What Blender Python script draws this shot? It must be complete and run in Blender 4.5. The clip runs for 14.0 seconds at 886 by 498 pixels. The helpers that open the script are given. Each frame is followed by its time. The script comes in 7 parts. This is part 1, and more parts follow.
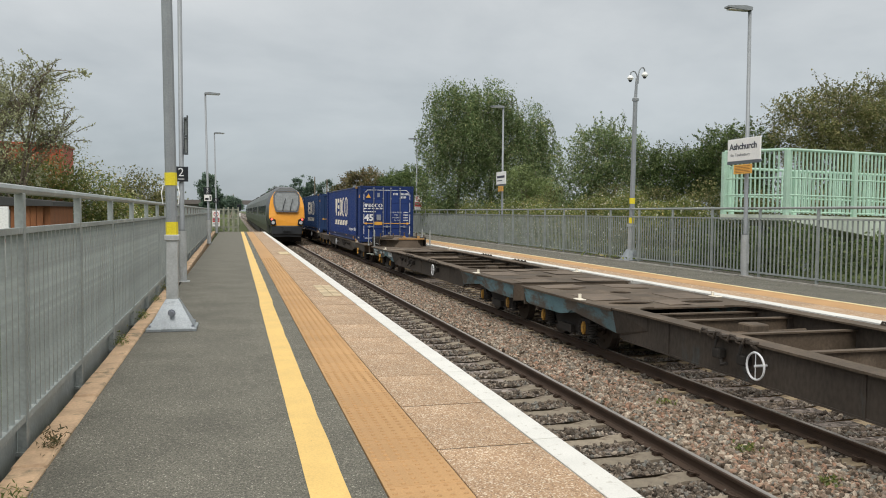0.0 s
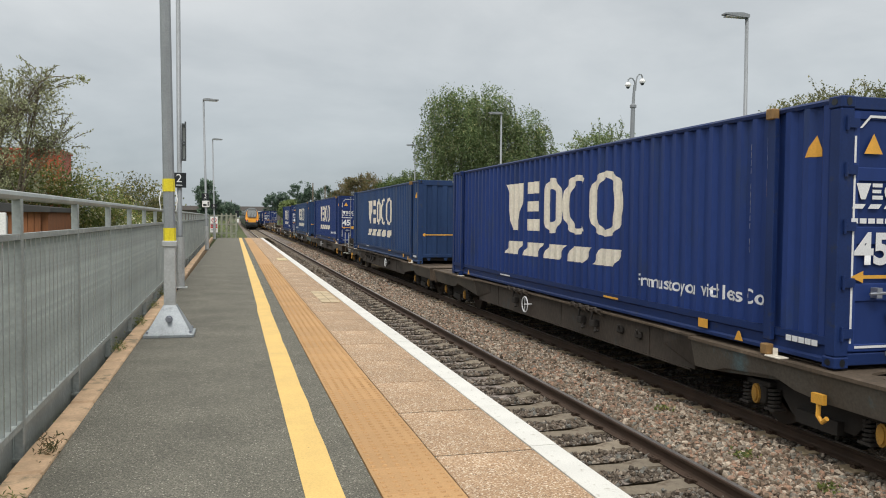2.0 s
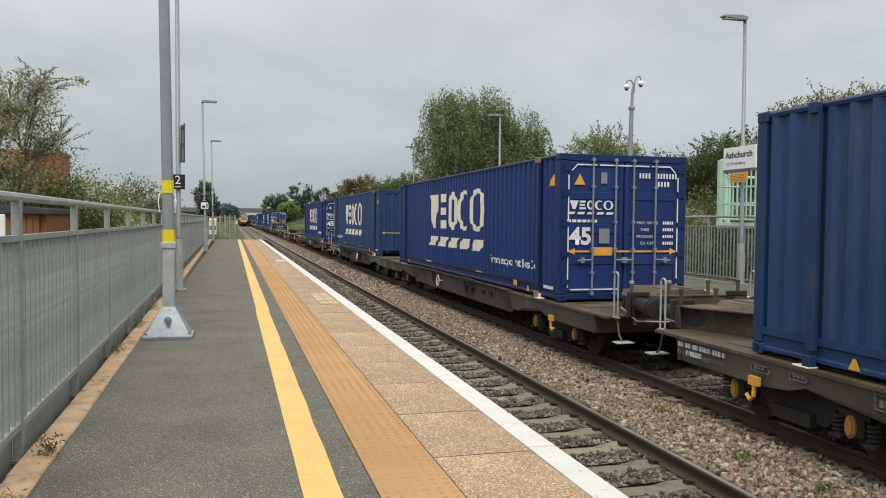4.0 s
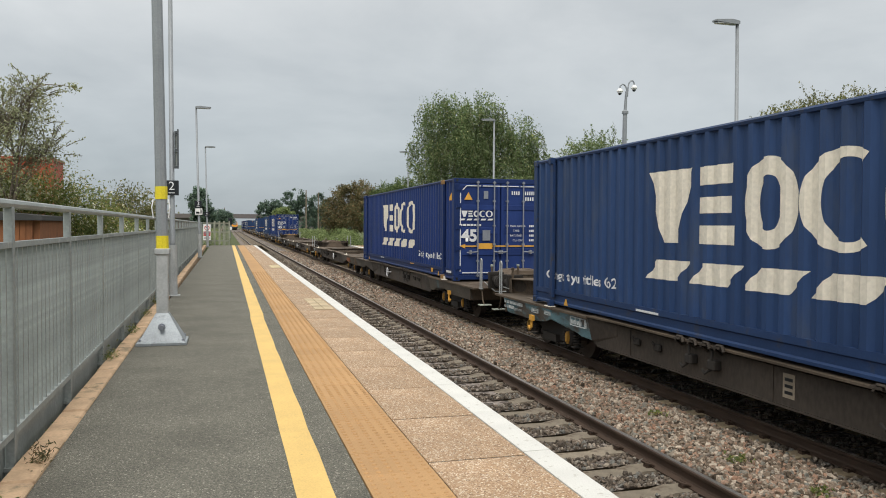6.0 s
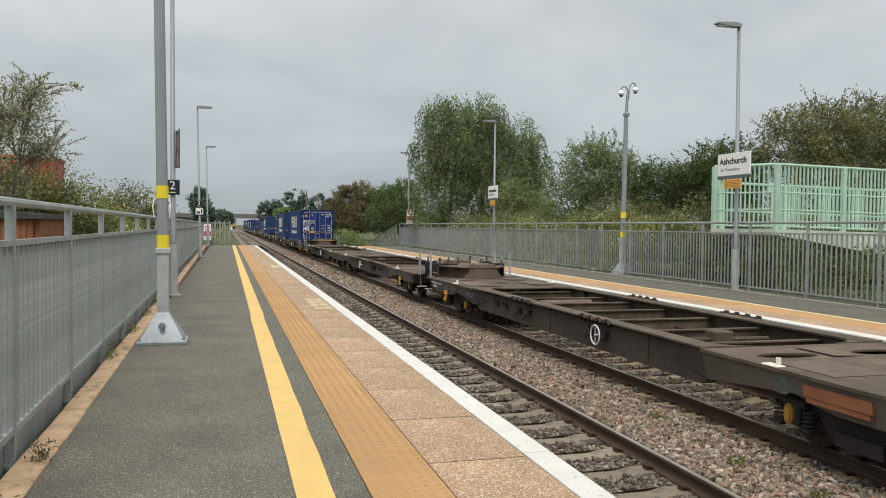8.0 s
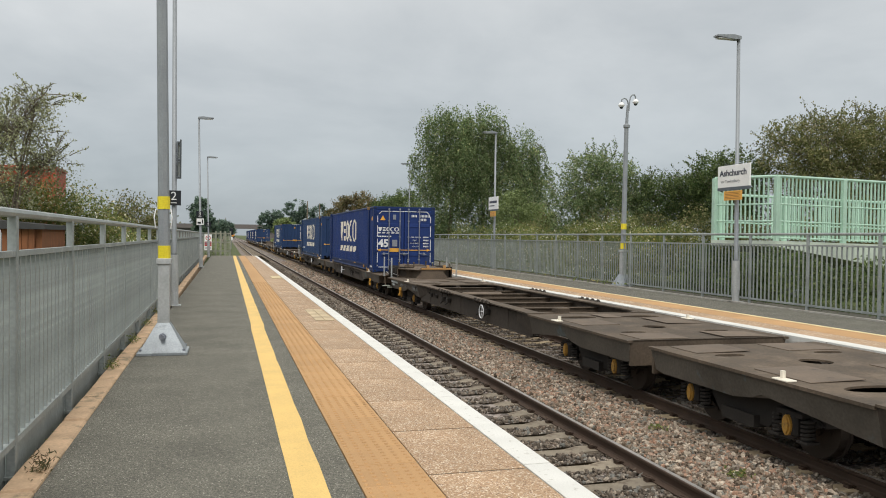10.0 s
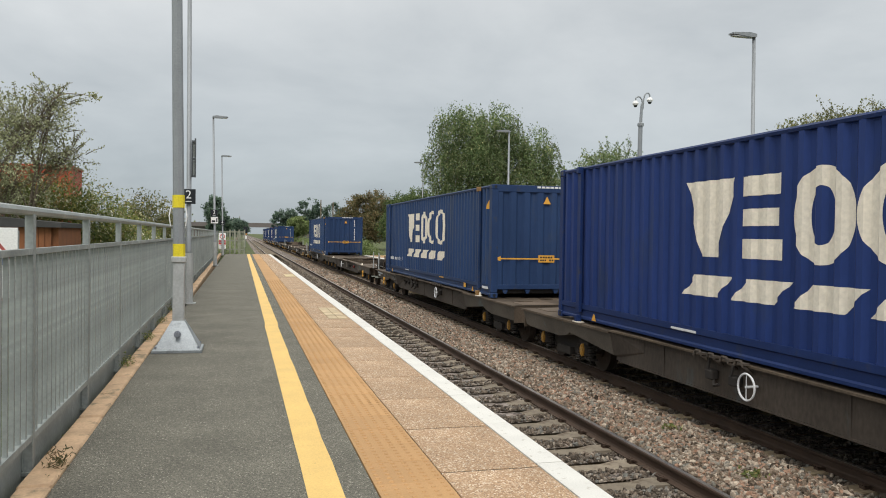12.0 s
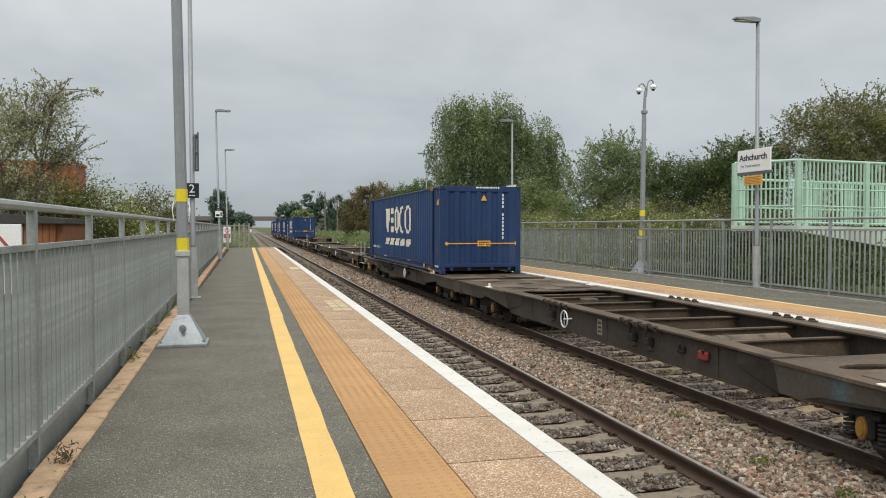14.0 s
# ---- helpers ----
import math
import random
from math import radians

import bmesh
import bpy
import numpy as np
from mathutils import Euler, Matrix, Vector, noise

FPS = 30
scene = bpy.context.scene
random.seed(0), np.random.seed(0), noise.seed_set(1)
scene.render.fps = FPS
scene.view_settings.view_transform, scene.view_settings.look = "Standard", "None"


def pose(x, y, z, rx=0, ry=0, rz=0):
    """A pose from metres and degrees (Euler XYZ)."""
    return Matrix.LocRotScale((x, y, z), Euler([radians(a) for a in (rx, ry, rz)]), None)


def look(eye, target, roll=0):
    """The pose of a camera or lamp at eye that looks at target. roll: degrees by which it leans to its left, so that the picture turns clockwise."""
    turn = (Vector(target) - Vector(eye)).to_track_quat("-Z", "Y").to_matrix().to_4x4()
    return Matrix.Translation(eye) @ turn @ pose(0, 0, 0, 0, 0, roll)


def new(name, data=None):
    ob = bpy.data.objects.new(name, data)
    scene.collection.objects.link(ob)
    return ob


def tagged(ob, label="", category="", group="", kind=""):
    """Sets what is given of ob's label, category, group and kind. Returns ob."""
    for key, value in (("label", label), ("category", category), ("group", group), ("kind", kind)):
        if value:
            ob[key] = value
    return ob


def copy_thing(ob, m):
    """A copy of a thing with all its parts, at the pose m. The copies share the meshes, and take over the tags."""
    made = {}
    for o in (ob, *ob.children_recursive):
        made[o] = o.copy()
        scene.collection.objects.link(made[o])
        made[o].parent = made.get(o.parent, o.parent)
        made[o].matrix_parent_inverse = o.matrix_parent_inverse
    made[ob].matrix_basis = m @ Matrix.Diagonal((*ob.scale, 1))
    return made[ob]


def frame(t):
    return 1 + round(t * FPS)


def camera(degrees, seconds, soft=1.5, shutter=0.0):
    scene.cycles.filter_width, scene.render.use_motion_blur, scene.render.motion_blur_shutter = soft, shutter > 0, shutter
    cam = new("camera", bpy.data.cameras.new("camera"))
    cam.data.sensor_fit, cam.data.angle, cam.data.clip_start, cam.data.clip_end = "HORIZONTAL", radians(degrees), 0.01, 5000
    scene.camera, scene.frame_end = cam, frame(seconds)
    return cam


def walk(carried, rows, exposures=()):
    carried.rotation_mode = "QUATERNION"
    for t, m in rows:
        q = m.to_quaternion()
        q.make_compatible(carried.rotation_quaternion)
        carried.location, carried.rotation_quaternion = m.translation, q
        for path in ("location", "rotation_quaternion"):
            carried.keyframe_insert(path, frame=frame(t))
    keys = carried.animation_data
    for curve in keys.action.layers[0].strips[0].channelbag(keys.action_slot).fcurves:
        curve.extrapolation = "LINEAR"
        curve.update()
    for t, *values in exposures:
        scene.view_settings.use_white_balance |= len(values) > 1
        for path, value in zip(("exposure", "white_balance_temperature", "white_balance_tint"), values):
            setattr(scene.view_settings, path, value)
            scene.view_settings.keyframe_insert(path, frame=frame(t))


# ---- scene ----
# ================= camera =================
EYE = Vector((0.0, 0.0, 1.406))
cam = camera(59.05, 14.0, soft=1.0, shutter=0.0)


def view(yaw, pitch, roll, dx, dy, dz):
    y, p = radians(yaw), radians(pitch)
    eye = EYE + Vector((dx, dy, dz))
    return look(eye, eye + Vector((math.sin(y) * math.cos(p), math.cos(y) * math.cos(p), math.sin(p))), roll)


# seconds, turn to the right, tilt, roll in degrees, and the small sway of the standing camera
SWAY = (
    (0.0, 14.887, -2.651, 0.521, 0, 0.013, 0.001),
    (0.5, 14.590, -2.231, 0.580, 0.002, 0.004, 0),
    (1.0, 14.799, -1.939, 0.625, -0.003, 0.004, -0.001),
    (1.5, 14.981, -1.942, 0.625, 0, 0.005, 0.002),
    (2.0, 15.024, -2.197, 0.559, 0.002, 0.009, 0.002),
    (2.5, 14.985, -2.324, 0.552, 0.003, 0.008, 0.002),
    (3.0, 15.017, -2.266, 0.563, 0, 0.005, 0.001),
    (5.5, 15.384, -1.759, 0.392, 0.005, -0.005, 0),
    (6.0, 15.487, -1.704, 0.298, 0.006, -0.002, -0.001),
    (6.5, 15.435, -1.734, 0.294, 0.006, -0.003, -0.002),
    (7.0, 15.373, -1.744, 0.360, 0.006, -0.001, -0.002),
    (7.5, 15.394, -1.705, 0.476, 0.003, 0.001, -0.001),
    (8.0, 15.468, -1.624, 0.629, 0.001, 0, -0.003),
    (10.5, 15.307, -0.709, 0.848, -0.011, -0.018, 0.002),
    (11.0, 15.036, -0.669, 1.005, -0.018, -0.016, 0.002),
    (11.5, 14.758, -0.853, 0.946, -0.010, -0.015, -0.004),
    (12.0, 14.470, -0.938, 0.820, -0.007, -0.022, 0),
    (12.5, 14.266, -1.074, 0.586, -0.001, 0, 0.002),
    (13.0, 14.227, -1.307, 0.356, 0.004, 0.013, 0.003),
    (13.5, 14.148, -1.541, 0.207, 0.003, 0.014, 0.004),
    (14.0, 14.121, -1.611, 0.001, 0.009, 0.007, -0.006),
)
walk(cam, [(row[0], view(*row[1:])) for row in SWAY],
     ((0, 0), (1.0, 0), (2.2, 0.05), (7.2, 0.05), (8.0, 0.0), (10.5, 0.0), (11.5, 0.05), (13.2, 0.05), (14, 0)))

# ================= sky and light =================
RAIL = -0.915            # top of the rails below the platform surface
FAR_TRACK = 6.945        # centre line of the freight line
NEAR_TRACK = FAR_TRACK - 3.405


def make_world():
    w = bpy.data.worlds.new("overcast_sky")
    scene.world = w
    w.use_nodes = True
    nt = w.node_tree
    nt.nodes.clear()
    N, L = nt.nodes.new, nt.links.new
    out, bg = N("ShaderNodeOutputWorld"), N("ShaderNodeBackground")
    sky = N("ShaderNodeTexSky")
    sky.sky_type, sky.sun_disc = "NISHITA", False
    sky.sun_elevation, sky.sun_rotation = radians(48), radians(200)
    tc = N("ShaderNodeTexCoord")
    sep = N("ShaderNodeSeparateXYZ")
    L(tc.outputs["Generated"], sep.inputs[0])
    up = N("ShaderNodeMath"); up.operation = "MAXIMUM"; up.inputs[1].default_value = 0.0
    L(sep.outputs["Z"], up.inputs[0])
    add = N("ShaderNodeMath"); add.operation = "ADD"; add.inputs[1].default_value = 0.30
    L(up.outputs[0], add.inputs[0])
    dx = N("ShaderNodeMath"); dx.operation = "DIVIDE"
    dy = N("ShaderNodeMath"); dy.operation = "DIVIDE"
    L(sep.outputs["X"], dx.inputs[0]); L(add.outputs[0], dx.inputs[1])
    L(sep.outputs["Y"], dy.inputs[0]); L(add.outputs[0], dy.inputs[1])
    com = N("ShaderNodeCombineXYZ")
    L(dx.outputs[0], com.inputs[0]); L(dy.outputs[0], com.inputs[1])
    n1 = N("ShaderNodeTexNoise"); n1.inputs["Scale"].default_value = 1.15
    n1.inputs["Detail"].default_value = 7; n1.inputs["Roughness"].default_value = 0.55
    n1.inputs["Distortion"].default_value = 0.25
    L(com.outputs[0], n1.inputs["Vector"])
    cr = N("ShaderNodeValToRGB")
    cr.color_ramp.elements[0].position, cr.color_ramp.elements[0].color = 0.30, (5.6, 5.92, 6.1, 1)
    cr.color_ramp.elements[1].position, cr.color_ramp.elements[1].color = 0.70, (8.45, 8.62, 8.62, 1)
    L(n1.outputs["Fac"], cr.inputs[0])
    hz = N("ShaderNodeValToRGB")
    hz.color_ramp.elements[0].position, hz.color_ramp.elements[0].color = 0.0, (0.53, 0.575, 0.615, 1)
    hz.color_ramp.elements[1].position, hz.color_ramp.elements[1].color = 0.30, (1, 1, 1, 1)
    e = hz.color_ramp.elements.new(0.07); e.color = (0.65, 0.695, 0.73, 1)
    e = hz.color_ramp.elements.new(0.9); e.color = (2.0, 1.92, 1.78, 1)
    L(up.outputs[0], hz.inputs[0])
    mul = N("ShaderNodeMix"); mul.data_type, mul.blend_type = "RGBA", "MULTIPLY"
    mul.inputs[0].default_value = 1.0
    L(cr.outputs[0], mul.inputs[6]); L(hz.outputs[0], mul.inputs[7])
    mix = N("ShaderNodeMix"); mix.data_type = "RGBA"
    mix.inputs[0].default_value = 0.93
    L(sky.outputs[0], mix.inputs[6]); L(mul.outputs[2], mix.inputs[7])
    L(mix.outputs[2], bg.inputs["Color"])
    bg.inputs["Strength"].default_value = 0.1
    L(bg.outputs[0], out.inputs["Surface"])
    sun = new("sun", bpy.data.lights.new("sun", "SUN"))
    sun.data.energy, sun.data.angle, sun.data.color = 1.4, radians(25), (1.0, 0.96, 0.9)
    az, el = radians(200), radians(52)
    d = Vector((math.sin(az) * math.cos(el), math.cos(az) * math.cos(el), math.sin(el)))
    sun.matrix_world = look(d * 60, (0, 0, 0))


make_world()
scene.view_settings.exposure = 0.0


# ================= materials =================
def material(name):
    m = bpy.data.materials.new(name)
    m.use_nodes = True
    nt = m.node_tree
    return m, nt, nt.nodes["Principled BSDF"]


def pbr(name, base, rough=0.6, metal=0.0, var=0.18, scale=3.0, grain=60.0, grain_var=0.12, bump=0.15,
        spots=None, spot_scale=6.0, spot_at=0.62, by_object=0.0, by_island=0.0, stretch=(1, 1, 1), dist=0.004, fade=None, gloss=0.5):
    """Base colour with broad stains, fine grain, optional spots of another colour, and fine relief."""
    m, nt, b = material(name)
    N, L = nt.nodes.new, nt.links.new
    tc, mp = N("ShaderNodeTexCoord"), N("ShaderNodeMapping")
    mp.inputs["Scale"].default_value = stretch
    L(tc.outputs["Object"], mp.inputs[0])
    broad, fine = N("ShaderNodeTexNoise"), N("ShaderNodeTexNoise")
    broad.inputs["Scale"].default_value, broad.inputs["Detail"].default_value = scale, 6
    fine.inputs["Scale"].default_value, fine.inputs["Detail"].default_value = grain, 4
    L(mp.outputs[0], broad.inputs["Vector"]); L(mp.outputs[0], fine.inputs["Vector"])

    def span(src, amount):
        r = N("ShaderNodeMapRange")
        r.inputs["From Min"].default_value, r.inputs["From Max"].default_value = 0.25, 0.75
        r.inputs["To Min"].default_value, r.inputs["To Max"].default_value = 1 - amount, 1 + amount
        L(src, r.inputs["Value"])
        return r.outputs[0]

    def times(a, c):
        t = N("ShaderNodeMath"); t.operation = "MULTIPLY"
        L(a, t.inputs[0]); L(c, t.inputs[1])
        return t.outputs[0]

    f = times(span(broad.outputs["Fac"], var), span(fine.outputs["Fac"], grain_var))
    if by_object:
        oi = N("ShaderNodeObjectInfo")
        r = N("ShaderNodeMapRange")
        r.inputs["To Min"].default_value, r.inputs["To Max"].default_value = 1 - by_object, 1 + by_object
        L(oi.outputs["Random"], r.inputs["Value"])
        f = times(f, r.outputs[0])
    if by_island:
        ge = N("ShaderNodeNewGeometry")
        r = N("ShaderNodeMapRange")
        r.inputs["To Min"].default_value, r.inputs["To Max"].default_value = 1 - by_island, 1 + by_island
        L(ge.outputs["Random Per Island"], r.inputs["Value"])
        f = times(f, r.outputs[0])
    col = N("ShaderNodeRGB"); col.outputs[0].default_value = (*base, 1)
    src = col.outputs[0]
    if spots:
        sp = N("ShaderNodeTexNoise")
        sp.inputs["Scale"].default_value, sp.inputs["Detail"].default_value = spot_scale, 8
        sp.inputs["Roughness"].default_value = 0.65
        L(mp.outputs[0], sp.inputs["Vector"])
        r = N("ShaderNodeMapRange")
        r.inputs["From Min"].default_value, r.inputs["From Max"].default_value = spot_at - 0.05, spot_at + 0.07
        L(sp.outputs["Fac"], r.inputs["Value"])
        mx = N("ShaderNodeMix"); mx.data_type = "RGBA"
        mx.inputs[7].default_value = (*spots, 1)
        fac = r.outputs[0]
        if fade:
            sep, far, mxm = N("ShaderNodeSeparateXYZ"), N("ShaderNodeMapRange"), N("ShaderNodeMath")
            mxm.operation = "MAXIMUM"
            far.inputs["From Min"].default_value, far.inputs["From Max"].default_value = fade[:2]
            off, mag = N("ShaderNodeMath"), N("ShaderNodeMath")
            off.operation, mag.operation = "SUBTRACT", "ABSOLUTE"
            off.inputs[1].default_value = fade[2]
            L(tc.outputs["Object"], sep.inputs[0]); L(sep.outputs["Y"], off.inputs[0]); L(off.outputs[0], mag.inputs[0]); L(mag.outputs[0], far.inputs["Value"])
            L(fac, mxm.inputs[0]); L(far.outputs[0], mxm.inputs[1])
            fac = mxm.outputs[0]
        L(src, mx.inputs[6]); L(fac, mx.inputs[0])
        src = mx.outputs[2]
    sc = N("ShaderNodeVectorMath"); sc.operation = "SCALE"
    L(src, sc.inputs[0]); L(f, sc.inputs["Scale"])
    L(sc.outputs[0], b.inputs["Base Color"])
    rr = N("ShaderNodeMapRange")
    rr.inputs["To Min"].default_value, rr.inputs["To Max"].default_value = max(rough - 0.12, 0.05), min(rough + 0.12, 1)
    L(broad.outputs["Fac"], rr.inputs["Value"]); L(rr.outputs[0], b.inputs["Roughness"])
    b.inputs["Metallic"].default_value = metal
    b.inputs["Specular IOR Level"].default_value = gloss
    if bump:
        bp = N("ShaderNodeBump")
        bp.inputs["Strength"].default_value, bp.inputs["Distance"].default_value = bump, dist
        L(fine.outputs["Fac"], bp.inputs["Height"]); L(bp.outputs[0], b.inputs["Normal"])
    return m


def speckled(name, colours, cell=0.012, rough=0.85, var=0.15, bump=0.5, dist=0.003):
    """Aggregate: small stones of several colours, with broad wear over them."""
    m, nt, b = material(name)
    N, L = nt.nodes.new, nt.links.new
    tc = N("ShaderNodeTexCoord")
    vo = N("ShaderNodeTexVoronoi"); vo.inputs["Scale"].default_value = 1 / cell
    L(tc.outputs["Object"], vo.inputs["Vector"])
    sp = N("ShaderNodeSeparateColor"); L(vo.outputs["Color"], sp.inputs[0])
    cr = N("ShaderNodeValToRGB"); cr.color_ramp.interpolation = "CONSTANT"
    for i, (p, c) in enumerate(colours):
        e = cr.color_ramp.elements[i] if i < 2 else cr.color_ramp.elements.new(p)
        e.position, e.color = p, (*c, 1)
    L(sp.outputs[0], cr.inputs[0])
    n = N("ShaderNodeTexNoise"); n.inputs["Scale"].default_value, n.inputs["Detail"].default_value = 1.6, 7
    L(tc.outputs["Object"], n.inputs["Vector"])
    r = N("ShaderNodeMapRange")
    r.inputs["From Min"].default_value, r.inputs["From Max"].default_value = 0.3, 0.7
    r.inputs["To Min"].default_value, r.inputs["To Max"].default_value = 1 - var, 1 + var
    L(n.outputs["Fac"], r.inputs["Value"])
    oi = N("ShaderNodeObjectInfo")
    r2 = N("ShaderNodeMapRange")
    r2.inputs["To Min"].default_value, r2.inputs["To Max"].default_value = 0.92, 1.08
    L(oi.outputs["Random"], r2.inputs["Value"])
    t = N("ShaderNodeMath"); t.operation = "MULTIPLY"
    L(r.outputs[0], t.inputs[0]); L(r2.outputs[0], t.inputs[1])
    sc = N("ShaderNodeVectorMath"); sc.operation = "SCALE"
    L(cr.outputs[0], sc.inputs[0]); L(t.outputs[0], sc.inputs["Scale"])
    L(sc.outputs[0], b.inputs["Base Color"])
    b.inputs["Roughness"].default_value = rough
    bp = N("ShaderNodeBump")
    bp.inputs["Strength"].default_value, bp.inputs["Distance"].default_value = bump, dist
    L(vo.outputs["Distance"], bp.inputs["Height"]); L(bp.outputs[0], b.inputs["Normal"])
    return m


ASPHALT = speckled("asphalt", ((0, (0.085, 0.081, 0.066)), (0.40, (0.145, 0.138, 0.113)), (0.8, (0.195, 0.185, 0.150)), (0.975, (0.408, 0.386, 0.325))), 0.0062, 0.9, 0.17, 0.7, 0.005)
COPING = speckled("buff_aggregate", ((0, (0.33, 0.205, 0.118)), (0.40, (0.42, 0.28, 0.17)), (0.72, (0.56, 0.44, 0.32)), (0.86, (0.21, 0.135, 0.085)), (0.945, (0.70, 0.62, 0.50))), 0.008, 0.85, 0.14)
TACTILE = pbr("tactile_buff", (0.46, 0.268, 0.118), 0.8, var=0.16, scale=1.3, grain=90, bump=0.3, by_object=0.07, spots=(0.36, 0.21, 0.09), spot_scale=2.2, spot_at=0.64)
JOINT = pbr("joint_dirt", (0.075, 0.062, 0.045), 0.95, var=0.3, bump=0.3)
WHITE_LINE = pbr("white_edge_paint", (0.68, 0.67, 0.635), 0.75, var=0.09, scale=2.2, grain=120, bump=0.4, by_object=0.03, spots=(0.42, 0.39, 0.34), spot_scale=16, spot_at=0.635)
YELLOW_LINE = pbr("yellow_line_paint", (0.74, 0.50, 0.17), 0.7, var=0.1, grain=110, bump=0.3, spots=(0.42, 0.28, 0.10), spot_scale=22, spot_at=0.69)
KERB = pbr("buff_kerb_stone", (0.54, 0.37, 0.235), 0.9, var=0.25, scale=4, grain=50, bump=0.5, spots=(0.20, 0.17, 0.11), spot_scale=5, spot_at=0.6)
CONCRETE = pbr("concrete", (0.36, 0.34, 0.31), 0.9, var=0.2, scale=2, grain=70, bump=0.4, spots=(0.2, 0.18, 0.15), spot_scale=3)
SLEEPER = pbr("weathered_sleeper_concrete", (0.245, 0.205, 0.155), 0.92, var=0.22, scale=5, grain=60, bump=0.5, by_object=0.15, spots=(0.12, 0.09, 0.065), spot_scale=4, spot_at=0.6)
SLEEPER_WARM = pbr("pale_sleeper_concrete", (0.36, 0.28, 0.18), 0.92, var=0.22, scale=5, grain=60, bump=0.5, by_object=0.15, spots=(0.14, 0.10, 0.07), spot_scale=4, spot_at=0.6)
BALLAST_BED = speckled("ballast_bed", ((0, (0.10, 0.085, 0.075)), (0.3, (0.24, 0.20, 0.175)), (0.65, (0.33, 0.28, 0.25)), (0.9, (0.18, 0.14, 0.12))), 0.06, 0.95, 0.2, 1.0, 0.04)
RAIL_SIDE = pbr("rusty_rail", (0.075, 0.048, 0.034), 0.75, 0.3, var=0.25, grain=80, bump=0.3)
RAIL_TOP = pbr("worn_rail_head", (0.56, 0.52, 0.48), 0.34, 0.85, var=0.1, stretch=(20, 0.5, 1))
GALV = pbr("galvanised_steel", (0.45, 0.465, 0.47), 0.55, 0.35, var=0.14, scale=6, grain=40, bump=0.05, by_object=0.04)
GALV_DULL = pbr("dull_grey_painted_steel", (0.308, 0.335, 0.329), 0.55, 0.2, var=0.22, scale=2.5, grain=40, bump=0.06, by_object=0.05, spots=(0.389, 0.410, 0.405), spot_scale=5)
YELLOW_BAND = pbr("yellow_reflective_band", (0.80, 0.66, 0.03), 0.5, var=0.05, bump=0)
SIGN_WHITE = pbr("white_sign_panel", (0.88, 0.88, 0.87), 0.4, var=0.04, bump=0)
SIGN_BLACK = pbr("black_sign_panel", (0.012, 0.015, 0.02), 0.35, var=0.05, bump=0)
SIGN_NAVY = pbr("dark_navy_lettering", (0.015, 0.02, 0.045), 0.4, var=0.04, bump=0)
SIGN_ORANGE = pbr("orange_notice", (0.82, 0.42, 0.08), 0.5, var=0.06, bump=0)
SIGN_RED = pbr("red_notice", (0.55, 0.05, 0.045), 0.45, var=0.06, bump=0)
MINT = pbr("mint_green_paint", (0.448, 0.638, 0.517), 0.5, var=0.1, scale=3, grain=40, bump=0.05, by_object=0.06)
PALE_SLAB = pbr("pale_green_concrete", (0.50, 0.56, 0.48), 0.85, var=0.2, scale=1.5, bump=0.3, spots=(0.30, 0.32, 0.26), spot_scale=2)
BLUE = pbr("container_blue_paint", (0.019, 0.043, 0.168), 0.52, 0.0, var=0.20, scale=1.2, grain=25, grain_var=0.06, bump=0.03, spots=(0.026, 0.046, 0.125), spot_scale=1.6, spot_at=0.60, by_object=0.16, stretch=(1, 1, 0.3), gloss=0.22)
BLUE_FADED = pbr("faded_container_blue_paint", (0.026, 0.058, 0.150), 0.55, 0.0, var=0.22, scale=1.2, grain=25, grain_var=0.06, bump=0.03, spots=(0.045, 0.070, 0.135), spot_scale=1.5, spot_at=0.58, by_object=0.14, stretch=(1, 1, 0.3), gloss=0.25)
BLUE_TRIM = pbr("container_blue_frame", (0.012, 0.030, 0.115), 0.5, 0.0, var=0.18, scale=2, grain=40, bump=0.05, spots=(0.03, 0.036, 0.06), spot_scale=4, spot_at=0.64, gloss=0.25)
BLUE_FADED_TRIM = pbr("faded_container_blue_frame", (0.021, 0.047, 0.125), 0.52, 0.0, var=0.2, scale=2, grain=40, bump=0.05, spots=(0.045, 0.05, 0.07), spot_scale=4, spot_at=0.62, gloss=0.25)
DECAL = pbr("cream_white_vinyl", (0.80, 0.74, 0.63), 0.5, var=0.07, scale=2, grain=20, bump=0.02, spots=(0.62, 0.56, 0.46), spot_scale=5, spot_at=0.68)
DECAL_WHITE = pbr("white_vinyl", (0.74, 0.75, 0.77), 0.45, var=0.05, bump=0)
DECAL_ORANGE = pbr("orange_vinyl", (0.74, 0.38, 0.055), 0.5, var=0.14, scale=4, bump=0, spots=(0.50, 0.27, 0.06), spot_scale=9, spot_at=0.66)
LOCK_STEEL = pbr("zinc_lock_rod", (0.30, 0.32, 0.37), 0.45, 0.5, var=0.12, bump=0)
WAGON = pbr("brown_wagon_grime", (0.098, 0.072, 0.050), 0.8, 0.1, var=0.42, scale=1.4, grain=26, grain_var=0.25, bump=0.35, spots=(0.138, 0.104, 0.075), spot_scale=2.4, spot_at=0.58, by_object=0.12)
WAGON_PLATE = pbr("worn_deck_plate", (0.145, 0.109, 0.080), 0.75, 0.1, var=0.25, scale=2.5, grain=40, bump=0.25, spots=(0.07, 0.055, 0.045), spot_scale=4, by_object=0.1)
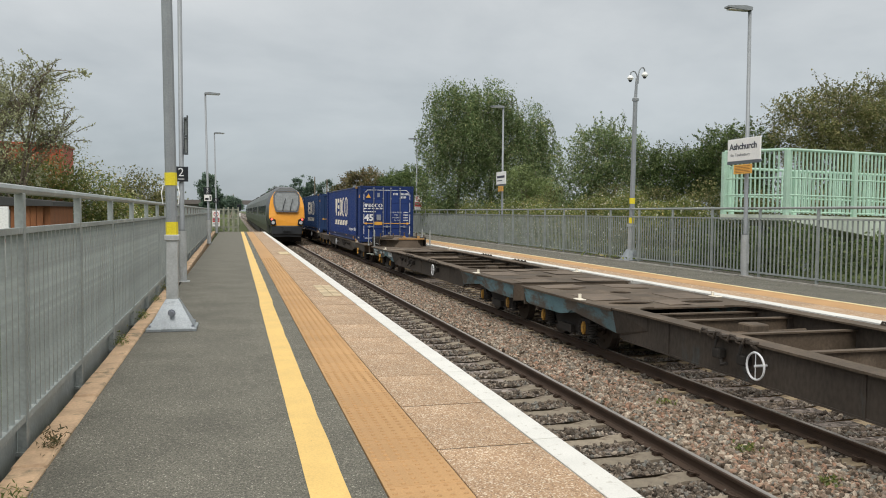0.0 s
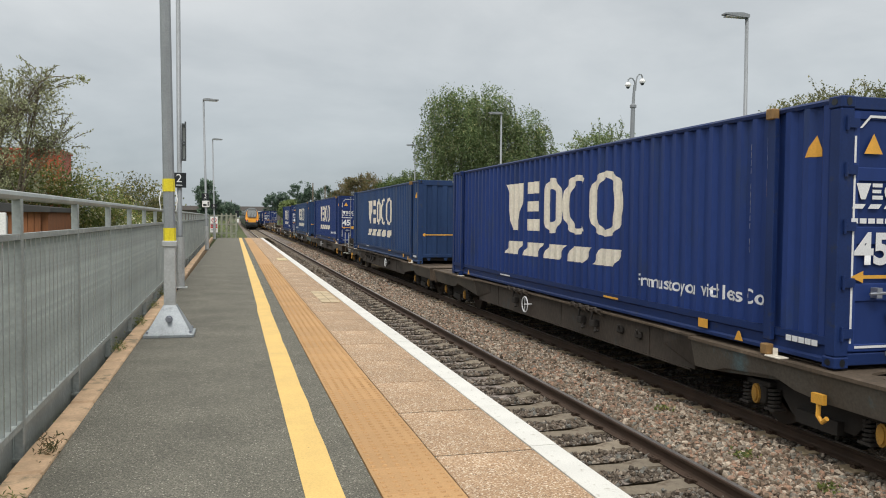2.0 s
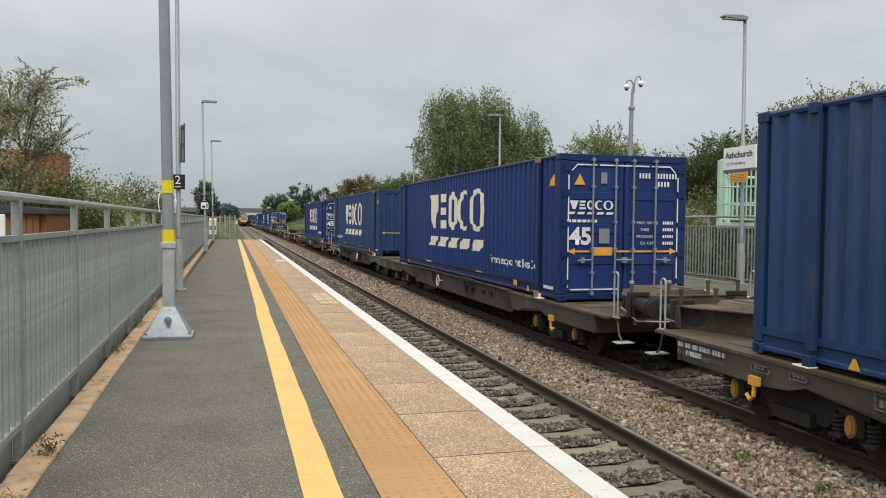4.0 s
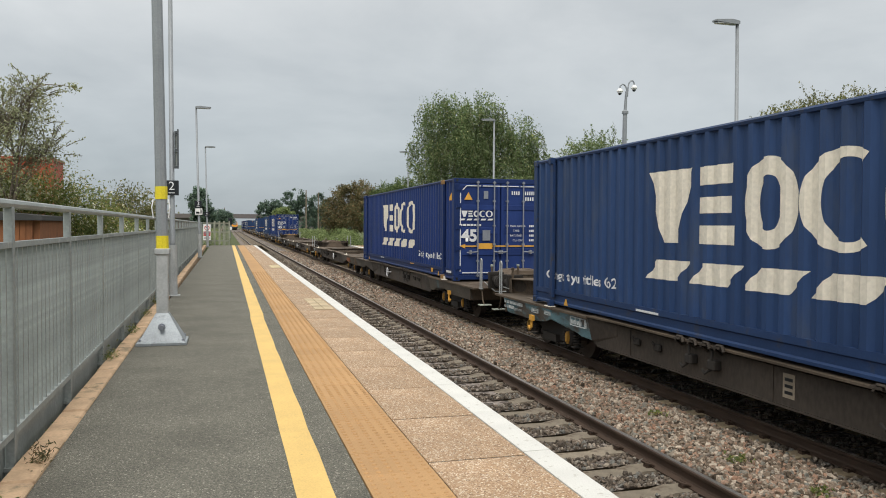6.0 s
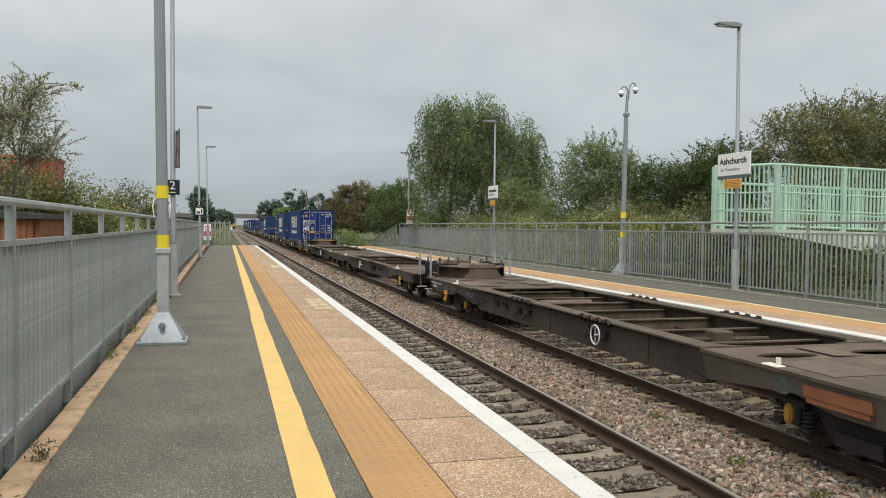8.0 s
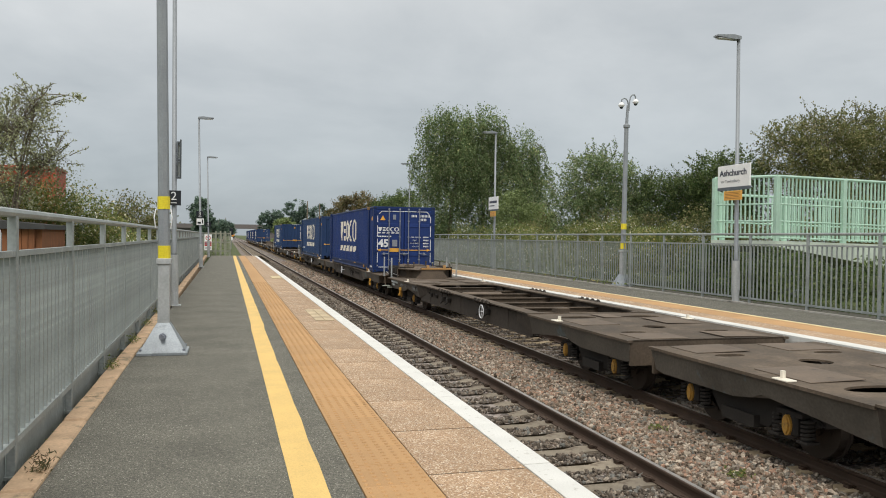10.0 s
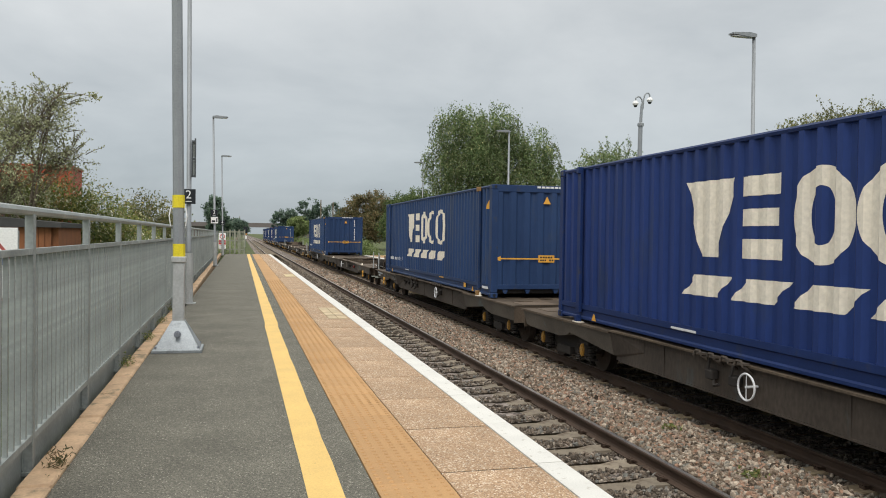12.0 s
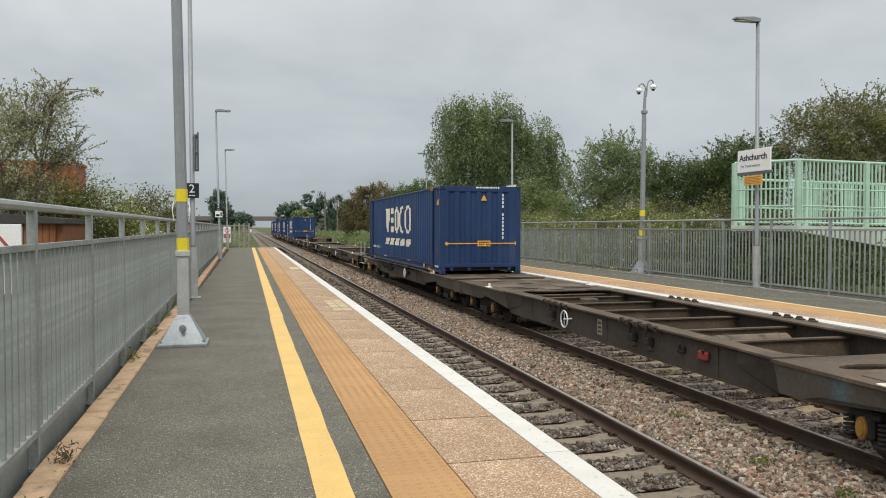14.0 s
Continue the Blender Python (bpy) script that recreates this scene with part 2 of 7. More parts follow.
SILL_PAINT = pbr("worn_teal_sill_paint", (0.14, 0.26, 0.305), 0.7, 0.05, var=0.40, scale=1.3, grain=30, bump=0.15, spots=(0.108, 0.092, 0.076), spot_scale=1.5, spot_at=0.495, stretch=(1, 0.7, 1.7), fade=(4.8, 3.2, 10.2))
STENCIL_WORN = pbr("worn_grimy_stencil", (0.17, 0.17, 0.165), 0.8, var=0.35, scale=9, bump=0.05, spots=(0.085, 0.07, 0.055), spot_scale=20, spot_at=0.55)
STENCIL = pbr("faded_white_stencil", (0.52, 0.55, 0.55), 0.7, var=0.3, scale=9, bump=0.05, spots=(0.20, 0.25, 0.27), spot_scale=25, spot_at=0.6)
WAGON_BLUE = pbr("grimy_sill_with_old_blue", (0.108, 0.094, 0.077), 0.75, 0.1, var=0.4, scale=1.2, grain=30, grain_var=0.2, bump=0.25, spots=(0.11, 0.17, 0.19), spot_scale=1.3, spot_at=0.64, by_object=0.15)
# grime of the beams; also the painted shade of the nose recess
BEAM_GRIME_RECESS_SHADE = pbr("dark_brown_grime_and_recess_shade", (0.062, 0.049, 0.039), 0.8, 0.1, var=0.45, scale=0.9, grain=22, grain_var=0.3, bump=0.3, spots=(0.060, 0.085, 0.092), spot_scale=1.1, spot_at=0.66, by_object=0.12, stretch=(1, 1, 0.5))
HOOK_RED = pbr("faded_red_paint", (0.28, 0.035, 0.03), 0.7, var=0.3, bump=0.1)
WAGON_ORANGE = pbr("orange_timber_beam", (0.40, 0.22, 0.075), 0.8, var=0.25, bump=0.3)
STEP_GREY = pbr("worn_step_plate", (0.36, 0.39, 0.34), 0.8, var=0.3, scale=8, bump=0.2)
BOGIE = pbr("black_bogie_grime", (0.028, 0.024, 0.021), 0.85, 0.1, var=0.3, scale=4, bump=0.3)
AXLEBOX = pbr("ochre_axle_box", (0.36, 0.19, 0.03), 0.65, var=0.3, scale=6, bump=0.2, spots=(0.10, 0.065, 0.03), spot_scale=6, spot_at=0.60)
WHEEL_STEEL = pbr("brown_wheel_steel", (0.055, 0.045, 0.038), 0.6, 0.5, var=0.2, bump=0.1)
GRASS = pbr("rough_grass", (0.075, 0.095, 0.028), 0.95, var=0.35, scale=0.5, grain=30, grain_var=0.4, bump=0.8, dist=0.03, spots=(0.12, 0.10, 0.05), spot_scale=0.9)
BARK = pbr("grey_brown_bark", (0.20, 0.165, 0.125), 0.95, var=0.3, scale=5, grain=40, bump=0.6)


def island_ramp(name, colours, rough=0.95):
    """A colour for each loose piece from a ramp, with fine grain."""
    m, nt, b = material(name)
    N, L = nt.nodes.new, nt.links.new
    ge, cr = N("ShaderNodeNewGeometry"), N("ShaderNodeValToRGB")
    for i, (p, c) in enumerate(colours):
        e = cr.color_ramp.elements[i] if i < 2 else cr.color_ramp.elements.new(p)
        e.position, e.color = p, (*c, 1)
    L(ge.outputs["Random Per Island"], cr.inputs[0])
    tc, n, r = N("ShaderNodeTexCoord"), N("ShaderNodeTexNoise"), N("ShaderNodeMapRange")
    n.inputs["Scale"].default_value, n.inputs["Detail"].default_value = 45, 5
    L(tc.outputs["Object"], n.inputs["Vector"])
    r.inputs["From Min"].default_value, r.inputs["From Max"].default_value = 0.3, 0.7
    r.inputs["To Min"].default_value, r.inputs["To Max"].default_value = 0.7, 1.3
    L(n.outputs["Fac"], r.inputs["Value"])
    sc = N("ShaderNodeVectorMath"); sc.operation = "SCALE"
    L(cr.outputs[0], sc.inputs[0]); L(r.outputs[0], sc.inputs["Scale"])
    L(sc.outputs[0], b.inputs["Base Color"])
    b.inputs["Roughness"].default_value = rough
    return m


BALLAST = island_ramp("ballast_stone", ((0, (0.055, 0.041, 0.029)), (0.18, (0.171, 0.128, 0.092)), (0.36, (0.250, 0.193, 0.143)), (0.50, (0.370, 0.220, 0.149)), (0.68, (0.185, 0.184, 0.161)), (0.80, (0.305, 0.256, 0.203)), (0.92, (0.508, 0.422, 0.337))))
BALLAST_DARK = island_ramp("brown_stained_ballast", ((0, (0.064, 0.050, 0.039)), (0.35, (0.124, 0.100, 0.078)), (0.62, (0.193, 0.149, 0.114)), (0.82, (0.166, 0.164, 0.150)), (0.95, (0.350, 0.291, 0.233))))


# ================= geometry helpers =================
def box(bm, x0, x1, y0, y1, z0, z1):
    v = [bm.verts.new((x, y, z)) for z in (z0, z1) for y in (y0, y1) for x in (x0, x1)]
    for f in ((0, 2, 3, 1), (4, 5, 7, 6), (0, 1, 5, 4), (2, 6, 7, 3), (0, 4, 6, 2), (1, 3, 7, 5)):
        bm.faces.new([v[i] for i in f])
    return v


def bevel_box(bm, x0, x1, y0, y1, z0, z1, r=0.01):
    v = box(bm, x0, x1, y0, y1, z0, z1)
    es = list({e for w in v for e in w.link_edges})
    bmesh.ops.bevel(bm, geom=es, offset=r, segments=1, affect="EDGES", clamp_overlap=True)


def tube(bm, points, radius, seg=8, radii=None, caps=True):
    """A round bar along points."""
    pts = [Vector(p) for p in points]
    rings = []
    ref = None
    for i, p in enumerate(pts):
        d = (pts[min(i + 1, len(pts) - 1)] - pts[max(i - 1, 0)]).normalized()
        if ref is None:
            ref = d.orthogonal().normalized()
        a = (ref - d * ref.dot(d)).normalized()
        ref = a
        b = d.cross(a)
        r = radii[i] if radii else radius
        rings.append([bm.verts.new(p + (a * math.cos(2 * math.pi * k / seg) + b * math.sin(2 * math.pi * k / seg)) * r) for k in range(seg)])
    for q, s in zip(rings, rings[1:]):
        for k in range(seg):
            bm.faces.new((q[k], q[(k + 1) % seg], s[(k + 1) % seg], s[k]))
    if caps:
        bm.faces.new(rings[0][::-1])
        bm.faces.new(rings[-1])


def ring(bm, centre, axis, radius, thick, seg=24, side=6):
    c, ax = Vector(centre), Vector(axis).normalized()
    a = ax.orthogonal().normalized()
    b = ax.cross(a)
    rows = []
    for i in range(seg):
        t = 2 * math.pi * i / seg
        rad = a * math.cos(t) + b * math.sin(t)
        rows.append([bm.verts.new(c + rad * (radius + thick * math.cos(2 * math.pi * k / side)) + ax * thick * math.sin(2 * math.pi * k / side)) for k in range(side)])
    for i in range(seg):
        q, s = rows[i], rows[(i + 1) % seg]
        for k in range(side):
            bm.faces.new((q[k], q[(k + 1) % side], s[(k + 1) % side], s[k]))


def prism(bm, outline, lo, hi, axis="x"):
    """A flat outline given thickness along an axis. Outline pairs are the two other axes in order."""
    def at(p, h):
        return {"x": (h, p[0], p[1]), "y": (p[0], h, p[1]), "z": (p[0], p[1], h)}[axis]
    a = [bm.verts.new(at(p, lo)) for p in outline]
    b = [bm.verts.new(at(p, hi)) for p in outline]
    n = len(a)
    fa, fb = bm.faces.new(a), bm.faces.new(b[::-1])
    for i in range(n):
        bm.faces.new((a[(i + 1) % n], a[i], b[i], b[(i + 1) % n]))
    bmesh.ops.triangulate(bm, faces=[fa, fb])


def sheet(bm, outline, holes, z0, z1):
    """A level plate with holes through it."""
    edges = []
    for loop in [outline] + list(holes):
        vs = [bm.verts.new((x, y, z1)) for x, y in loop]
        edges += [bm.edges.new((vs[i], vs[(i + 1) % len(vs)])) for i in range(len(vs))]
    res = bmesh.ops.triangle_fill(bm, edges=edges, use_beauty=True)
    faces = [g for g in res["geom"] if isinstance(g, bmesh.types.BMFace)]
    ext = bmesh.ops.extrude_face_region(bm, geom=faces)
    for g in ext["geom"]:
        if isinstance(g, bmesh.types.BMVert):
            g.co.z = z0


def oval(cx, cy, rx, ry, n=16):
    return [(cx + rx * math.cos(2 * math.pi * i / n), cy + ry * math.sin(2 * math.pi * i / n)) for i in range(n)]


def mesh_of(name, bm, mat, smooth=False):
    bmesh.ops.recalc_face_normals(bm, faces=bm.faces)
    me = bpy.data.meshes.new(name)
    bm.to_mesh(me)
    bm.free()
    me.materials.append(mat)
    if smooth:
        me.shade_smooth()
    return me


def part(name, bm, mat, parent, label="", smooth=False):
    ob = new(name, bm if isinstance(bm, bpy.types.Mesh) else mesh_of(name, bm, mat, smooth))
    ob.parent = parent
    if label:
        ob["label"] = label
    if name.endswith("_row"):
        ob["kind"] = "stuff"
    return ob


def thing(name, label, category, group="", kind="", m=None):
    ob = new(name)
    ob.empty_display_size = 0.1
    tagged(ob, label, category, group, kind)
    if m is not None:
        ob.matrix_basis = m
    return ob


def solid(name, bm, mat, label, category, group="", kind="", smooth=False):
    return tagged(new(name, mesh_of(name, bm, mat, smooth)), label, category, group, kind)


def lettering(body, size, align="CENTER", bold=0.0):
    """Words as a flat mesh in the x, y plane, by the built-in font."""
    cu = bpy.data.curves.new("lettering", "FONT")
    cu.body, cu.size, cu.align_x, cu.align_y = body, size, align, "CENTER"
    cu.offset = bold
    ob = new("lettering", cu)
    bpy.context.view_layer.update()
    me = bpy.data.meshes.new_from_object(ob.evaluated_get(bpy.context.evaluated_depsgraph_get()))
    bpy.data.objects.remove(ob)
    return me


def words(name, body, size, mat, parent, m, width=None, bold=0.0):
    me = lettering(body, size, bold=bold)
    if width:
        w = max(v.co.x for v in me.vertices) - min(v.co.x for v in me.vertices)
        me.transform(Matrix.Scale(width / w, 4, (1, 0, 0)))
    me.transform(m)
    me.materials.clear()
    me.materials.append(mat)
    return part(name, me, mat, parent)


FACE_SOUTH = Matrix.Rotation(radians(90), 4, "X")           # lettering read by one who looks along +y
FACE_WEST = Matrix.Rotation(radians(-90), 4, "Z") @ FACE_SOUTH   # lettering on a side that faces -x


# ================= ground, track, platforms =================
PLAT_END = 55.0


def ground():
    """One sheet to the horizon, dropped along the line, with the beds under the tracks."""
    prof = ((-900, -1.6), (-60, -1.2), (-14, -0.7), (-4, -0.45), (-1.9, -0.25), (-1.25, -0.16), (-1.15, -1.0), (1.0, -1.15), (2.0, -1.25), (8.4, -1.25), (9.4, -1.2),
            (11.5, -0.4), (12.6, -0.12), (16, 0.0), (30, -0.3), (80, -1.0), (900, -1.6))
    ys = [-900, -60, -5] + [i * 4.0 for i in range(40)] + [180, 220, 300, 420, 700, 1500, 3500]
    bm = bmesh.new()
    rows = []
    for y in ys:
        rows.append([bm.verts.new((x, y, z + (0.06 * noise.noise((x * 0.6, y * 0.5, 3)) if (x < -1.6 or x > 12.9) else 0))) for x, z in prof])
    for a, b in zip(rows, rows[1:]):
        for i in range(len(prof) - 1):
            bm.faces.new((a[i], a[i + 1], b[i + 1], b[i]))
    solid("ground", bm, GRASS, "rough green grass and earth beside the railway", "ground", kind="structure", smooth=True)


def ballast_bed():
    bm = bmesh.new()
    prof = ((1.75, -1.18), (2.2, -1.105), (4.6, -1.105), (5.0, -1.07), (5.5, -1.07), (5.8, -1.105), (8.1, -1.105), (8.6, -1.18))
    ys = [-12 + i * 2.0 for i in range(60)] + [120, 150, 200, 300, 420, 700, 1500]
    rows = [[bm.verts.new((x, y, z + 0.02 * noise.noise((x * 2, y * 0.7, 0)))) for x, z in prof] for y in ys]
    for a, b in zip(rows, rows[1:]):
        for i in range(len(prof) - 1):
            bm.faces.new((a[i], a[i + 1], b[i + 1], b[i]))
    solid("ballast_bed", bm, BALLAST_BED, "grey-brown crushed stone ballast bed under the tracks", "ballast", kind="structure")


def stone_mesh(name, count, spots, size, seed):
    """Loose stones: squashed lumps of twenty faces, joined."""
    rng = np.random.default_rng(seed)
    bm = bmesh.new()
    bmesh.ops.create_icosphere(bm, subdivisions=1, radius=1.0)
    base = np.array([v.co[:] for v in bm.verts])
    bm.verts.ensure_lookup_table()
    tri = np.array([[v.index for v in f.verts] for f in bm.faces])
    bm.free()
    nv = len(base)
    P = spots(rng, count)
    s = size * rng.uniform(0.6, 1.35, (count, 1, 1))
    v = base[None] * (1 + rng.uniform(-0.36, 0.36, (count, nv, 1))) * s * rng.uniform(0.5, 1.25, (count, 1, 3))
    q = rng.normal(size=(count, 4)); q /= np.linalg.norm(q, axis=1, keepdims=True)
    w, x, y, z = q.T
    R = np.stack([np.stack([1 - 2 * (y * y + z * z), 2 * (x * y - z * w), 2 * (x * z + y * w)], -1),
                  np.stack([2 * (x * y + z * w), 1 - 2 * (x * x + z * z), 2 * (y * z - x * w)], -1),
                  np.stack([2 * (x * z - y * w), 2 * (y * z + x * w), 1 - 2 * (x * x + y * y)], -1)], 1)
    v = np.einsum("nij,nkj->nki", R, v) + P[:, None]
    me = bpy.data.meshes.new(name)
    faces = (tri[None] + (np.arange(count) * nv)[:, None, None]).reshape(-1, 3)
    fill_mesh(me, v.reshape(-1, 3), faces)
    return me


def fill_mesh(me, verts, faces):
    """A mesh straight from arrays of places and of faces with equal corner counts."""
    n, k = faces.shape
    me.vertices.add(len(verts)); me.vertices.foreach_set("co", verts.astype(np.float32).ravel())
    me.loops.add(n * k); me.loops.foreach_set("vertex_index", faces.astype(np.int32).ravel())
    me.polygons.add(n)
    me.polygons.foreach_set("loop_start", np.arange(0, n * k, k, dtype=np.int32))
    me.polygons.foreach_set("loop_total", np.full(n, k, dtype=np.int32))
    me.polygons.foreach_set("use_smooth", np.zeros(n, dtype=bool))
    me.update(calc_edges=True)


def ballast_stones():
    def spread(x0, x1, y0, y1, z, power=1.5, clear=True):
        def spots(rng, n):
            y = y0 + (y1 - y0) * rng.random(n) ** power
            x = rng.uniform(x0, x1, n)
            if clear:
                # the sleeper tops stay free of stones
                ph = (y + 1.3 + 0.325) % 0.65 - 0.325
                y = np.where(np.abs(ph) < 0.135, y + np.where(ph > 0, 1, -1) * (0.30 - np.abs(ph)) * rng.uniform(0.35, 1.0, n), y)
            return np.stack([x, y, z + rng.uniform(-0.025, 0.02, n)], -1)
        return spots
    for count, where, size, mat, seed, lab in (
            (27000, spread(1.95, 4.72, 3.0, 27, -1.095), 0.024, BALLAST_DARK, 5, "brown-stained ballast stones between the sleepers"),
            (34000, spread(4.62, 5.85, 3.0, 27, -1.065, 1.5, False), 0.0285, BALLAST, 6, "loose angular grey, brown and pinkish ballast stones"),
            (15000, spread(5.75, 8.25, 4.0, 27, -1.10), 0.028, BALLAST_DARK, 7, "brown-stained ballast stones between the sleepers"),
            (6000, spread(4.6, 5.85, 26, 75, -1.065, 1.5, False), 0.045, BALLAST, 8, "loose angular grey, brown and pinkish ballast stones"),
            (7000, spread(2.0, 4.7, 26, 75, -1.10, 1.5), 0.042, BALLAST_DARK, 9, "brown-stained ballast stones between the sleepers")):
        ob = tagged(new("ballast_stones", stone_mesh("ballast_stones", count, where, size, seed)), lab, "ballast", kind="stuff")
        ob.data.materials.append(mat)


def track(name, cx, label, mat_sleeper):
    t = thing(name, label, "railway track", kind="structure", m=pose(cx, 0, RAIL))
    prof = ((-0.07, -0.159), (0.07, -0.159), (0.07, -0.148), (0.018, -0.128), (0.009, -0.11), (0.009, -0.05), (0.034, -0.034), (0.036, -0.008), (0.028, -0.002), (-0.028, -0.002), (-0.036, -0.008), (-0.034, -0.034), (-0.009, -0.05), (-0.009, -0.11), (-0.018, -0.128), (-0.07, -0.148))
    for sx in (-1, 1):
        bm = bmesh.new()
        prism(bm, [(x + sx * 0.7525, z) for x, z in prof], -12, 900, "y")
        r = part("rail", bm, RAIL_SIDE, t)
        bm = bmesh.new()
        box(bm, sx * 0.7525 - 0.024, sx * 0.7525 + 0.024, -12, 900, -0.002, 0.001)
        part("running_surface", bm, RAIL_TOP, r, "dull worn steel running surface")
    bm = bmesh.new()
    # a concrete sleeper, waisted in the middle, with raised rail seats
    out = ((-1.25, -0.165), (-1.2, -0.16), (-0.5, -0.16), (-0.35, -0.19), (0.35, -0.19), (0.5, -0.16), (1.2, -0.16), (1.25, -0.165), (1.25, -0.30), (-1.25, -0.30))
    prism(bm, out, -0.125, 0.125, "y")
    sl = mesh_of("sleeper", bm, mat_sleeper)
    clip = bmesh.new()
    for sx in (-1, 1):
        for side in (-1, 1):
            x = sx * 0.7525 + side * 0.10
            tube(clip, [(x - side * 0.05, -0.05, -0.14), (x, -0.055, -0.115), (x + side * 0.03, -0.02, -0.11), (x + side * 0.03, 0.03, -0.11), (x, 0.055, -0.115), (x - side * 0.045, 0.03, -0.13)], 0.011, 5)
            box(clip, x - 0.03, x + 0.03, -0.035, 0.035, -0.165, -0.13)
    cl = mesh_of("rail_clip", clip, RAIL_SIDE)
    for i in range(150):
        o = part("sleeper", sl, None, t)
        o.location.y = -1.3 + 0.65 * i
        if i < 60:
            c = part("rail_clip", cl, None, o)
    bm = bmesh.new()
    for i in range(150, 420):
        y = -1.3 + 0.65 * i
        box(bm, -1.25, 1.25, y - 0.12, y + 0.12, -0.30, -0.165)
    tagged(part("distant_sleepers", bm, mat_sleeper, t), kind="stuff")


def slab_row(parent, name, mat, x0, x1, y0, y1, step, z, gap=0.006, thick=0.06, only_until=None):
    """A row of equal slabs along the platform, all on one mesh."""
    bm = bmesh.new()
    side = min(gap, 0.006) / 2
    bevel_box(bm, x0 + side, x1 - side, gap / 2, step - gap / 2, -thick, 0, 0.0022)
    me = mesh_of(name, bm, mat)
    bm = bmesh.new()
    box(bm, x0 + 0.005, x1 - 0.005, y0, y1, z - 0.04, z - 0.0045)
    part("joint_filling", bm, JOINT, parent, "dark dirt in the joints")
    n = int((y1 - y0) / step)
    lim = n if only_until is None else min(n, int((only_until - y0) / step))
    for i in range(lim):
        o = part(name, me, None, parent)
        o.location = (0, y0 + i * step, z + random.uniform(-0.0015, 0.0015))
    if lim < n:
        bm = bmesh.new()
        for i in range(lim, n):
            y = y0 + i * step
            box(bm, x0 + gap / 2, x1 - gap / 2, y + gap / 2, y + step - gap / 2, z - thick, z)
        tagged(part("distant_" + name + "s", bm, mat, parent), kind="stuff")


def blisters(parent, x0, x1, y0, y1, z, mat):
    """Low domes of the tactile paving, in staggered rows."""
    nx = 6
    step = (x1 - x0) / nx
    ny = int((y1 - y0) / step)
    k = 6
    rings = [(0.017, 0.0), (0.011, 0.0065)]
    base = np.array([[r * math.cos(2 * math.pi * i / k), r * math.sin(2 * math.pi * i / k), h] for r, h in rings for i in range(k)])
    quads = [[i, (i + 1) % k, k + (i + 1) % k, k + i] for i in range(k)] + [[k, k + 1, k + 2, k + 3], [k, k + 3, k + 4, k + 5]]
    c = np.array([[x0 + (i + 0.5) * step, y0 + (j + 0.5) * step, z] for j in range(ny) for i in range(nx)])
    v = (c[:, None] + base[None]).reshape(-1, 3)
    f = (np.array(quads)[None] + (np.arange(len(c)) * len(base))[:, None, None]).reshape(-1, 4)
    me = bpy.data.meshes.new("blisters")
    fill_mesh(me, v, f)
    me.materials.append(mat)
    tagged(part("blisters", me, None, parent), kind="stuff")


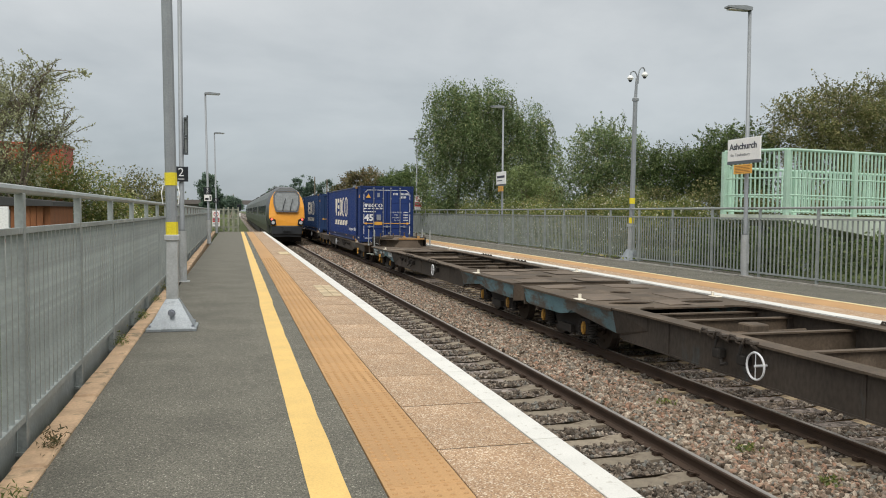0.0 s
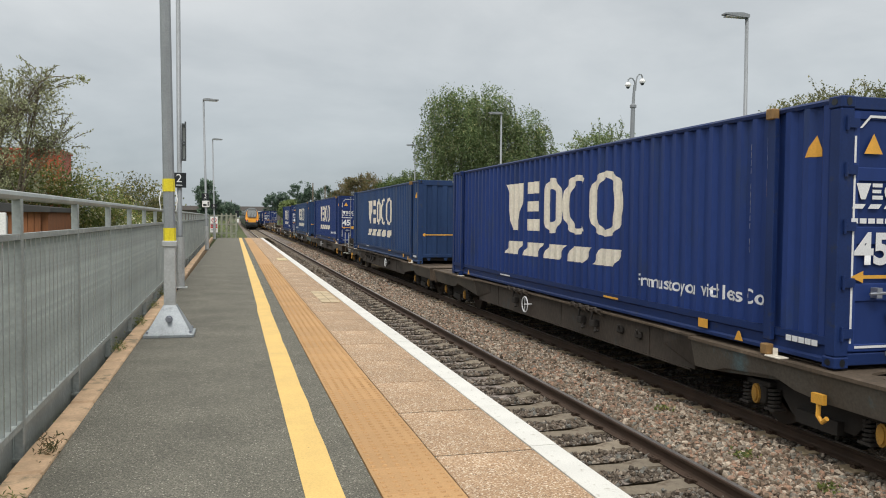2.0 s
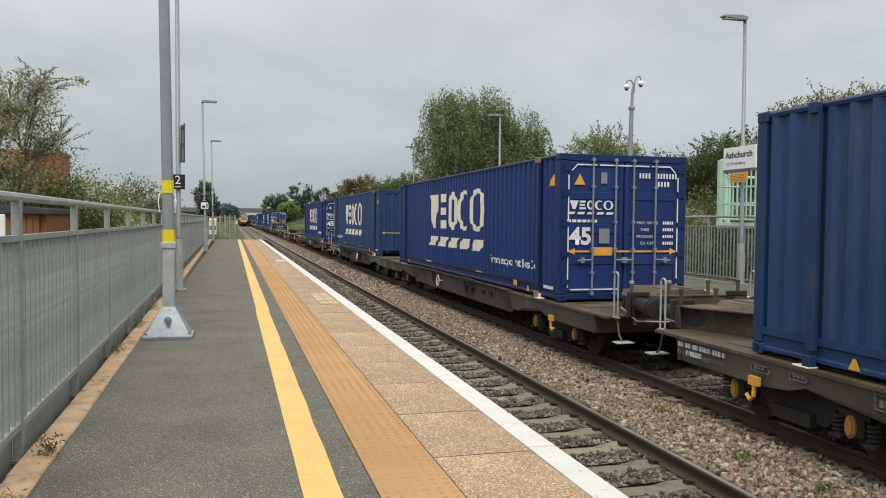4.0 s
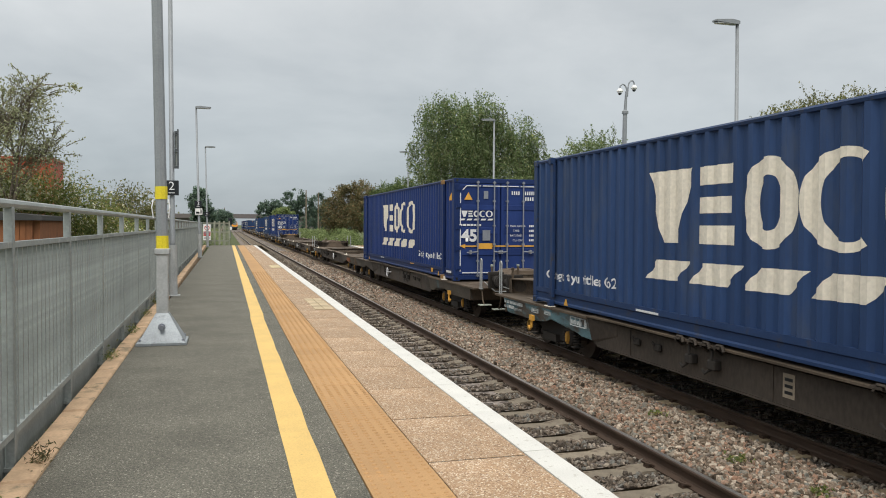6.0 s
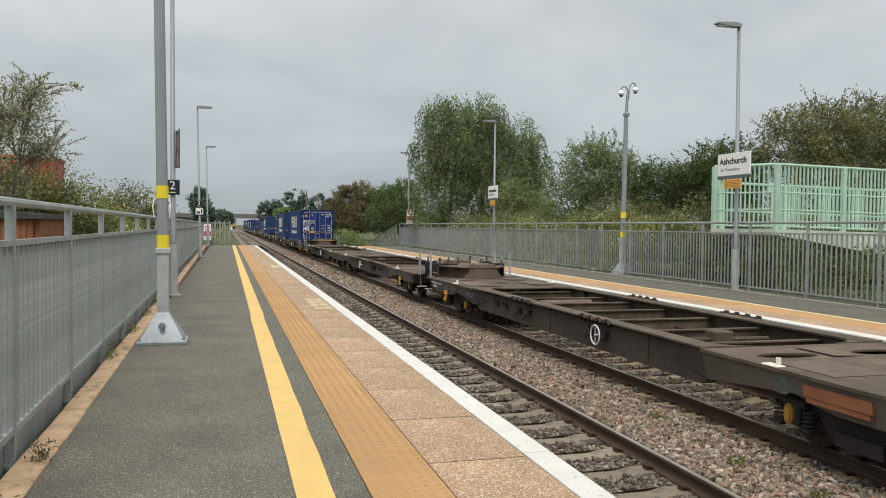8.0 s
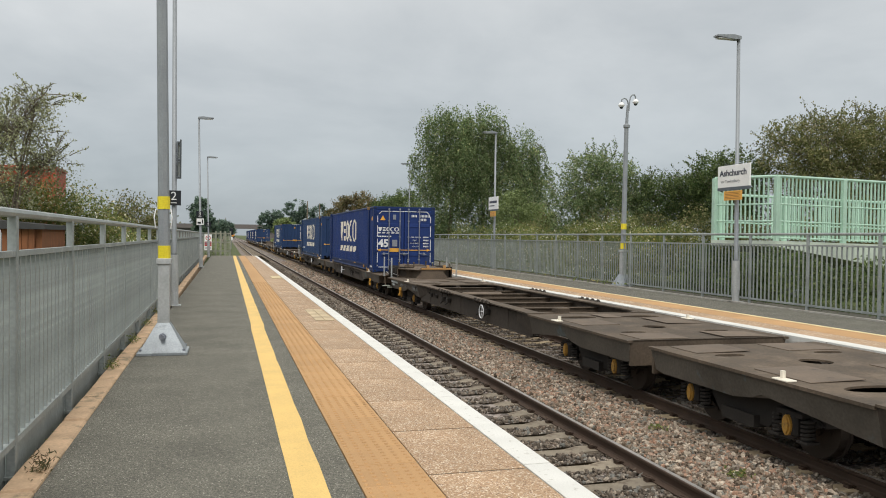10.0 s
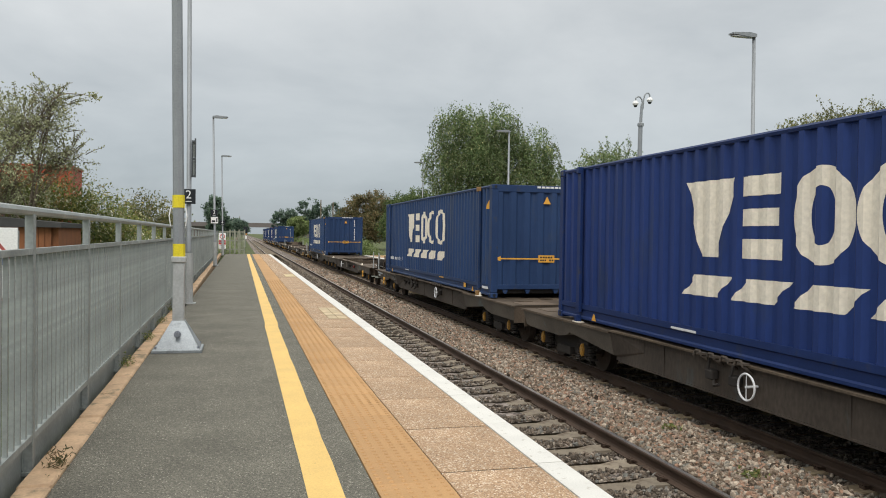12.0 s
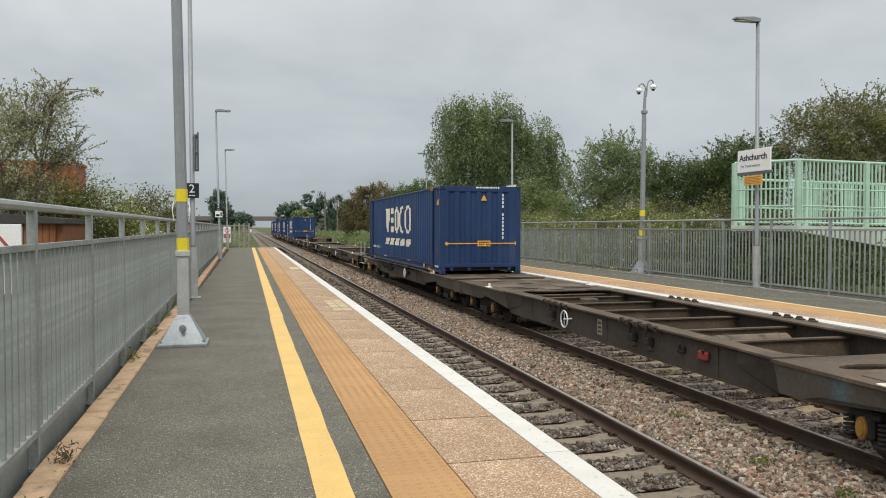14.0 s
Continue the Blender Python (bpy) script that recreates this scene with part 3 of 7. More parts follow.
def left_platform():
    p = thing("platform_near", "station platform of dark asphalt with buff paving and white edge", "platform", kind="structure")
    bm = bmesh.new()
    prof = ((-1.02, 0.0), (0.725, 0.0), (0.725, -0.05), (1.90, -0.055), (1.90, -0.20), (1.78, -0.25), (1.78, -1.3), (-1.02, -1.3))
    prism(bm, prof, -25, PLAT_END, "y")
    part("asphalt_surface", bm, ASPHALT, p, "dark grey gritty asphalt")
    bm = bmesh.new()
    y = -6.0
    # painted line with slightly uneven edges
    a, b = [], []
    while y < PLAT_END:
        wob = 0.008 * noise.noise((y * 0.8, 1, 0)) + (0.012 if y > 12 else 0)
        a.append(bm.verts.new((0.352 + wob, y, 0.004)))
        b.append(bm.verts.new((0.548 + wob + 0.008 * noise.noise((y * 1.4, 7, 0)), y, 0.004)))
        y += 0.6
    for i in range(len(a) - 1):
        bm.faces.new((a[i], b[i], b[i + 1], a[i + 1]))
    part("yellow_line", bm, YELLOW_LINE, p, "worn yellow painted safety line")
    slab_row(p, "tactile_slab", TACTILE, 0.73, 1.15, -8.3, PLAT_END, 0.42, 0.004, 0.004, only_until=44)
    blisters(p, 0.73, 1.15, 2.2, 24.0, 0.004, TACTILE)
    slab_row(p, "coping_slab", COPING, 1.154, 1.778, -8.15, PLAT_END, 1.05, 0.003, 0.02)
    slab_row(p, "edge_slab", WHITE_LINE, 1.778, 1.962, -8.09, PLAT_END, 1.05, 0.006, 0.010, 0.2)
    # boxed cover of pale tiles let into the coping
    bm = bmesh.new()
    for i in range(4):
        for j in range(2):
            bevel_box(bm, 1.42 + j * 0.16, 1.57 + j * 0.16, 13.0 + i * 0.5, 13.46 + i * 0.5, 0.003, 0.012, 0.004)
    part("access_cover", bm, pbr("pale_yellow_cover", (0.50, 0.40, 0.26), 0.8, var=0.3, spots=(0.34, 0.27, 0.17), spot_scale=9), p, "pale yellow ribbed access cover")
    bm = bmesh.new()
    bevel_box(bm, 1.42, 1.74, 26.0, 27.6, 0.003, 0.012, 0.004)
    part("access_cover", bm, pbr("pale_cover", (0.55, 0.45, 0.27), 0.8, var=0.3), p, "pale yellow ribbed access cover")
    # kerb along the back
    k = thing("back_kerb", "buff stone kerb edging along the back of the platform", "kerb", kind="structure")
    for i in range(64):
        y = 1.2 + 0.85 * i
        bm = bmesh.new()
        x = -1.0 - 0.0062 * (y - 4)
        w = 0.145 + 0.02 * random.random()
        bevel_box(bm, x - w, x + 0.012, y, y + 0.84, -0.25, 0.02 + random.uniform(-0.006, 0.006), 0.012)
        for v in bm.verts:
            v.co += Vector((0.008 * noise.noise(v.co * 7), 0, 0.006 * noise.noise(v.co * 9 + Vector((3, 0, 0)))))
            v.co.x -= 0.0062 * (v.co.y - y)
        part("kerb_stone", bm, KERB, k)


def right_platform():
    E0 = FAR_TRACK + 1.42
    z = -0.03
    p = thing("platform_far", "opposite platform of grey asphalt with buff paving and white edge", "platform", kind="structure")
    bm = bmesh.new()
    prof = ((E0 + 0.03, z - 0.055), (E0 + 1.42, z - 0.055), (E0 + 1.42, z), (12.35, z), (12.35, -1.3), (E0 + 0.18, -1.3), (E0 + 0.18, z - 0.26), (E0 + 0.03, z - 0.2))
    prism(bm, prof, -25, PLAT_END, "y")
    part("asphalt_surface", bm, ASPHALT, p, "grey gritty asphalt")
    bm = bmesh.new()
    box(bm, E0 + 1.43, E0 + 1.53, -10, PLAT_END, z, z + 0.004)
    part("yellow_line", bm, pbr("pale_yellow_line", (0.74, 0.63, 0.36), 0.7, spots=(0.45, 0.36, 0.2), spot_scale=20), p, "pale yellow painted safety line")
    slab_row(p, "edge_slab", WHITE_LINE, E0, E0 + 0.27, -1.4, PLAT_END, 1.2, z + 0.004, 0.01, 0.26)
    slab_row(p, "coping_slab", COPING, E0 + 0.27, E0 + 0.80, -1.4, PLAT_END, 1.2, z + 0.002, 0.012)
    slab_row(p, "tactile_slab", TACTILE, E0 + 0.80, E0 + 1.42, -1.4, PLAT_END, 0.84, z + 0.003, 0.006)
    bm = bmesh.new()
    box(bm, 11.5, 11.58, -10, PLAT_END, z, z + 0.03)
    part("back_edging", bm, CONCRETE, p, "pale concrete edging strip")


# ================= fences =================
def fence_x(side, y):
    return -1.215 - 0.0062 * (y - 4) if side < 0 else 11.86 + 0.008 * (y - 14)


def fence(name, side, y0, y1, base, top, separate, label, pitch=1.8):
    f = thing(name, label, "fence")
    bw = 0.0125
    foot = 0.17 if side < 0 else 0.10
    n = int((y1 - y0) / pitch)
    far_bars = bmesh.new()
    postm = bmesh.new()
    bevel_box(postm, -0.025, 0.025, -0.03, 0.03, base - 0.25, top - 0.02, 0.004)
    box(postm, -0.06, 0.06, -0.05, 0.05, base - 0.05, base - 0.03)
    post = mesh_of("post", postm, GALV_DULL)
    barm = bmesh.new()
    box(barm, -bw, bw, -bw, bw, base + foot - 0.03, top - 0.25)
    bar = mesh_of("bar", barm, GALV_DULL)
    for i in range(n + 1):
        y = y0 + i * pitch
        o = part("post", post, None, f)
        o.location = (fence_x(side, y), y, 0)
    for i in range(n):
        ya, yb = y0 + i * pitch, y0 + (i + 1) * pitch
        xa, xb = fence_x(side, ya), fence_x(side, yb)
        bm = bmesh.new()
        tube(bm, [(xa, ya - 0.03, top), (xb, yb - 0.031, top)], 0.028, 8)
        part("handrail", bm, GALV_DULL, f)
        for z, h in ((top - 0.24, 0.035), (base + foot, 0.04)):
            bm = bmesh.new()
            v = box(bm, -0.022, 0.022, ya + 0.03, yb - 0.03, z - h / 2, z + h / 2)
            for w in v:
                w.co.x += xa + (xb - xa) * (w.co.y - ya) / pitch
            part("rail", bm, GALV_DULL, f)
        if side < 0:
            bm = bmesh.new()
            v = box(bm, -0.040, -0.034, ya + 0.01, yb - 0.01, base - 0.22, base + foot - 0.03)
            for w in v:
                w.co.x += xa + (xb - xa) * (w.co.y - ya) / pitch
            part("kick_plate", bm, GALV_DULL, f)
        for j in range(1, 14):
            y = ya + j * pitch / 14
            x = fence_x(side, y)
            if i < separate:
                o = part("bar", bar, None, f)
                o.location = (x, y, 0)
            else:
                box(far_bars, x - bw, x + bw, y - bw, y + bw, base + foot - 0.03, top - 0.25)
    tagged(part("distant_railing", far_bars, GALV_DULL, f), kind="stuff")


def build_structure():
    ground()
    ballast_bed()
    ballast_stones()
    track("track_near", NEAR_TRACK, "railway track with brown steel rails on concrete sleepers", SLEEPER)
    track("track_far", FAR_TRACK, "second railway track with brown rails on pale concrete sleepers", SLEEPER_WARM)
    left_platform()
    right_platform()
    fence("platform_fence", -1, -2.1, PLAT_END, 0.0, 1.52, 9, "grey galvanised steel railing with close vertical bars")
    fence("platform_fence", 1, 2.4, PLAT_END + 2, -0.03, 1.58, 12, "grey galvanised steel railing along the opposite platform", 1.917)


# ================= containers =================
CL, CW, CH = 13.80, 2.556, 2.668
PITCH, DEPTH = 0.2775, 0.046


FOLDS = (0.0, 0.29, 0.50, 0.79)


def wave(y):
    """Depth of the corrugated side at y, 0 at the outer flats."""
    t = ((y - 0.17) / PITCH) % 1.0
    if t < FOLDS[1]:
        return 0.0
    if t < FOLDS[2]:
        return DEPTH * (t - FOLDS[1]) / (FOLDS[2] - FOLDS[1])
    if t < FOLDS[3]:
        return DEPTH
    return DEPTH * (1 - (t - FOLDS[3]) / (1 - FOLDS[3]))


def wave_cuts(y0, y1):
    i0 = int((y0 - 0.17) / PITCH) - 1
    out = [0.17 + PITCH * (i + q) for i in range(i0, int((y1 - 0.17) / PITCH) + 2) for q in FOLDS]
    return [c for c in out if y0 < c < y1]


SIDE_X = -CW / 2 + 0.012


def drape(bm, proud=0.004):
    """Cuts flat shapes given in (0, y, z) along the folds of the side and lays them on it."""
    ys = [v.co.y for v in bm.verts]
    for c in wave_cuts(min(ys), max(ys)):
        bmesh.ops.bisect_plane(bm, geom=bm.verts[:] + bm.edges[:] + bm.faces[:], plane_co=(0, c, 0), plane_no=(0, 1, 0), dist=1e-5)
    for v in bm.verts:
        v.co.x = SIDE_X + wave(v.co.y) - proud


def flat(bm, pts):
    bm.faces.new([bm.verts.new((0, y, z)) for y, z in pts])


def emblem_shapes():
    """Plain shapes of the large mark, as faces in (0 to 5.24 along, 0 to 1.04 up): a wedge, bars, a ring, a crescent, a ring."""
    def band(u0, u1, zb, zt, inner, shift=0.0, a0=0.0, a1=2 * math.pi, n=72):
        cu, cz, ow, oh = (u0 + u1) / 2, (zt + zb) / 2, (u1 - u0) / 2, (zt - zb) / 2
        rows = []
        for i in range(n + 1):
            a = a0 + (a1 - a0) * i / n
            rows.append(((cu - ow * math.cos(a), cz + oh * math.sin(a)), (cu + shift - ow * inner[0] * math.cos(a), cz + oh * inner[1] * math.sin(a))))
        return [[p, u, w, q] for (p, q), (u, w) in zip(rows, rows[1:])]
    return ([[(0.0, 1.0), (0.34, 0.04), (0.68, 0.04), (1.05, 1.0)]],
            [[(1.16, 0.04), (1.92, 0.04), (1.92, 0.27), (1.16, 0.27)]], [[(1.16, 0.42), (1.80, 0.42), (1.80, 0.62), (1.16, 0.62)]], [[(1.16, 0.77), (1.88, 0.77), (1.88, 1.0), (1.16, 1.0)]],
            band(2.04, 2.92, 0.01, 1.03, (0.40, 0.60)), band(2.97, 4.15, 0.01, 1.03, (0.56, 0.80), 0.05, radians(-122), radians(122)), band(4.03, 5.24, 0.0, 1.04, (0.53, 0.80)))


def side_emblem(parent):
    """The large cream mark over five slanted dashes, laid on the folds of the side."""
    for shape in emblem_shapes():
        bm = bmesh.new()
        for pts in shape:
            flat(bm, [(9.60 - u, 1.18 + v) for u, v in pts])
        bmesh.ops.remove_doubles(bm, verts=bm.verts, dist=1e-4)
        bmesh.ops.triangulate(bm, faces=bm.faces)
        drape(bm)
        part("emblem_mark", bm, DECAL, parent, "large cream-white painted mark")
    for i in range(5):
        bm = bmesh.new()
        y = 9.66 - i * 1.06
        flat(bm, [(y, 0.715), (y - 0.75, 0.72), (y - 1.05, 0.99), (y - 0.29, 0.985)])
        drape(bm)
        part("emblem_dash", bm, DECAL, parent, "slanted cream-white painted dash")


def end_emblem(parent, y, x0, z0, width, height):
    """The same mark, small and white, flat on the doors."""
    for shape in emblem_shapes():
        bm = bmesh.new()
        for pts in shape:
            bm.faces.new([bm.verts.new((x0 + u * width / 5.24, y, z0 + v * height / 1.04)) for u, v in pts])
        part("emblem_mark", bm, DECAL_WHITE, parent)


def side_words(parent, body, y_left, y_right, z, h):
    me = lettering(body, h, bold=0.004)
    xs = [v.co.x for v in me.vertices]
    s = (y_left - y_right) / (max(xs) - min(xs))
    bm = bmesh.new()
    bm.from_mesh(me)
    for v in bm.verts:
        v.co = Vector((0, y_left - (v.co.x - min(xs)) * s, z + v.co.y))
    drape(bm)
    part("slogan", bm, DECAL_WHITE, parent, "small white lettering")


def side_bars(parent, y_left, y_right, z, h, n):
    bm = bmesh.new()
    step = (y_left - y_right) / n
    for i in range(n):
        y = y_left - i * step
        if i % 7 == 5:
            continue
        tall = h * (1.35 if i % 4 == 0 else 1.0)
        flat(bm, [(y, z), (y - step * 0.55, z), (y - step * 0.55, z + tall), (y, z + tall)])
    drape(bm)
    part("slogan", bm, DECAL_WHITE, parent, "line of small white bars")


def rods(parent, y):
    """Four locking rods with brackets and handles on the doors, and hinges."""
    for i, x in enumerate((-0.64, -0.19, 0.17, 0.62)):
        bm = bmesh.new()
        tube(bm, [(x, y - 0.05, 0.10), (x, y - 0.05, 2.60)], 0.019, 8)
        for z in (0.14, 0.52, 0.95, 1.44, 2.08, 2.56):
            box(bm, x - 0.034, x + 0.034, y - 0.074, y - 0.004, z - 0.022, z + 0.022)
        r = part("lock_rod", bm, LOCK_STEEL, parent, "grey steel locking rod")
        bm = bmesh.new()
        d = 1 if i % 2 else -1
        tube(bm, [(x, y - 0.07, 0.76), (x + d * 0.12, y - 0.09, 0.75), (x + d * 0.30, y - 0.07, 0.74)], 0.016, 6)
        box(bm, x + d * 0.2 - 0.03, x + d * 0.2 + 0.03, y - 0.09, y - 0.004, 0.70, 0.80)
        part("handle", bm, LOCK_STEEL, r)
    for sx in (-1, 1):
        for z in (0.35, 0.85, 1.4, 1.95, 2.4):
            bm = bmesh.new()
            box(bm, sx * 1.16 - 0.07, sx * 1.16 + 0.07, y - 0.035, y, z - 0.045, z + 0.045)
            tube(bm, [(sx * 1.215, y - 0.03, z - 0.07), (sx * 1.215, y - 0.03, z + 0.07)], 0.016, 6)
            part("hinge", bm, BLUE_TRIM, parent)


def end_poly(name, parent, mat, pts, y, proud=0.004, label=""):
    bm = bmesh.new()
    bm.faces.new([bm.verts.new((x, y - proud, z)) for x, z in pts])
    return part(name, bm, mat, parent, label)


def rect(x0, x1, z0, z1):
    return [(x0, z0), (x1, z0), (x1, z1), (x0, z1)]


def end_bars(name, parent, y, x0, z, widths, h, mat=None, gap=0.02):
    bm = bmesh.new()
    x = x0
    for w in widths:
        if w > 0:
            bm.faces.new([bm.verts.new((a, y - 0.005, b)) for a, b in rect(x, x + w, z, z + h)])
        x += abs(w) + gap
    return part(name, bm, mat or DECAL_WHITE, parent)


def arrow(parent, y, x0, x1, z, proud):
    pts = [(x0, z), (x0 + 0.15, z - 0.06), (x0 + 0.15, z - 0.017), (x1 - 0.15, z - 0.017), (x1 - 0.15, z - 0.06), (x1, z), (x1 - 0.15, z + 0.06), (x1 - 0.15, z + 0.017), (x0 + 0.15, z + 0.017), (x0 + 0.15, z + 0.06)]
    end_poly("arrow_stripe", parent, DECAL_ORANGE, pts, y, proud, "orange double-headed arrow stripe")


def container(door_near):
    """A 45-foot box: its near end is at y = 0, its bottom at z = 0; doors or the plain end face -y."""
    paint, trim = (BLUE, BLUE_TRIM) if door_near else (BLUE_FADED, BLUE_FADED_TRIM)
    c = thing("shipping_container", "", "shipping container", "containers on the freight train")
    # corrugated sides
    for sx in (-1, 1):
        bm = bmesh.new()
        ys = [0.15] + wave_cuts(0.15, CL - 0.15) + [CL - 0.15]
        rows = []
        for y in ys:
            x = sx * (CW / 2 - 0.012 - wave(y))
            rows.append((bm.verts.new((x, y, 0.30)), bm.verts.new((x, y, CH - 0.07)), bm.verts.new((x - sx * 0.05, y, CH - 0.07)), bm.verts.new((x - sx * 0.05, y, 0.30))))
        for a, b in zip(rows, rows[1:]):
            for i in range(4):
                bm.faces.new((a[i], a[(i + 1) % 4], b[(i + 1) % 4], b[i]))
        part("side_panel", bm, paint, c, "blue corrugated steel side")
        bm = bmesh.new()
        tube(bm, [(sx * (CW / 2 - 0.035), 0.1, CH - 0.045), (sx * (CW / 2 - 0.035), CL - 0.1, CH - 0.045)], 0.036, 6)
        part("top_rail", bm, trim, c)
        bm = bmesh.new()
        prism(bm, [(sx * (CW / 2 - 0.005), 0.30), (sx * (CW / 2 - 0.005), 0.22), (sx * (CW / 2 - 0.03), 0.20), (sx * (CW / 2 - 0.03), 0.10), (sx * (CW / 2 - 0.005), 0.08), (sx * (CW / 2 - 0.005), 0.045), (sx * (CW / 2 - 0.10), 0.045), (sx * (CW / 2 - 0.10), 0.30)], 0.12, CL - 0.12, "y")
        part("bottom_rail", bm, trim, c)
        for y in (0.95, CL - 0.95):
            bm = bmesh.new()
            bevel_box(bm, sx * CW / 2 - 0.05, sx * CW / 2 + 0.05 - (0.05 if sx > 0 else 0) - (0 if sx > 0 else 0.045), y - 0.062, y + 0.062, 0.16, CH - 0.12, 0.006)
            part("intermediate_post", bm, trim, c)
            for z in (0.0, CH - 0.13):
                bm = bmesh.new()
                bevel_box(bm, sx * CW / 2 - 0.09, sx * CW / 2 + 0.09 - (0.085 if sx > 0 else 0) - (0 if sx > 0 else 0.083), y - 0.055, y + 0.055, z, z + 0.115, 0.01)
                f = part("casting", bm, pbr_once("worn_orange_casting", (0.25, 0.145, 0.055)) if y < 2 else trim, c, "worn orange corner casting" if y < 2 else "")
                bm = bmesh.new()
                prism(bm, oval(y, z + 0.067, 0.035, 0.042, 10), sx * (CW / 2 + 0.005), sx * (CW / 2 + 0.007), "x")
                part("slot", bm, SIGN_BLACK, f, "dark casting slot")
        for y in (0.0, CL):
            s = 1 if y == 0 else -1
            bm = bmesh.new()
            bevel_box(bm, min(sx * CW / 2, sx * (CW / 2 - 0.16)), max(sx * CW / 2, sx * (CW / 2 - 0.16)), min(y, y + s * 0.15), max(y, y + s * 0.15), 0.12, CH - 0.12, 0.012)
            part("corner_post", bm, trim, c)
            for z in (0.0, CH - 0.118):
                bm = bmesh.new()
                bevel_box(bm, min(sx * (CW / 2 + 0.004), sx * (CW / 2 - 0.165)), max(sx * (CW / 2 + 0.004), sx * (CW / 2 - 0.165)), min(y - s * 0.004, y + s * 0.178), max(y - s * 0.004, y + s * 0.178), z, z + 0.118, 0.012)
                f = part("casting", bm, trim, c)
                bm = bmesh.new()
                prism(bm, oval(sx * (CW / 2 - 0.085), z + 0.06, 0.032, 0.042, 10), y - s * 0.0045, y - s * 0.0065, "y")
                part("slot", bm, SIGN_BLACK, f, "dark casting slot")
                bm = bmesh.new()
                prism(bm, oval(y + s * 0.09, z + 0.06, 0.042, 0.034, 10), sx * (CW / 2 + 0.0045), sx * (CW / 2 + 0.0065), "x")
                part("slot", bm, SIGN_BLACK, f, "dark casting slot")
    bm = bmesh.new()
    box(bm, -CW / 2 + 0.05, CW / 2 - 0.05, 0.06, CL - 0.06, CH - 0.09, CH - 0.04)
    part("roof_panel", bm, paint, c)
    bm = bmesh.new()
    box(bm, -CW / 2 + 0.1, CW / 2 - 0.1, 0.1, CL - 0.1, 0.10, 0.2)
    part("floor_frame", bm, BOGIE, c)

    def plain_end(y, s):
        # vertical corrugations between header and sill
        bm = bmesh.new()
        prof = [(-1.13, 0.0)]
        x, i = -1.02, 0
        d = 0.0
        while x < 1.0:
            prof.append((x, d)); x += 0.055; d = 0.045 - d
            prof.append((x, d)); x += 0.105 if d else 0.125
        prof.append((1.13, 0.0))
        rows = [[bm.verts.new((px, y + s * (0.012 + pd), z)) for z in (0.30, CH - 0.16)] for px, pd in prof]
        rows2 = [[bm.verts.new((px, y + s * (0.07 + pd), z)) for z in (0.30, CH - 0.16)] for px, pd in prof]
        for a, b in zip(rows, rows[1:]):
            bm.faces.new((a[0], b[0], b[1], a[1]))
        for a, b in zip(rows2, rows2[1:]):
            bm.faces.new((a[1], b[1], b[0], a[0]))
        part("end_panel", bm, paint, c, "blue steel end wall with vertical ribs")
        bm = bmesh.new()
        bevel_box(bm, -1.14, 1.14, min(y + s * 0.004, y + s * 0.1), max(y + s * 0.004, y + s * 0.1), CH - 0.17, CH - 0.005, 0.008)
        part("end_header", bm, trim, c)
        bm = bmesh.new()
        bevel_box(bm, -1.14, 1.14, min(y + s * 0.004, y + s * 0.1), max(y + s * 0.004, y + s * 0.1), 0.20, 0.31, 0.008)
        for fx in (-0.92, -0.36, 0.36, 0.92):
            prism(bm, [(fx - 0.075, 0.21), (fx + 0.075, 0.21), (fx + 0.03, 0.10), (fx - 0.03, 0.10)], y + s * 0.02, y + s * 0.08, "y")
        part("end_sill", bm, trim, c)

    def door_end(y, s):
        for sx in (-1, 1):
            bm = bmesh.new()
            x0, x1 = (-1.13, -0.012) if sx < 0 else (0.012, 1.13)
            bevel_box(bm, x0, x1, min(y + s * 0.03, y + s * 0.09), max(y + s * 0.03, y + s * 0.09), 0.16, CH - 0.14, 0.006)
            door = part("door", bm, paint, c, "blue steel door with horizontal raised bands")
            # raised bands between the recessed panels
            for z0, z1 in ((0.16, 0.24), (0.66, 0.84), (1.22, 1.40), (1.84, 1.98), (2.44, 2.53)):
                bm = bmesh.new()
                bevel_box(bm, x0 + 0.02, x1 - 0.02, min(y + s * 0.012, y + s * 0.05), max(y + s * 0.012, y + s * 0.05), z0, z1, 0.01)
                part("band", bm, paint, door)
            for xx in (x0 + 0.045, x1 - 0.045):
                bm = bmesh.new()
                bevel_box(bm, xx - 0.04, xx + 0.04, min(y + s * 0.008, y + s * 0.05), max(y + s * 0.008, y + s * 0.05), 0.17, CH - 0.15, 0.008)
                part("stile", bm, paint, door)
        bm = bmesh.new()
        bevel_box(bm, -1.14, 1.14, min(y + s * 0.004, y + s * 0.1), max(y + s * 0.004, y + s * 0.1), CH - 0.13, CH - 0.005, 0.008)
        part("end_header", bm, trim, c)
        bm = bmesh.new()
        bevel_box(bm, -1.14, 1.14, min(y + s * 0.004, y + s * 0.1), max(y + s * 0.004, y + s * 0.1), 0.03, 0.15, 0.008)
        part("end_sill", bm, trim, c)

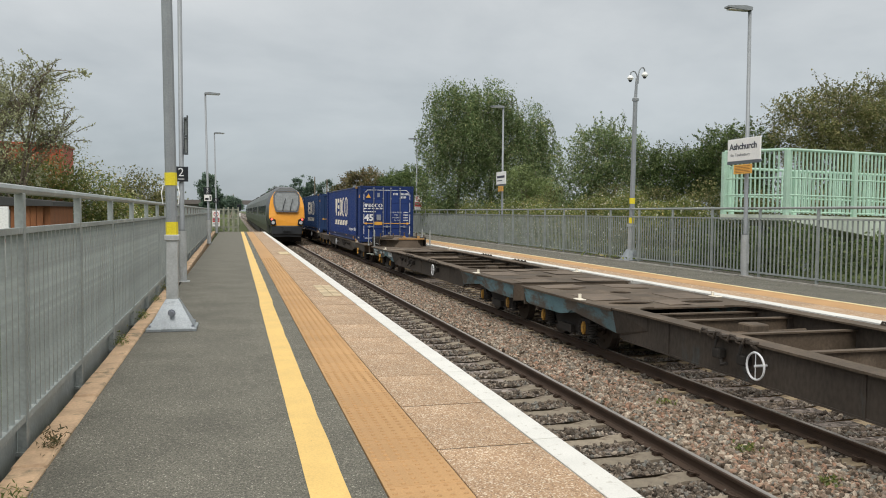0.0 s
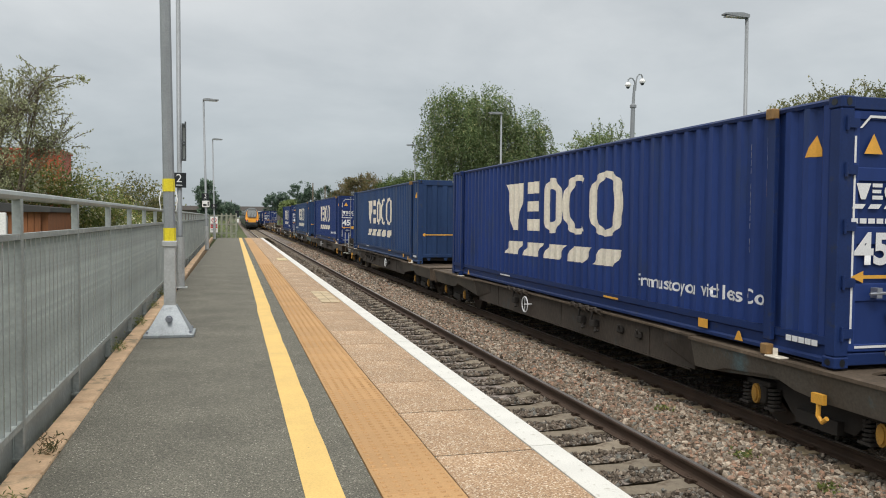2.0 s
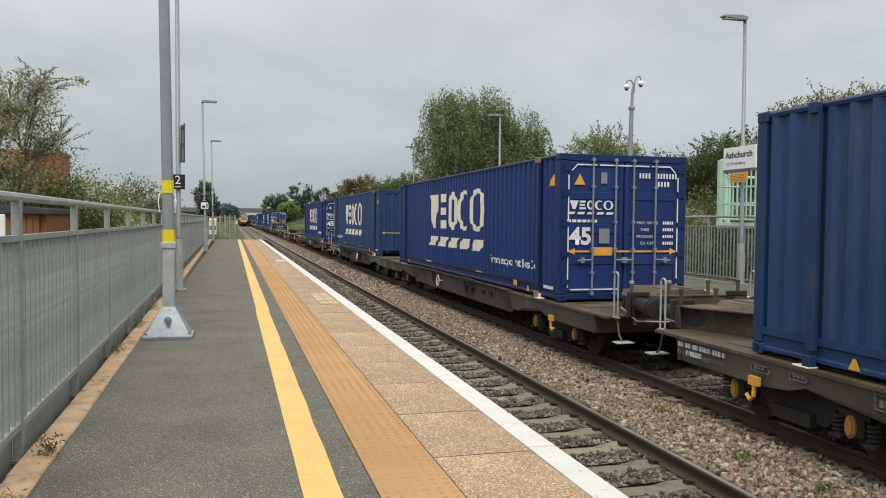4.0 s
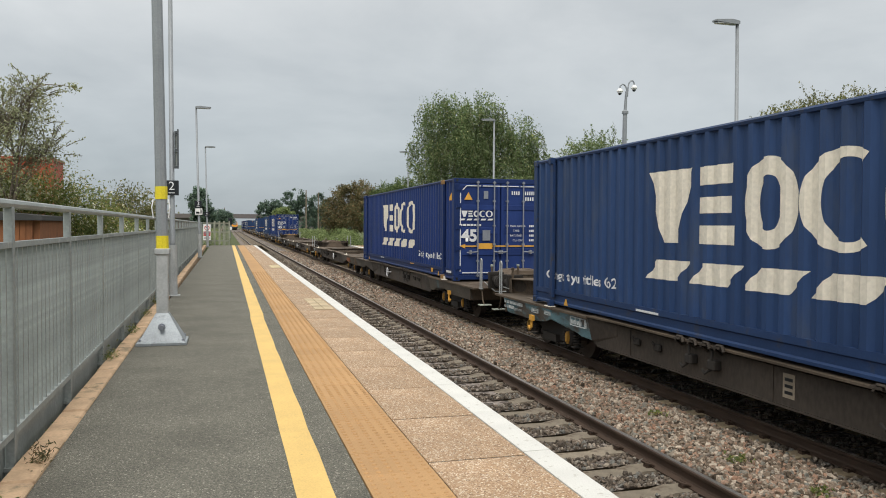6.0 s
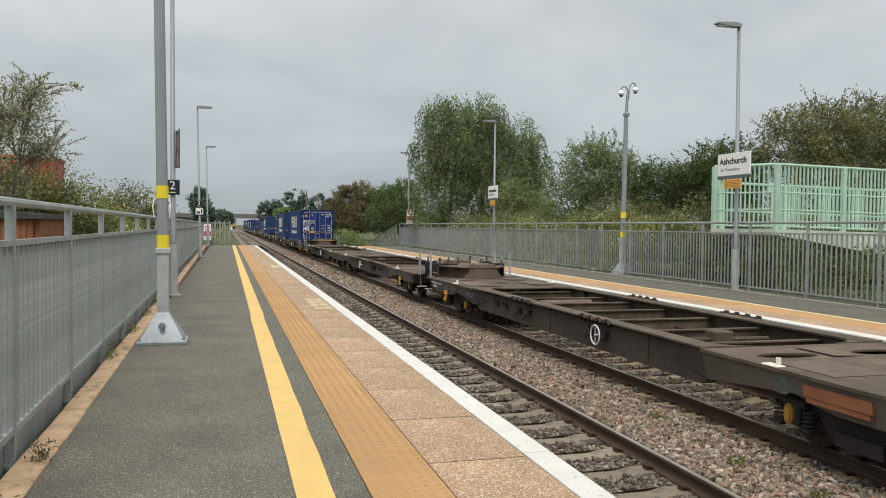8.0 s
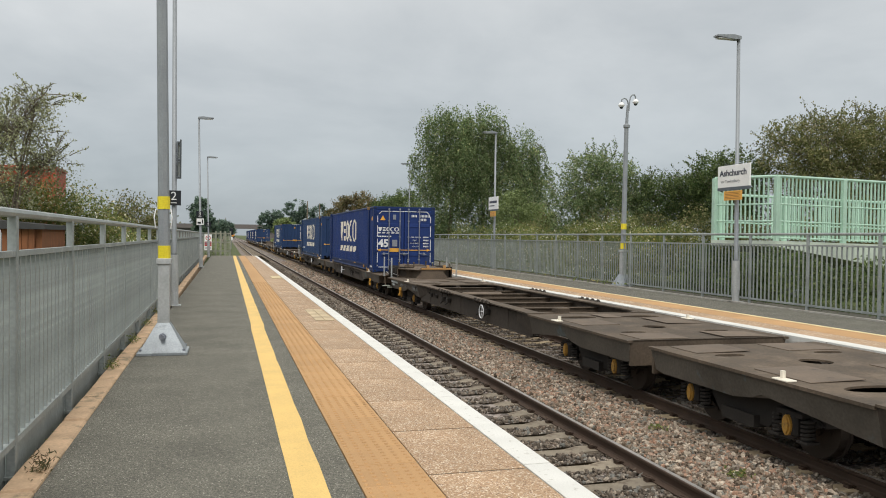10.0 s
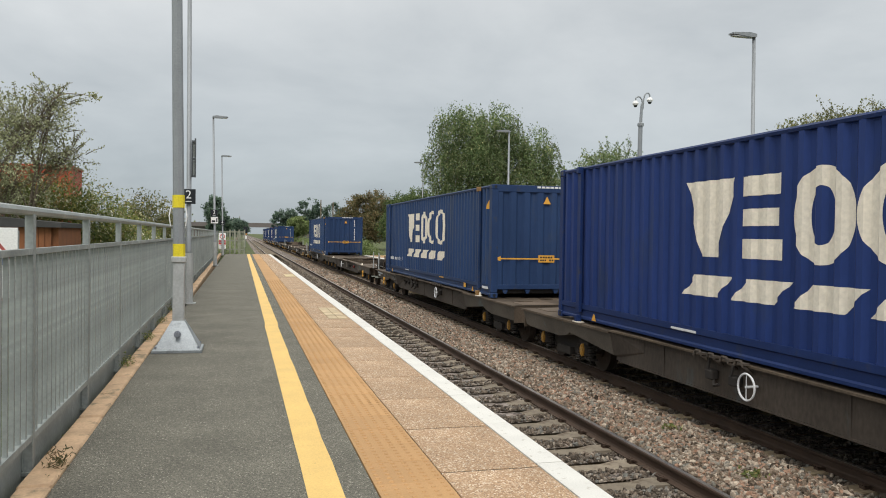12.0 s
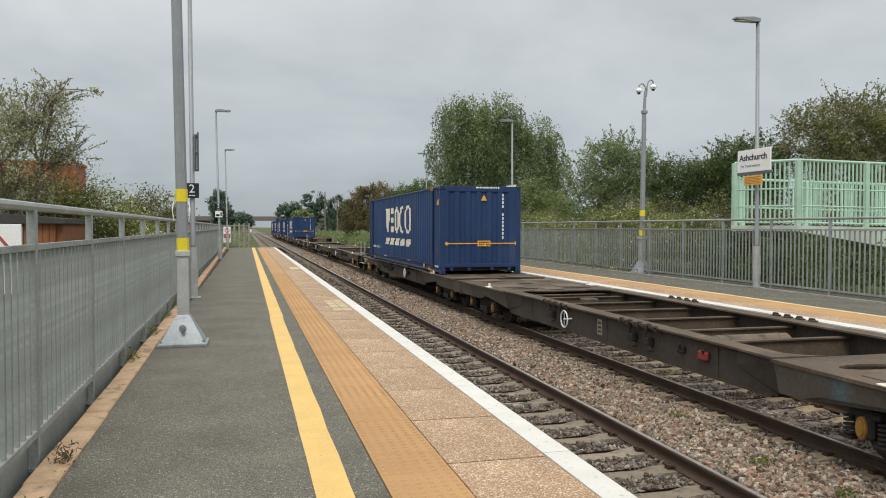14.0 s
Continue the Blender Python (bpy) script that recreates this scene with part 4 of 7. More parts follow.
    if door_near:
        door_end(0.0, 1)
        plain_end(CL, -1)
        rods(c, 0.012)
        Y = 0.006
        # white edging round the doors
        for p in (rect(-1.115, -1.09, 0.25, 1.9), rect(-1.115, -1.09, 2.02, 2.28), rect(1.09, 1.115, 0.25, 1.9), rect(1.09, 1.115, 2.02, 2.28), rect(-1.05, -0.1, 0.20, 0.225), rect(0.2, 1.05, 0.20, 0.225),
                  [(-1.06, 2.36), (-1.03, 2.36), (-0.93, 2.46), (-0.55, 2.46), (-0.55, 2.485), (-0.94, 2.485)], [(1.06, 2.36), (0.94, 2.485), (0.55, 2.485), (0.55, 2.46), (0.93, 2.46), (1.03, 2.36)], rect(-0.5, 0.5, 2.46, 2.485)):
            end_poly("edge_stripe", c, DECAL_WHITE, p, Y, label="thin white reflective stripe")
        arrow(c, Y, -1.12, 1.10, 0.905, 0.005)
        end_poly("caution_plate", c, DECAL_ORANGE, rect(-0.61, -0.23, 0.83, 0.98), Y, 0.009, "orange caution plate")
        end_poly("warning_triangle", c, DECAL_ORANGE, [(-1.0, 2.11), (-0.78, 2.11), (-0.89, 2.31)], Y, label="orange warning triangle")
        end_poly("badge", c, LOCK_STEEL, rect(-0.47, -0.35, 2.14, 2.34), Y, label="small grey-green badge")
        end_emblem(c, Y - 0.005, -1.08, 1.66, 0.86, 0.17)
        bm = bmesh.new()
        for i in range(5):
            x = -1.13 + i * 0.19
            bm.faces.new([bm.verts.new((a, Y - 0.005, b)) for a, b in ((x, 1.575), (x + 0.13, 1.575), (x + 0.165, 1.62), (x + 0.035, 1.62))])
        part("emblem_dash", bm, DECAL_WHITE, c)
        end_bars("lettering_marking", c, Y, -1.13, 1.43, (0.08,) * 4 + (0.05,) * 3, 0.05)
        words("length_mark", "45", 0.42, DECAL_WHITE, c, Matrix.Translation((-0.86, Y - 0.006, 1.165)) @ FACE_SOUTH, 0.43, 0.016)
        end_poly("data_plate", c, LOCK_STEEL, rect(-0.50, -0.29, 1.05, 1.32), Y, 0.012, "grey data plate")
        end_bars("serial_marking", c, Y, 0.30, 2.25, (0.036,) * 4 + (-0.10,) + (0.034,) * 7, 0.095, gap=0.026)
        end_bars("serial_marking", c, Y, 0.68, 2.10, (0.038,) * 4, 0.095, gap=0.028)
        for i, b in enumerate(("MAX. GROSS", "TARE", "PAYLOAD", "CU. CAP")):
            words("load_words", b, 0.075, DECAL_WHITE, c, Matrix.Translation((0.48 if i % 3 == 0 else 0.43, Y - 0.006, 1.43 - i * 0.125)) @ FACE_SOUTH)
            end_bars("load_marking", c, Y, 0.80, 1.405 - i * 0.125, (0.035, 0.03, 0.035, 0.035, 0.025), 0.055, gap=0.014)
    else:
        plain_end(0.0, 1)
        door_end(CL, -1)
        Y = 0.010
        arrow(c, Y, -1.20, 1.24, 0.925, 0.006)
        end_poly("caution_plate", c, DECAL_ORANGE, rect(-0.11, 0.30, 0.84, 1.01), Y, 0.010, "orange caution plate with dark bars")
        end_bars("caution_marking", c, Y - 0.006, -0.06, 0.94, (0.05, 0.05, 0.05, 0.05, 0.05), 0.04, SIGN_BLACK, 0.015)
        end_bars("caution_marking", c, Y - 0.006, -0.06, 0.87, (0.04, 0.04, 0.04, -0.05, 0.05, 0.04), 0.04, SIGN_BLACK, 0.015)
        end_poly("warning_triangle", c, DECAL_ORANGE, [(0.00, 2.23), (0.19, 2.23), (0.095, 2.41)], Y, label="orange warning triangle")
        bm = bmesh.new()
        z = 2.44
        for i, h in enumerate([0.1] * 4 + [-0.12] + [0.1] * 6 + [0.12]):
            if h > 0:
                bm.faces.new([bm.verts.new((a, Y - 0.006, b)) for a, b in rect(0.675, 0.725, z - h * 0.8, z)])
            z -= abs(h) + 0.015
        part("serial_marking", bm, DECAL_WHITE, c, "upright row of white serial bars")
        end_bars("lettering_marking", c, 0.0, -0.16, 2.60, (0.09,) * 5 + (0.05,) * 3, 0.045)
    side_emblem(c)
    # marks at the near end of the side
    for y, z0, n in ((1.40, 2.32, 14), (1.12, 2.36, 6)):
        bm = bmesh.new()
        z = z0
        for i in range(n):
            if i not in (4, 11):
                flat(bm, [(y + 0.024, z - 0.066), (y - 0.024, z - 0.066), (y - 0.024, z), (y + 0.024, z)])
            z -= 0.09
        drape(bm)
        part("serial_marking", bm, DECAL_WHITE, c)
    for pts, m, lab in (([(0.50, 2.10), (0.27, 2.10), (0.385, 2.32)], DECAL_ORANGE, "orange warning triangle"), ([(1.13, 1.72), (1.05, 1.72), (1.05, 1.90), (1.13, 1.90)], DECAL_ORANGE, "small orange label")):
        bm = bmesh.new()
        flat(bm, pts)
        drape(bm)
        part("side_label", bm, m, c, lab)
    for y, z, w, h, m in ((2.22, 0.17, 0.10, 0.11, DECAL_ORANGE), (4.7, 0.24, 0.24, 0.03, DECAL_ORANGE), (9.6, 0.24, 0.3, 0.03, DECAL_WHITE)):
        bm = bmesh.new()
        box(bm, -CW / 2 - 0.002, -CW / 2 + 0.004, y - w, y + w, z - h / 2, z + h / 2)
        part("rail_label", bm, m, c)
    for y in (1.5, CL - 1.5):
        bm = bmesh.new()
        prism(bm, [(y - 0.075, 0.06), (y + 0.075, 0.06), (y + 0.015, 0.17), (y - 0.015, 0.17)], -CW / 2 - 0.004, -CW / 2 + 0.002, "x")
        f = part("lift_mark", bm, DECAL_ORANGE, c, "yellow lift-point mark")
    bm = bmesh.new()
    for i in range(5):
        box(bm, -CW / 2 - 0.003, -CW / 2 + 0.002, 0.62 - i * 0.095, 0.70 - i * 0.095, 0.19, 0.25)
    part("lettering_marking", bm, DECAL_WHITE, c)
    return c


# ================= wagons =================
WL = 18.53
DECK = 0.865
HALF = 1.345


def bogie(w, yc):
    """Frame, springs and axle boxes of one bogie; its wheelsets turn on their own."""
    bm = bmesh.new()
    for sx in (-1, 1):
        prism(bm, [(yc - 1.25, 0.42), (yc - 1.05, 0.56), (yc + 1.05, 0.56), (yc + 1.25, 0.42), (yc + 1.1, 0.36), (yc + 0.6, 0.40), (yc + 0.45, 0.24), (yc - 0.45, 0.24), (yc - 0.6, 0.40), (yc - 1.1, 0.36)], sx * 1.0 - 0.06, sx * 1.0 + 0.06, "x")
        box(bm, sx * 1.0 - 0.14, sx * 1.0 + 0.14, yc - 0.30, yc + 0.30, 0.20, 0.34)
    box(bm, -0.95, 0.95, yc - 0.16, yc + 0.16, 0.34, 0.60)
    for y in (yc - 1.2, yc + 1.2):
        box(bm, -1.0, 1.0, y - 0.05, y + 0.05, 0.40, 0.5)
    part("bogie_frame", bm, BOGIE, w, "black grimy bogie frame")
    for sx in (-1, 1):
        for y in (yc - 0.9, yc + 0.9):
            bm = bmesh.new()
            bevel_box(bm, sx * 1.08 - 0.09, sx * 1.08 + 0.09, y - 0.12, y + 0.12, 0.26, 0.50, 0.03)
            bevel_box(bm, sx * 1.10 - 0.06, sx * 1.10 + 0.06, y - 0.20, y + 0.20, 0.47, 0.53, 0.01)
            ab = part("axle_box", bm, BOGIE, w, "black grimy axle box")
            bm = bmesh.new()
            prism(bm, oval(y, 0.375, 0.068, 0.112, 14), sx * 1.15, sx * 1.195, "x")
            prism(bm, oval(y, 0.375, 0.045, 0.085, 12), sx * 1.19, sx * 1.212, "x")
            for d in (-0.075, 0.075):
                tube(bm, [(sx * 1.19, y, 0.375 + d), (sx * 1.205, y, 0.375 + d)], 0.014, 6)
            part("axle_cap", bm, AXLEBOX, ab, "ochre-painted axle box cap")
            for d in (-0.22, 0.22):
                bm = bmesh.new()
                pts = []
                for k in range(40):
                    a = k * 2 * math.pi / 8
                    pts.append((sx * 1.10 + 0.062 * math.cos(a), y + d + 0.062 * math.sin(a), 0.25 + k * 0.0055))
                tube(bm, pts, 0.017, 5)
                box(bm, sx * 1.10 - 0.08, sx * 1.10 + 0.08, y + d - 0.08, y + d + 0.08, 0.225, 0.25)
                part("coil_spring", bm, BOGIE, w)


def wheelset_mesh():
    bm = bmesh.new()
    tube(bm, [(-1.1, 0, 0), (1.1, 0, 0)], 0.075, 10)
    for sx in (-1, 1):
        xs = [sx * 0.69, sx * 0.715, sx * 0.72, sx * 0.80, sx * 0.805]
        tube(bm, [(sx * 0.68, 0, 0), (sx * 0.705, 0, 0)], 0.39, 28)
        tube(bm, [(sx * 0.70, 0, 0), (sx * 0.815, 0, 0)], 0.365, 28)
        tube(bm, [(sx * 0.80, 0, 0), (sx * 0.85, 0, 0)], 0.13, 12)
        for k in range(6):
            a = k * math.pi / 3
            tube(bm, [(sx * 0.812, 0.22 * math.cos(a), 0.22 * math.sin(a)), (sx * 0.822, 0.22 * math.cos(a), 0.22 * math.sin(a))], 0.03, 6)
    return mesh_of("wheelset", bm, WHEEL_STEEL)


def sill_marks(w):
    """Stencilled marks on the painted sill: number bars, type letters, ruled boxes."""
    def bars(y, z, widths, h, gap=0.018):
        bm = bmesh.new()
        for q in widths:
            if q > 0:
                box(bm, HALF - 0.03, HALF + 0.004, y, y + q, z, z + h)
            y += abs(q) + gap
        return bm
    turn = Matrix.Rotation(radians(90), 4, "Z") @ FACE_SOUTH
    part("number_marking", bars(1.28, 0.735, (0.04, 0.04, -0.03, 0.04, 0.04, -0.03, 0.10, -0.01, 0.04, 0.035, 0.04, 0.04, -0.03, 0.035, 0.04, 0.04, -0.005, 0.03), 0.058), STENCIL, w, "faded white stencilled bars")
    words("type_letters", "RIV", 0.085, STENCIL, w, Matrix.Translation((HALF + 0.005, 1.345, 0.665)) @ turn, 0.17)
    part("keeper_marking", bars(1.46, 0.64, (0.045, -0.01, 0.04, 0.04, 0.04, 0.035), 0.058), STENCIL, w)
    words("type_letters", "Sggmrrss", 0.085, STENCIL, w, Matrix.Translation((HALF + 0.005, 2.03, 0.665)) @ turn, 0.46)
    for y0, y1, z0, z1, cells in ((2.76, 3.05, 0.69, 0.76, 1), (3.38, 3.62, 0.715, 0.775, 1), (4.50, 5.06, 0.66, 0.80, 3)):
        bm = bmesh.new()
        for z in (z0, z1):
            box(bm, HALF - 0.03, HALF + 0.0045, y0, y1 + 0.008, z, z + 0.008)
        for i in range(cells + 1):
            y = y0 + (y1 - y0) * i / cells
            box(bm, HALF - 0.03, HALF + 0.0045, y, y + 0.008, z0 + 0.008, z1)
        part("ruled_box", bm, STENCIL, w, "ruled white stencil box")
        part("box_marking", bars(y0 + 0.05, z0 + 0.03, (0.05, 0.03, 0.045, -0.04, 0.05, 0.04)[:int((y1 - y0) / 0.07)], (z1 - z0) * 0.45), STENCIL, w)


def wagon():
    """One half of a coupled pair: coupler with buffers at y = 0, close joint at y = 18.53; z = 0 on the rails."""
    w = thing("container_wagon", "", "railway wagon", "wagons of the freight train")
    # side sills arched over the bogies, faired into a deep middle beam that stands further in
    INSET = 0.11
    for sx in (-1, 1):
        for outline in ([(1.20, DECK), (5.15, DECK), (5.15, 0.49), (4.78, 0.50), (4.5, 0.58), (4.25, 0.66), (3.6, 0.66), (3.3, 0.57), (2.9, 0.53), (1.35, 0.53), (1.20, 0.58)],
                        [(14.35, DECK), (18.23, DECK), (18.19, 0.56), (18.0, 0.53), (16.5, 0.53), (16.15, 0.58), (15.95, 0.66), (15.7, 0.69), (15.25, 0.69), (14.95, 0.63), (14.75, 0.53), (14.35, 0.49)]):
            bm = bmesh.new()
            prism(bm, outline, sx * HALF, sx * (HALF - 0.035), "x")
            for v in bm.verts:
                v.co.x -= sx * 0.07 * max(0, 0.84 - v.co.z) / 0.3
            part("side_sill", bm, SILL_PAINT if sx > 0 else WAGON_BLUE, w, "side sill in worn teal-blue paint" if sx > 0 else "grimy brown side sill")
        # slanting fairings between the end sills and the middle beam
        for y0, y1 in ((5.15, 5.95), (14.35, 13.45)):
            bm = bmesh.new()
            xo, xi = sx * HALF, sx * (HALF - INSET - 0.012)
            low_x = xo - sx * 0.07 * (0.84 - 0.49) / 0.3
            ring_a = [bm.verts.new(p) for p in ((xo, y0, DECK), (low_x, y0, 0.49), (xi - sx * 0.10, y0, 0.45), (xi - sx * 0.10, y0, DECK))]
            ring_b = [bm.verts.new(p) for p in ((xi + sx * 0.02, y1, DECK), (xi + sx * 0.02, y1, 0.66), (xi - sx * 0.10, y1, 0.45), (xi - sx * 0.10, y1, DECK))]
            for i in range(4):
                bm.faces.new((ring_a[i], ring_a[(i + 1) % 4], ring_b[(i + 1) % 4], ring_b[i]))
            bm.faces.new(ring_a[::-1]); bm.faces.new(ring_b)
            part("sill_fairing", bm, BEAM_GRIME_RECESS_SHADE, w)
        # middle beam: deep web, bottom flange, rounded upright stiffeners
        bm = bmesh.new()
        xo = sx * (HALF - INSET)
        lo, hi = min(xo, xo - sx * 0.03), max(xo, xo - sx * 0.03)
        box(bm, lo, hi, 5.2, 14.3, 0.43, 0.88)
        box(bm, min(xo + sx * 0.01, xo - sx * 0.18), max(xo + sx * 0.01, xo - sx * 0.18), 5.3, 14.2, 0.405, 0.43)
        for y in (6.35, 9.45, 12.9):
            box(bm, min(xo, xo + sx * 0.012), max(xo, xo + sx * 0.012), y - 0.02, y + 0.02, 0.43, 0.86)
        part("middle_beam", bm, BEAM_GRIME_RECESS_SHADE, w, "dark grimy deep middle beam")
        # lips along the top
        for y0, y1, x_in, z in ((0.74, 5.15, 0.0, DECK), (14.35, 18.25, 0.0, DECK)):
            bm = bmesh.new()
            box(bm, min(sx * (HALF + 0.03), sx * (HALF - 0.06)), max(sx * (HALF + 0.03), sx * (HALF - 0.06)), y0, y1, z - 0.03, z + 0.006)
            part("sill_lip", bm, WAGON, w)
        bm = bmesh.new()
        prism(bm, [(sx * (HALF + 0.02), 5.15), (sx * (HALF - 0.03), 6.0), (sx * (HALF - 0.03), 13.4), (sx * (HALF + 0.02), 14.35), (sx * (HALF - 0.30), 14.35), (sx * (HALF - 0.30), 5.15)], 0.862, 0.888, "z")
        part("top_flange", bm, WAGON, w, "worn brown top flange")
    # end decks with openings
    bm = bmesh.new()
    sheet(bm, [(-HALF, 0.76), (HALF, 0.76), (HALF, 5.15), (-HALF, 5.15)], [oval(0, 3.4, 0.20, 0.20), oval(-0.72, 2.55, 0.30, 0.11), oval(0.72, 2.55, 0.30, 0.11), oval(-0.70, 4.5, 0.34, 0.15), oval(0.70, 4.5, 0.34, 0.15)], DECK - 0.02, DECK + 0.004)
    part("end_deck", bm, WAGON, w, "brown steel deck with oval openings")
    bm = bmesh.new()
    sheet(bm, [(-HALF, 14.35), (HALF, 14.35), (HALF, 18.23), (-HALF, 18.23)], [oval(-0.66, 15.02, 0.40, 0.17), oval(0.66, 15.02, 0.40, 0.17), oval(0, 16.65, 0.2, 0.2), oval(-0.75, 17.3, 0.22, 0.10), oval(0.75, 17.3, 0.22, 0.10)], DECK - 0.02, DECK + 0.004)
    part("end_deck", bm, WAGON, w, "brown steel deck with oval openings")
    for y0, y1, x0, x1 in ((1.9, 2.35, -1.1, -0.45), (1.9, 2.35, 0.45, 1.1), (3.0, 4.1, -1.15, -0.5), (3.0, 4.1, 0.5, 1.15), (15.4, 16.3, -1.15, -0.45), (15.4, 16.3, 0.45, 1.15), (17.5, 18.15, -1.1, -0.3), (17.5, 18.15, 0.3, 1.1), (14.6, 15.25, -0.2, 0.2)):
        bm = bmesh.new()
        bevel_box(bm, x0, x1, y0, y1, DECK + 0.004, DECK + 0.014, 0.004)
        for v in bm.verts:
            v.co.z += 0.012 * (v.co.x - x0) / (x1 - x0) * (1 if x0 < 0 else 0)
        part("cover_plate", bm, WAGON_PLATE, w, "worn paler steel cover plate")
    bm = bmesh.new()
    box(bm, -HALF + 0.03, HALF - 0.03, 18.19, 18.23, 0.50, DECK + 0.004)
    part("inner_headstock", bm, WAGON, w)
    bm = bmesh.new()
    box(bm, -HALF + 0.03, HALF - 0.03, 1.22, 1.27, 0.54, DECK - 0.021)
    part("outer_crossbeam", bm, WAGON, w)
    # open middle: cross beams with pale worn tops, braces, reservoir across the frame
    for y in (5.35, 6.9, 8.05, 9.45, 10.85, 12.2, 13.5, 14.2):
        bm = bmesh.new()
        box(bm, -HALF + 0.16, HALF - 0.16, y - 0.055, y + 0.055, 0.775, 0.795)
        box(bm, -HALF + 0.16, HALF - 0.16, y - 0.008, y + 0.008, 0.46, 0.775)
        part("crossbeam", bm, WAGON, w)
    # rounded gusset plates in the corners of the well
    for sx in (-1, 1):
        for y, d in ((5.15, 1), (14.35, -1)):
            bm = bmesh.new()
            xe = sx * (HALF - 0.30)
            arc = [(xe - sx * 0.42 * (1 - math.sin(a)), y + d * 0.42 * (1 - math.cos(a))) for a in (0, 0.3, 0.6, 0.9, 1.2, 1.57)]
            prism(bm, [(xe, y)] + arc, 0.860, 0.884, "z")
            part("gusset", bm, WAGON, w)
    for p0, p1 in (((-1.1, 8.1, 0.50), (1.1, 9.4, 0.50)), ((1.1, 9.5, 0.50), (-1.1, 10.8, 0.50))):
        bm = bmesh.new()
        tube(bm, [p0, p1], 0.03, 6)
        part("brace", bm, WAGON, w)
    bm = bmesh.new()
    tube(bm, [(-0.62, 7.4, 0.63), (-0.56, 7.4, 0.63), (0.56, 7.4, 0.63), (0.62, 7.4, 0.63)], 0.17, 16, radii=(0.11, 0.17, 0.17, 0.11))
    for x in (-0.4, 0.4):
        tube(bm, [(x - 0.02, 7.4, 0.63), (x + 0.02, 7.4, 0.63)], 0.176, 16)
    part("air_reservoir", bm, WAGON_PLATE, w, "brown grimy air reservoir")
    bm = bmesh.new()
    bevel_box(bm, -0.2, 0.1, 12.55, 12.85, 0.55, 0.84, 0.02)
    tube(bm, [(-0.9, 12.7, 0.70), (0.8, 12.7, 0.72)], 0.03, 6)
    part("brake_valve", bm, WAGON, w)
    bm = bmesh.new()
    tube(bm, [(0.0, 1.6, 0.60), (0.0, 18.4, 0.60)], 0.025, 6)
    tube(bm, [(-0.5, 6.2, 0.66), (-0.5, 9, 0.62), (-0.45, 12.8, 0.66)], 0.02, 6)
    part("brake_pipe", bm, BOGIE, w)
    for sx in (-1, 1):
        # handwheel, brake gear brackets, chain hooks, label plates
        bm = bmesh.new()
        c = (sx * (HALF + 0.05), 10.84 if sx < 0 else 11.58, 0.66)
        ring(bm, c, (1, 0, 0), 0.15, 0.0125)
        tube(bm, [(c[0], c[1], c[2] - 0.145), (c[0], c[1], c[2] + 0.145)], 0.006, 5)
        tube(bm, [(c[0] - sx * 0.15, c[1], c[2]), (c[0] + sx * 0.012, c[1], c[2])], 0.015, 8)
        part("handwheel", bm, DECAL_WHITE, w, "white-painted brake handwheel")
        # groups of folding stops: hooked loops over the flange, bracket boxes on the web
        xw = HALF - INSET
        for yc in (8.25, 11.45):
            for d in (-0.42, -0.14, 0.14, 0.42):
                bm = bmesh.new()
                y = yc + d
                tube(bm, [(sx * (xw + 0.02), y - 0.10, 0.80), (sx * (HALF + 0.02), y - 0.08, 0.87), (sx * (HALF + 0.015), y - 0.04, 0.925), (sx * (HALF + 0.01), y + 0.05, 0.925), (sx * (HALF + 0.02), y + 0.09, 0.86)], 0.017, 6)
                box(bm, min(sx * (HALF - 0.05), sx * (HALF + 0.03)), max(sx * (HALF - 0.05), sx * (HALF + 0.03)), y - 0.11, y + 0.02, 0.885, 0.91)
                part("stop_hook", bm, BEAM_GRIME_RECESS_SHADE, w)
            for d in (-0.26, 0.22):
                bm = bmesh.new()
                y = yc + d
                bevel_box(bm, min(sx * xw, sx * (xw + 0.11)), max(sx * xw, sx * (xw + 0.11)), y - 0.075, y + 0.075, 0.60, 0.72, 0.015)
                tube(bm, [(sx * (xw + 0.08), y, 0.87), (sx * (xw + 0.10), y + 0.02, 0.72)], 0.018, 6)
                tube(bm, [(sx * (xw + 0.06), y - 0.05, 0.60), (sx * (xw + 0.10), y - 0.12, 0.54), (sx * (xw + 0.08), y - 0.20, 0.57)], 0.02, 6)
                part("bracket", bm, BOGIE, w)
        for y in (7.15, 6.6):
            bm = bmesh.new()
            bevel_box(bm, min(sx * xw, sx * (xw + 0.06)), max(sx * xw, sx * (xw + 0.06)), y - 0.08, y + 0.08, 0.62, 0.72, 0.02)
            tube(bm, [(sx * (xw + 0.06), y - 0.03, 0.69), (sx * (xw + 0.09), y - 0.05, 0.75)], 0.018, 6)
            part("lever_box", bm, BOGIE, w)
        if sx > 0:
            sill_marks(w)
        # tie-down hooks and white spigots on the edge
        for y in (3.56, 15.6):
            bm = bmesh.new()
            bevel_box(bm, min(sx * (HALF - 0.10), sx * (HALF + 0.03)), max(sx * (HALF - 0.10), sx * (HALF + 0.03)), y - 0.12, y + 0.12, DECK + 0.006, DECK + 0.025, 0.006)
            tube(bm, [(sx * (HALF - 0.06), y + 0.05, DECK + 0.02), (sx * (HALF - 0.06), y + 0.05, DECK + 0.10)], 0.03, 6)
            part("container_spigot", bm, DECAL, w, "whitish container spigot plate")
        bm = bmesh.new()
        yk = 2.85
        tube(bm, [(sx * (HALF + 0.02), yk, 0.62), (sx * (HALF + 0.03), yk, 0.42), (sx * (HALF + 0.03), yk - 0.06, 0.37), (sx * (HALF + 0.03), yk - 0.12, 0.42)], 0.025, 6)
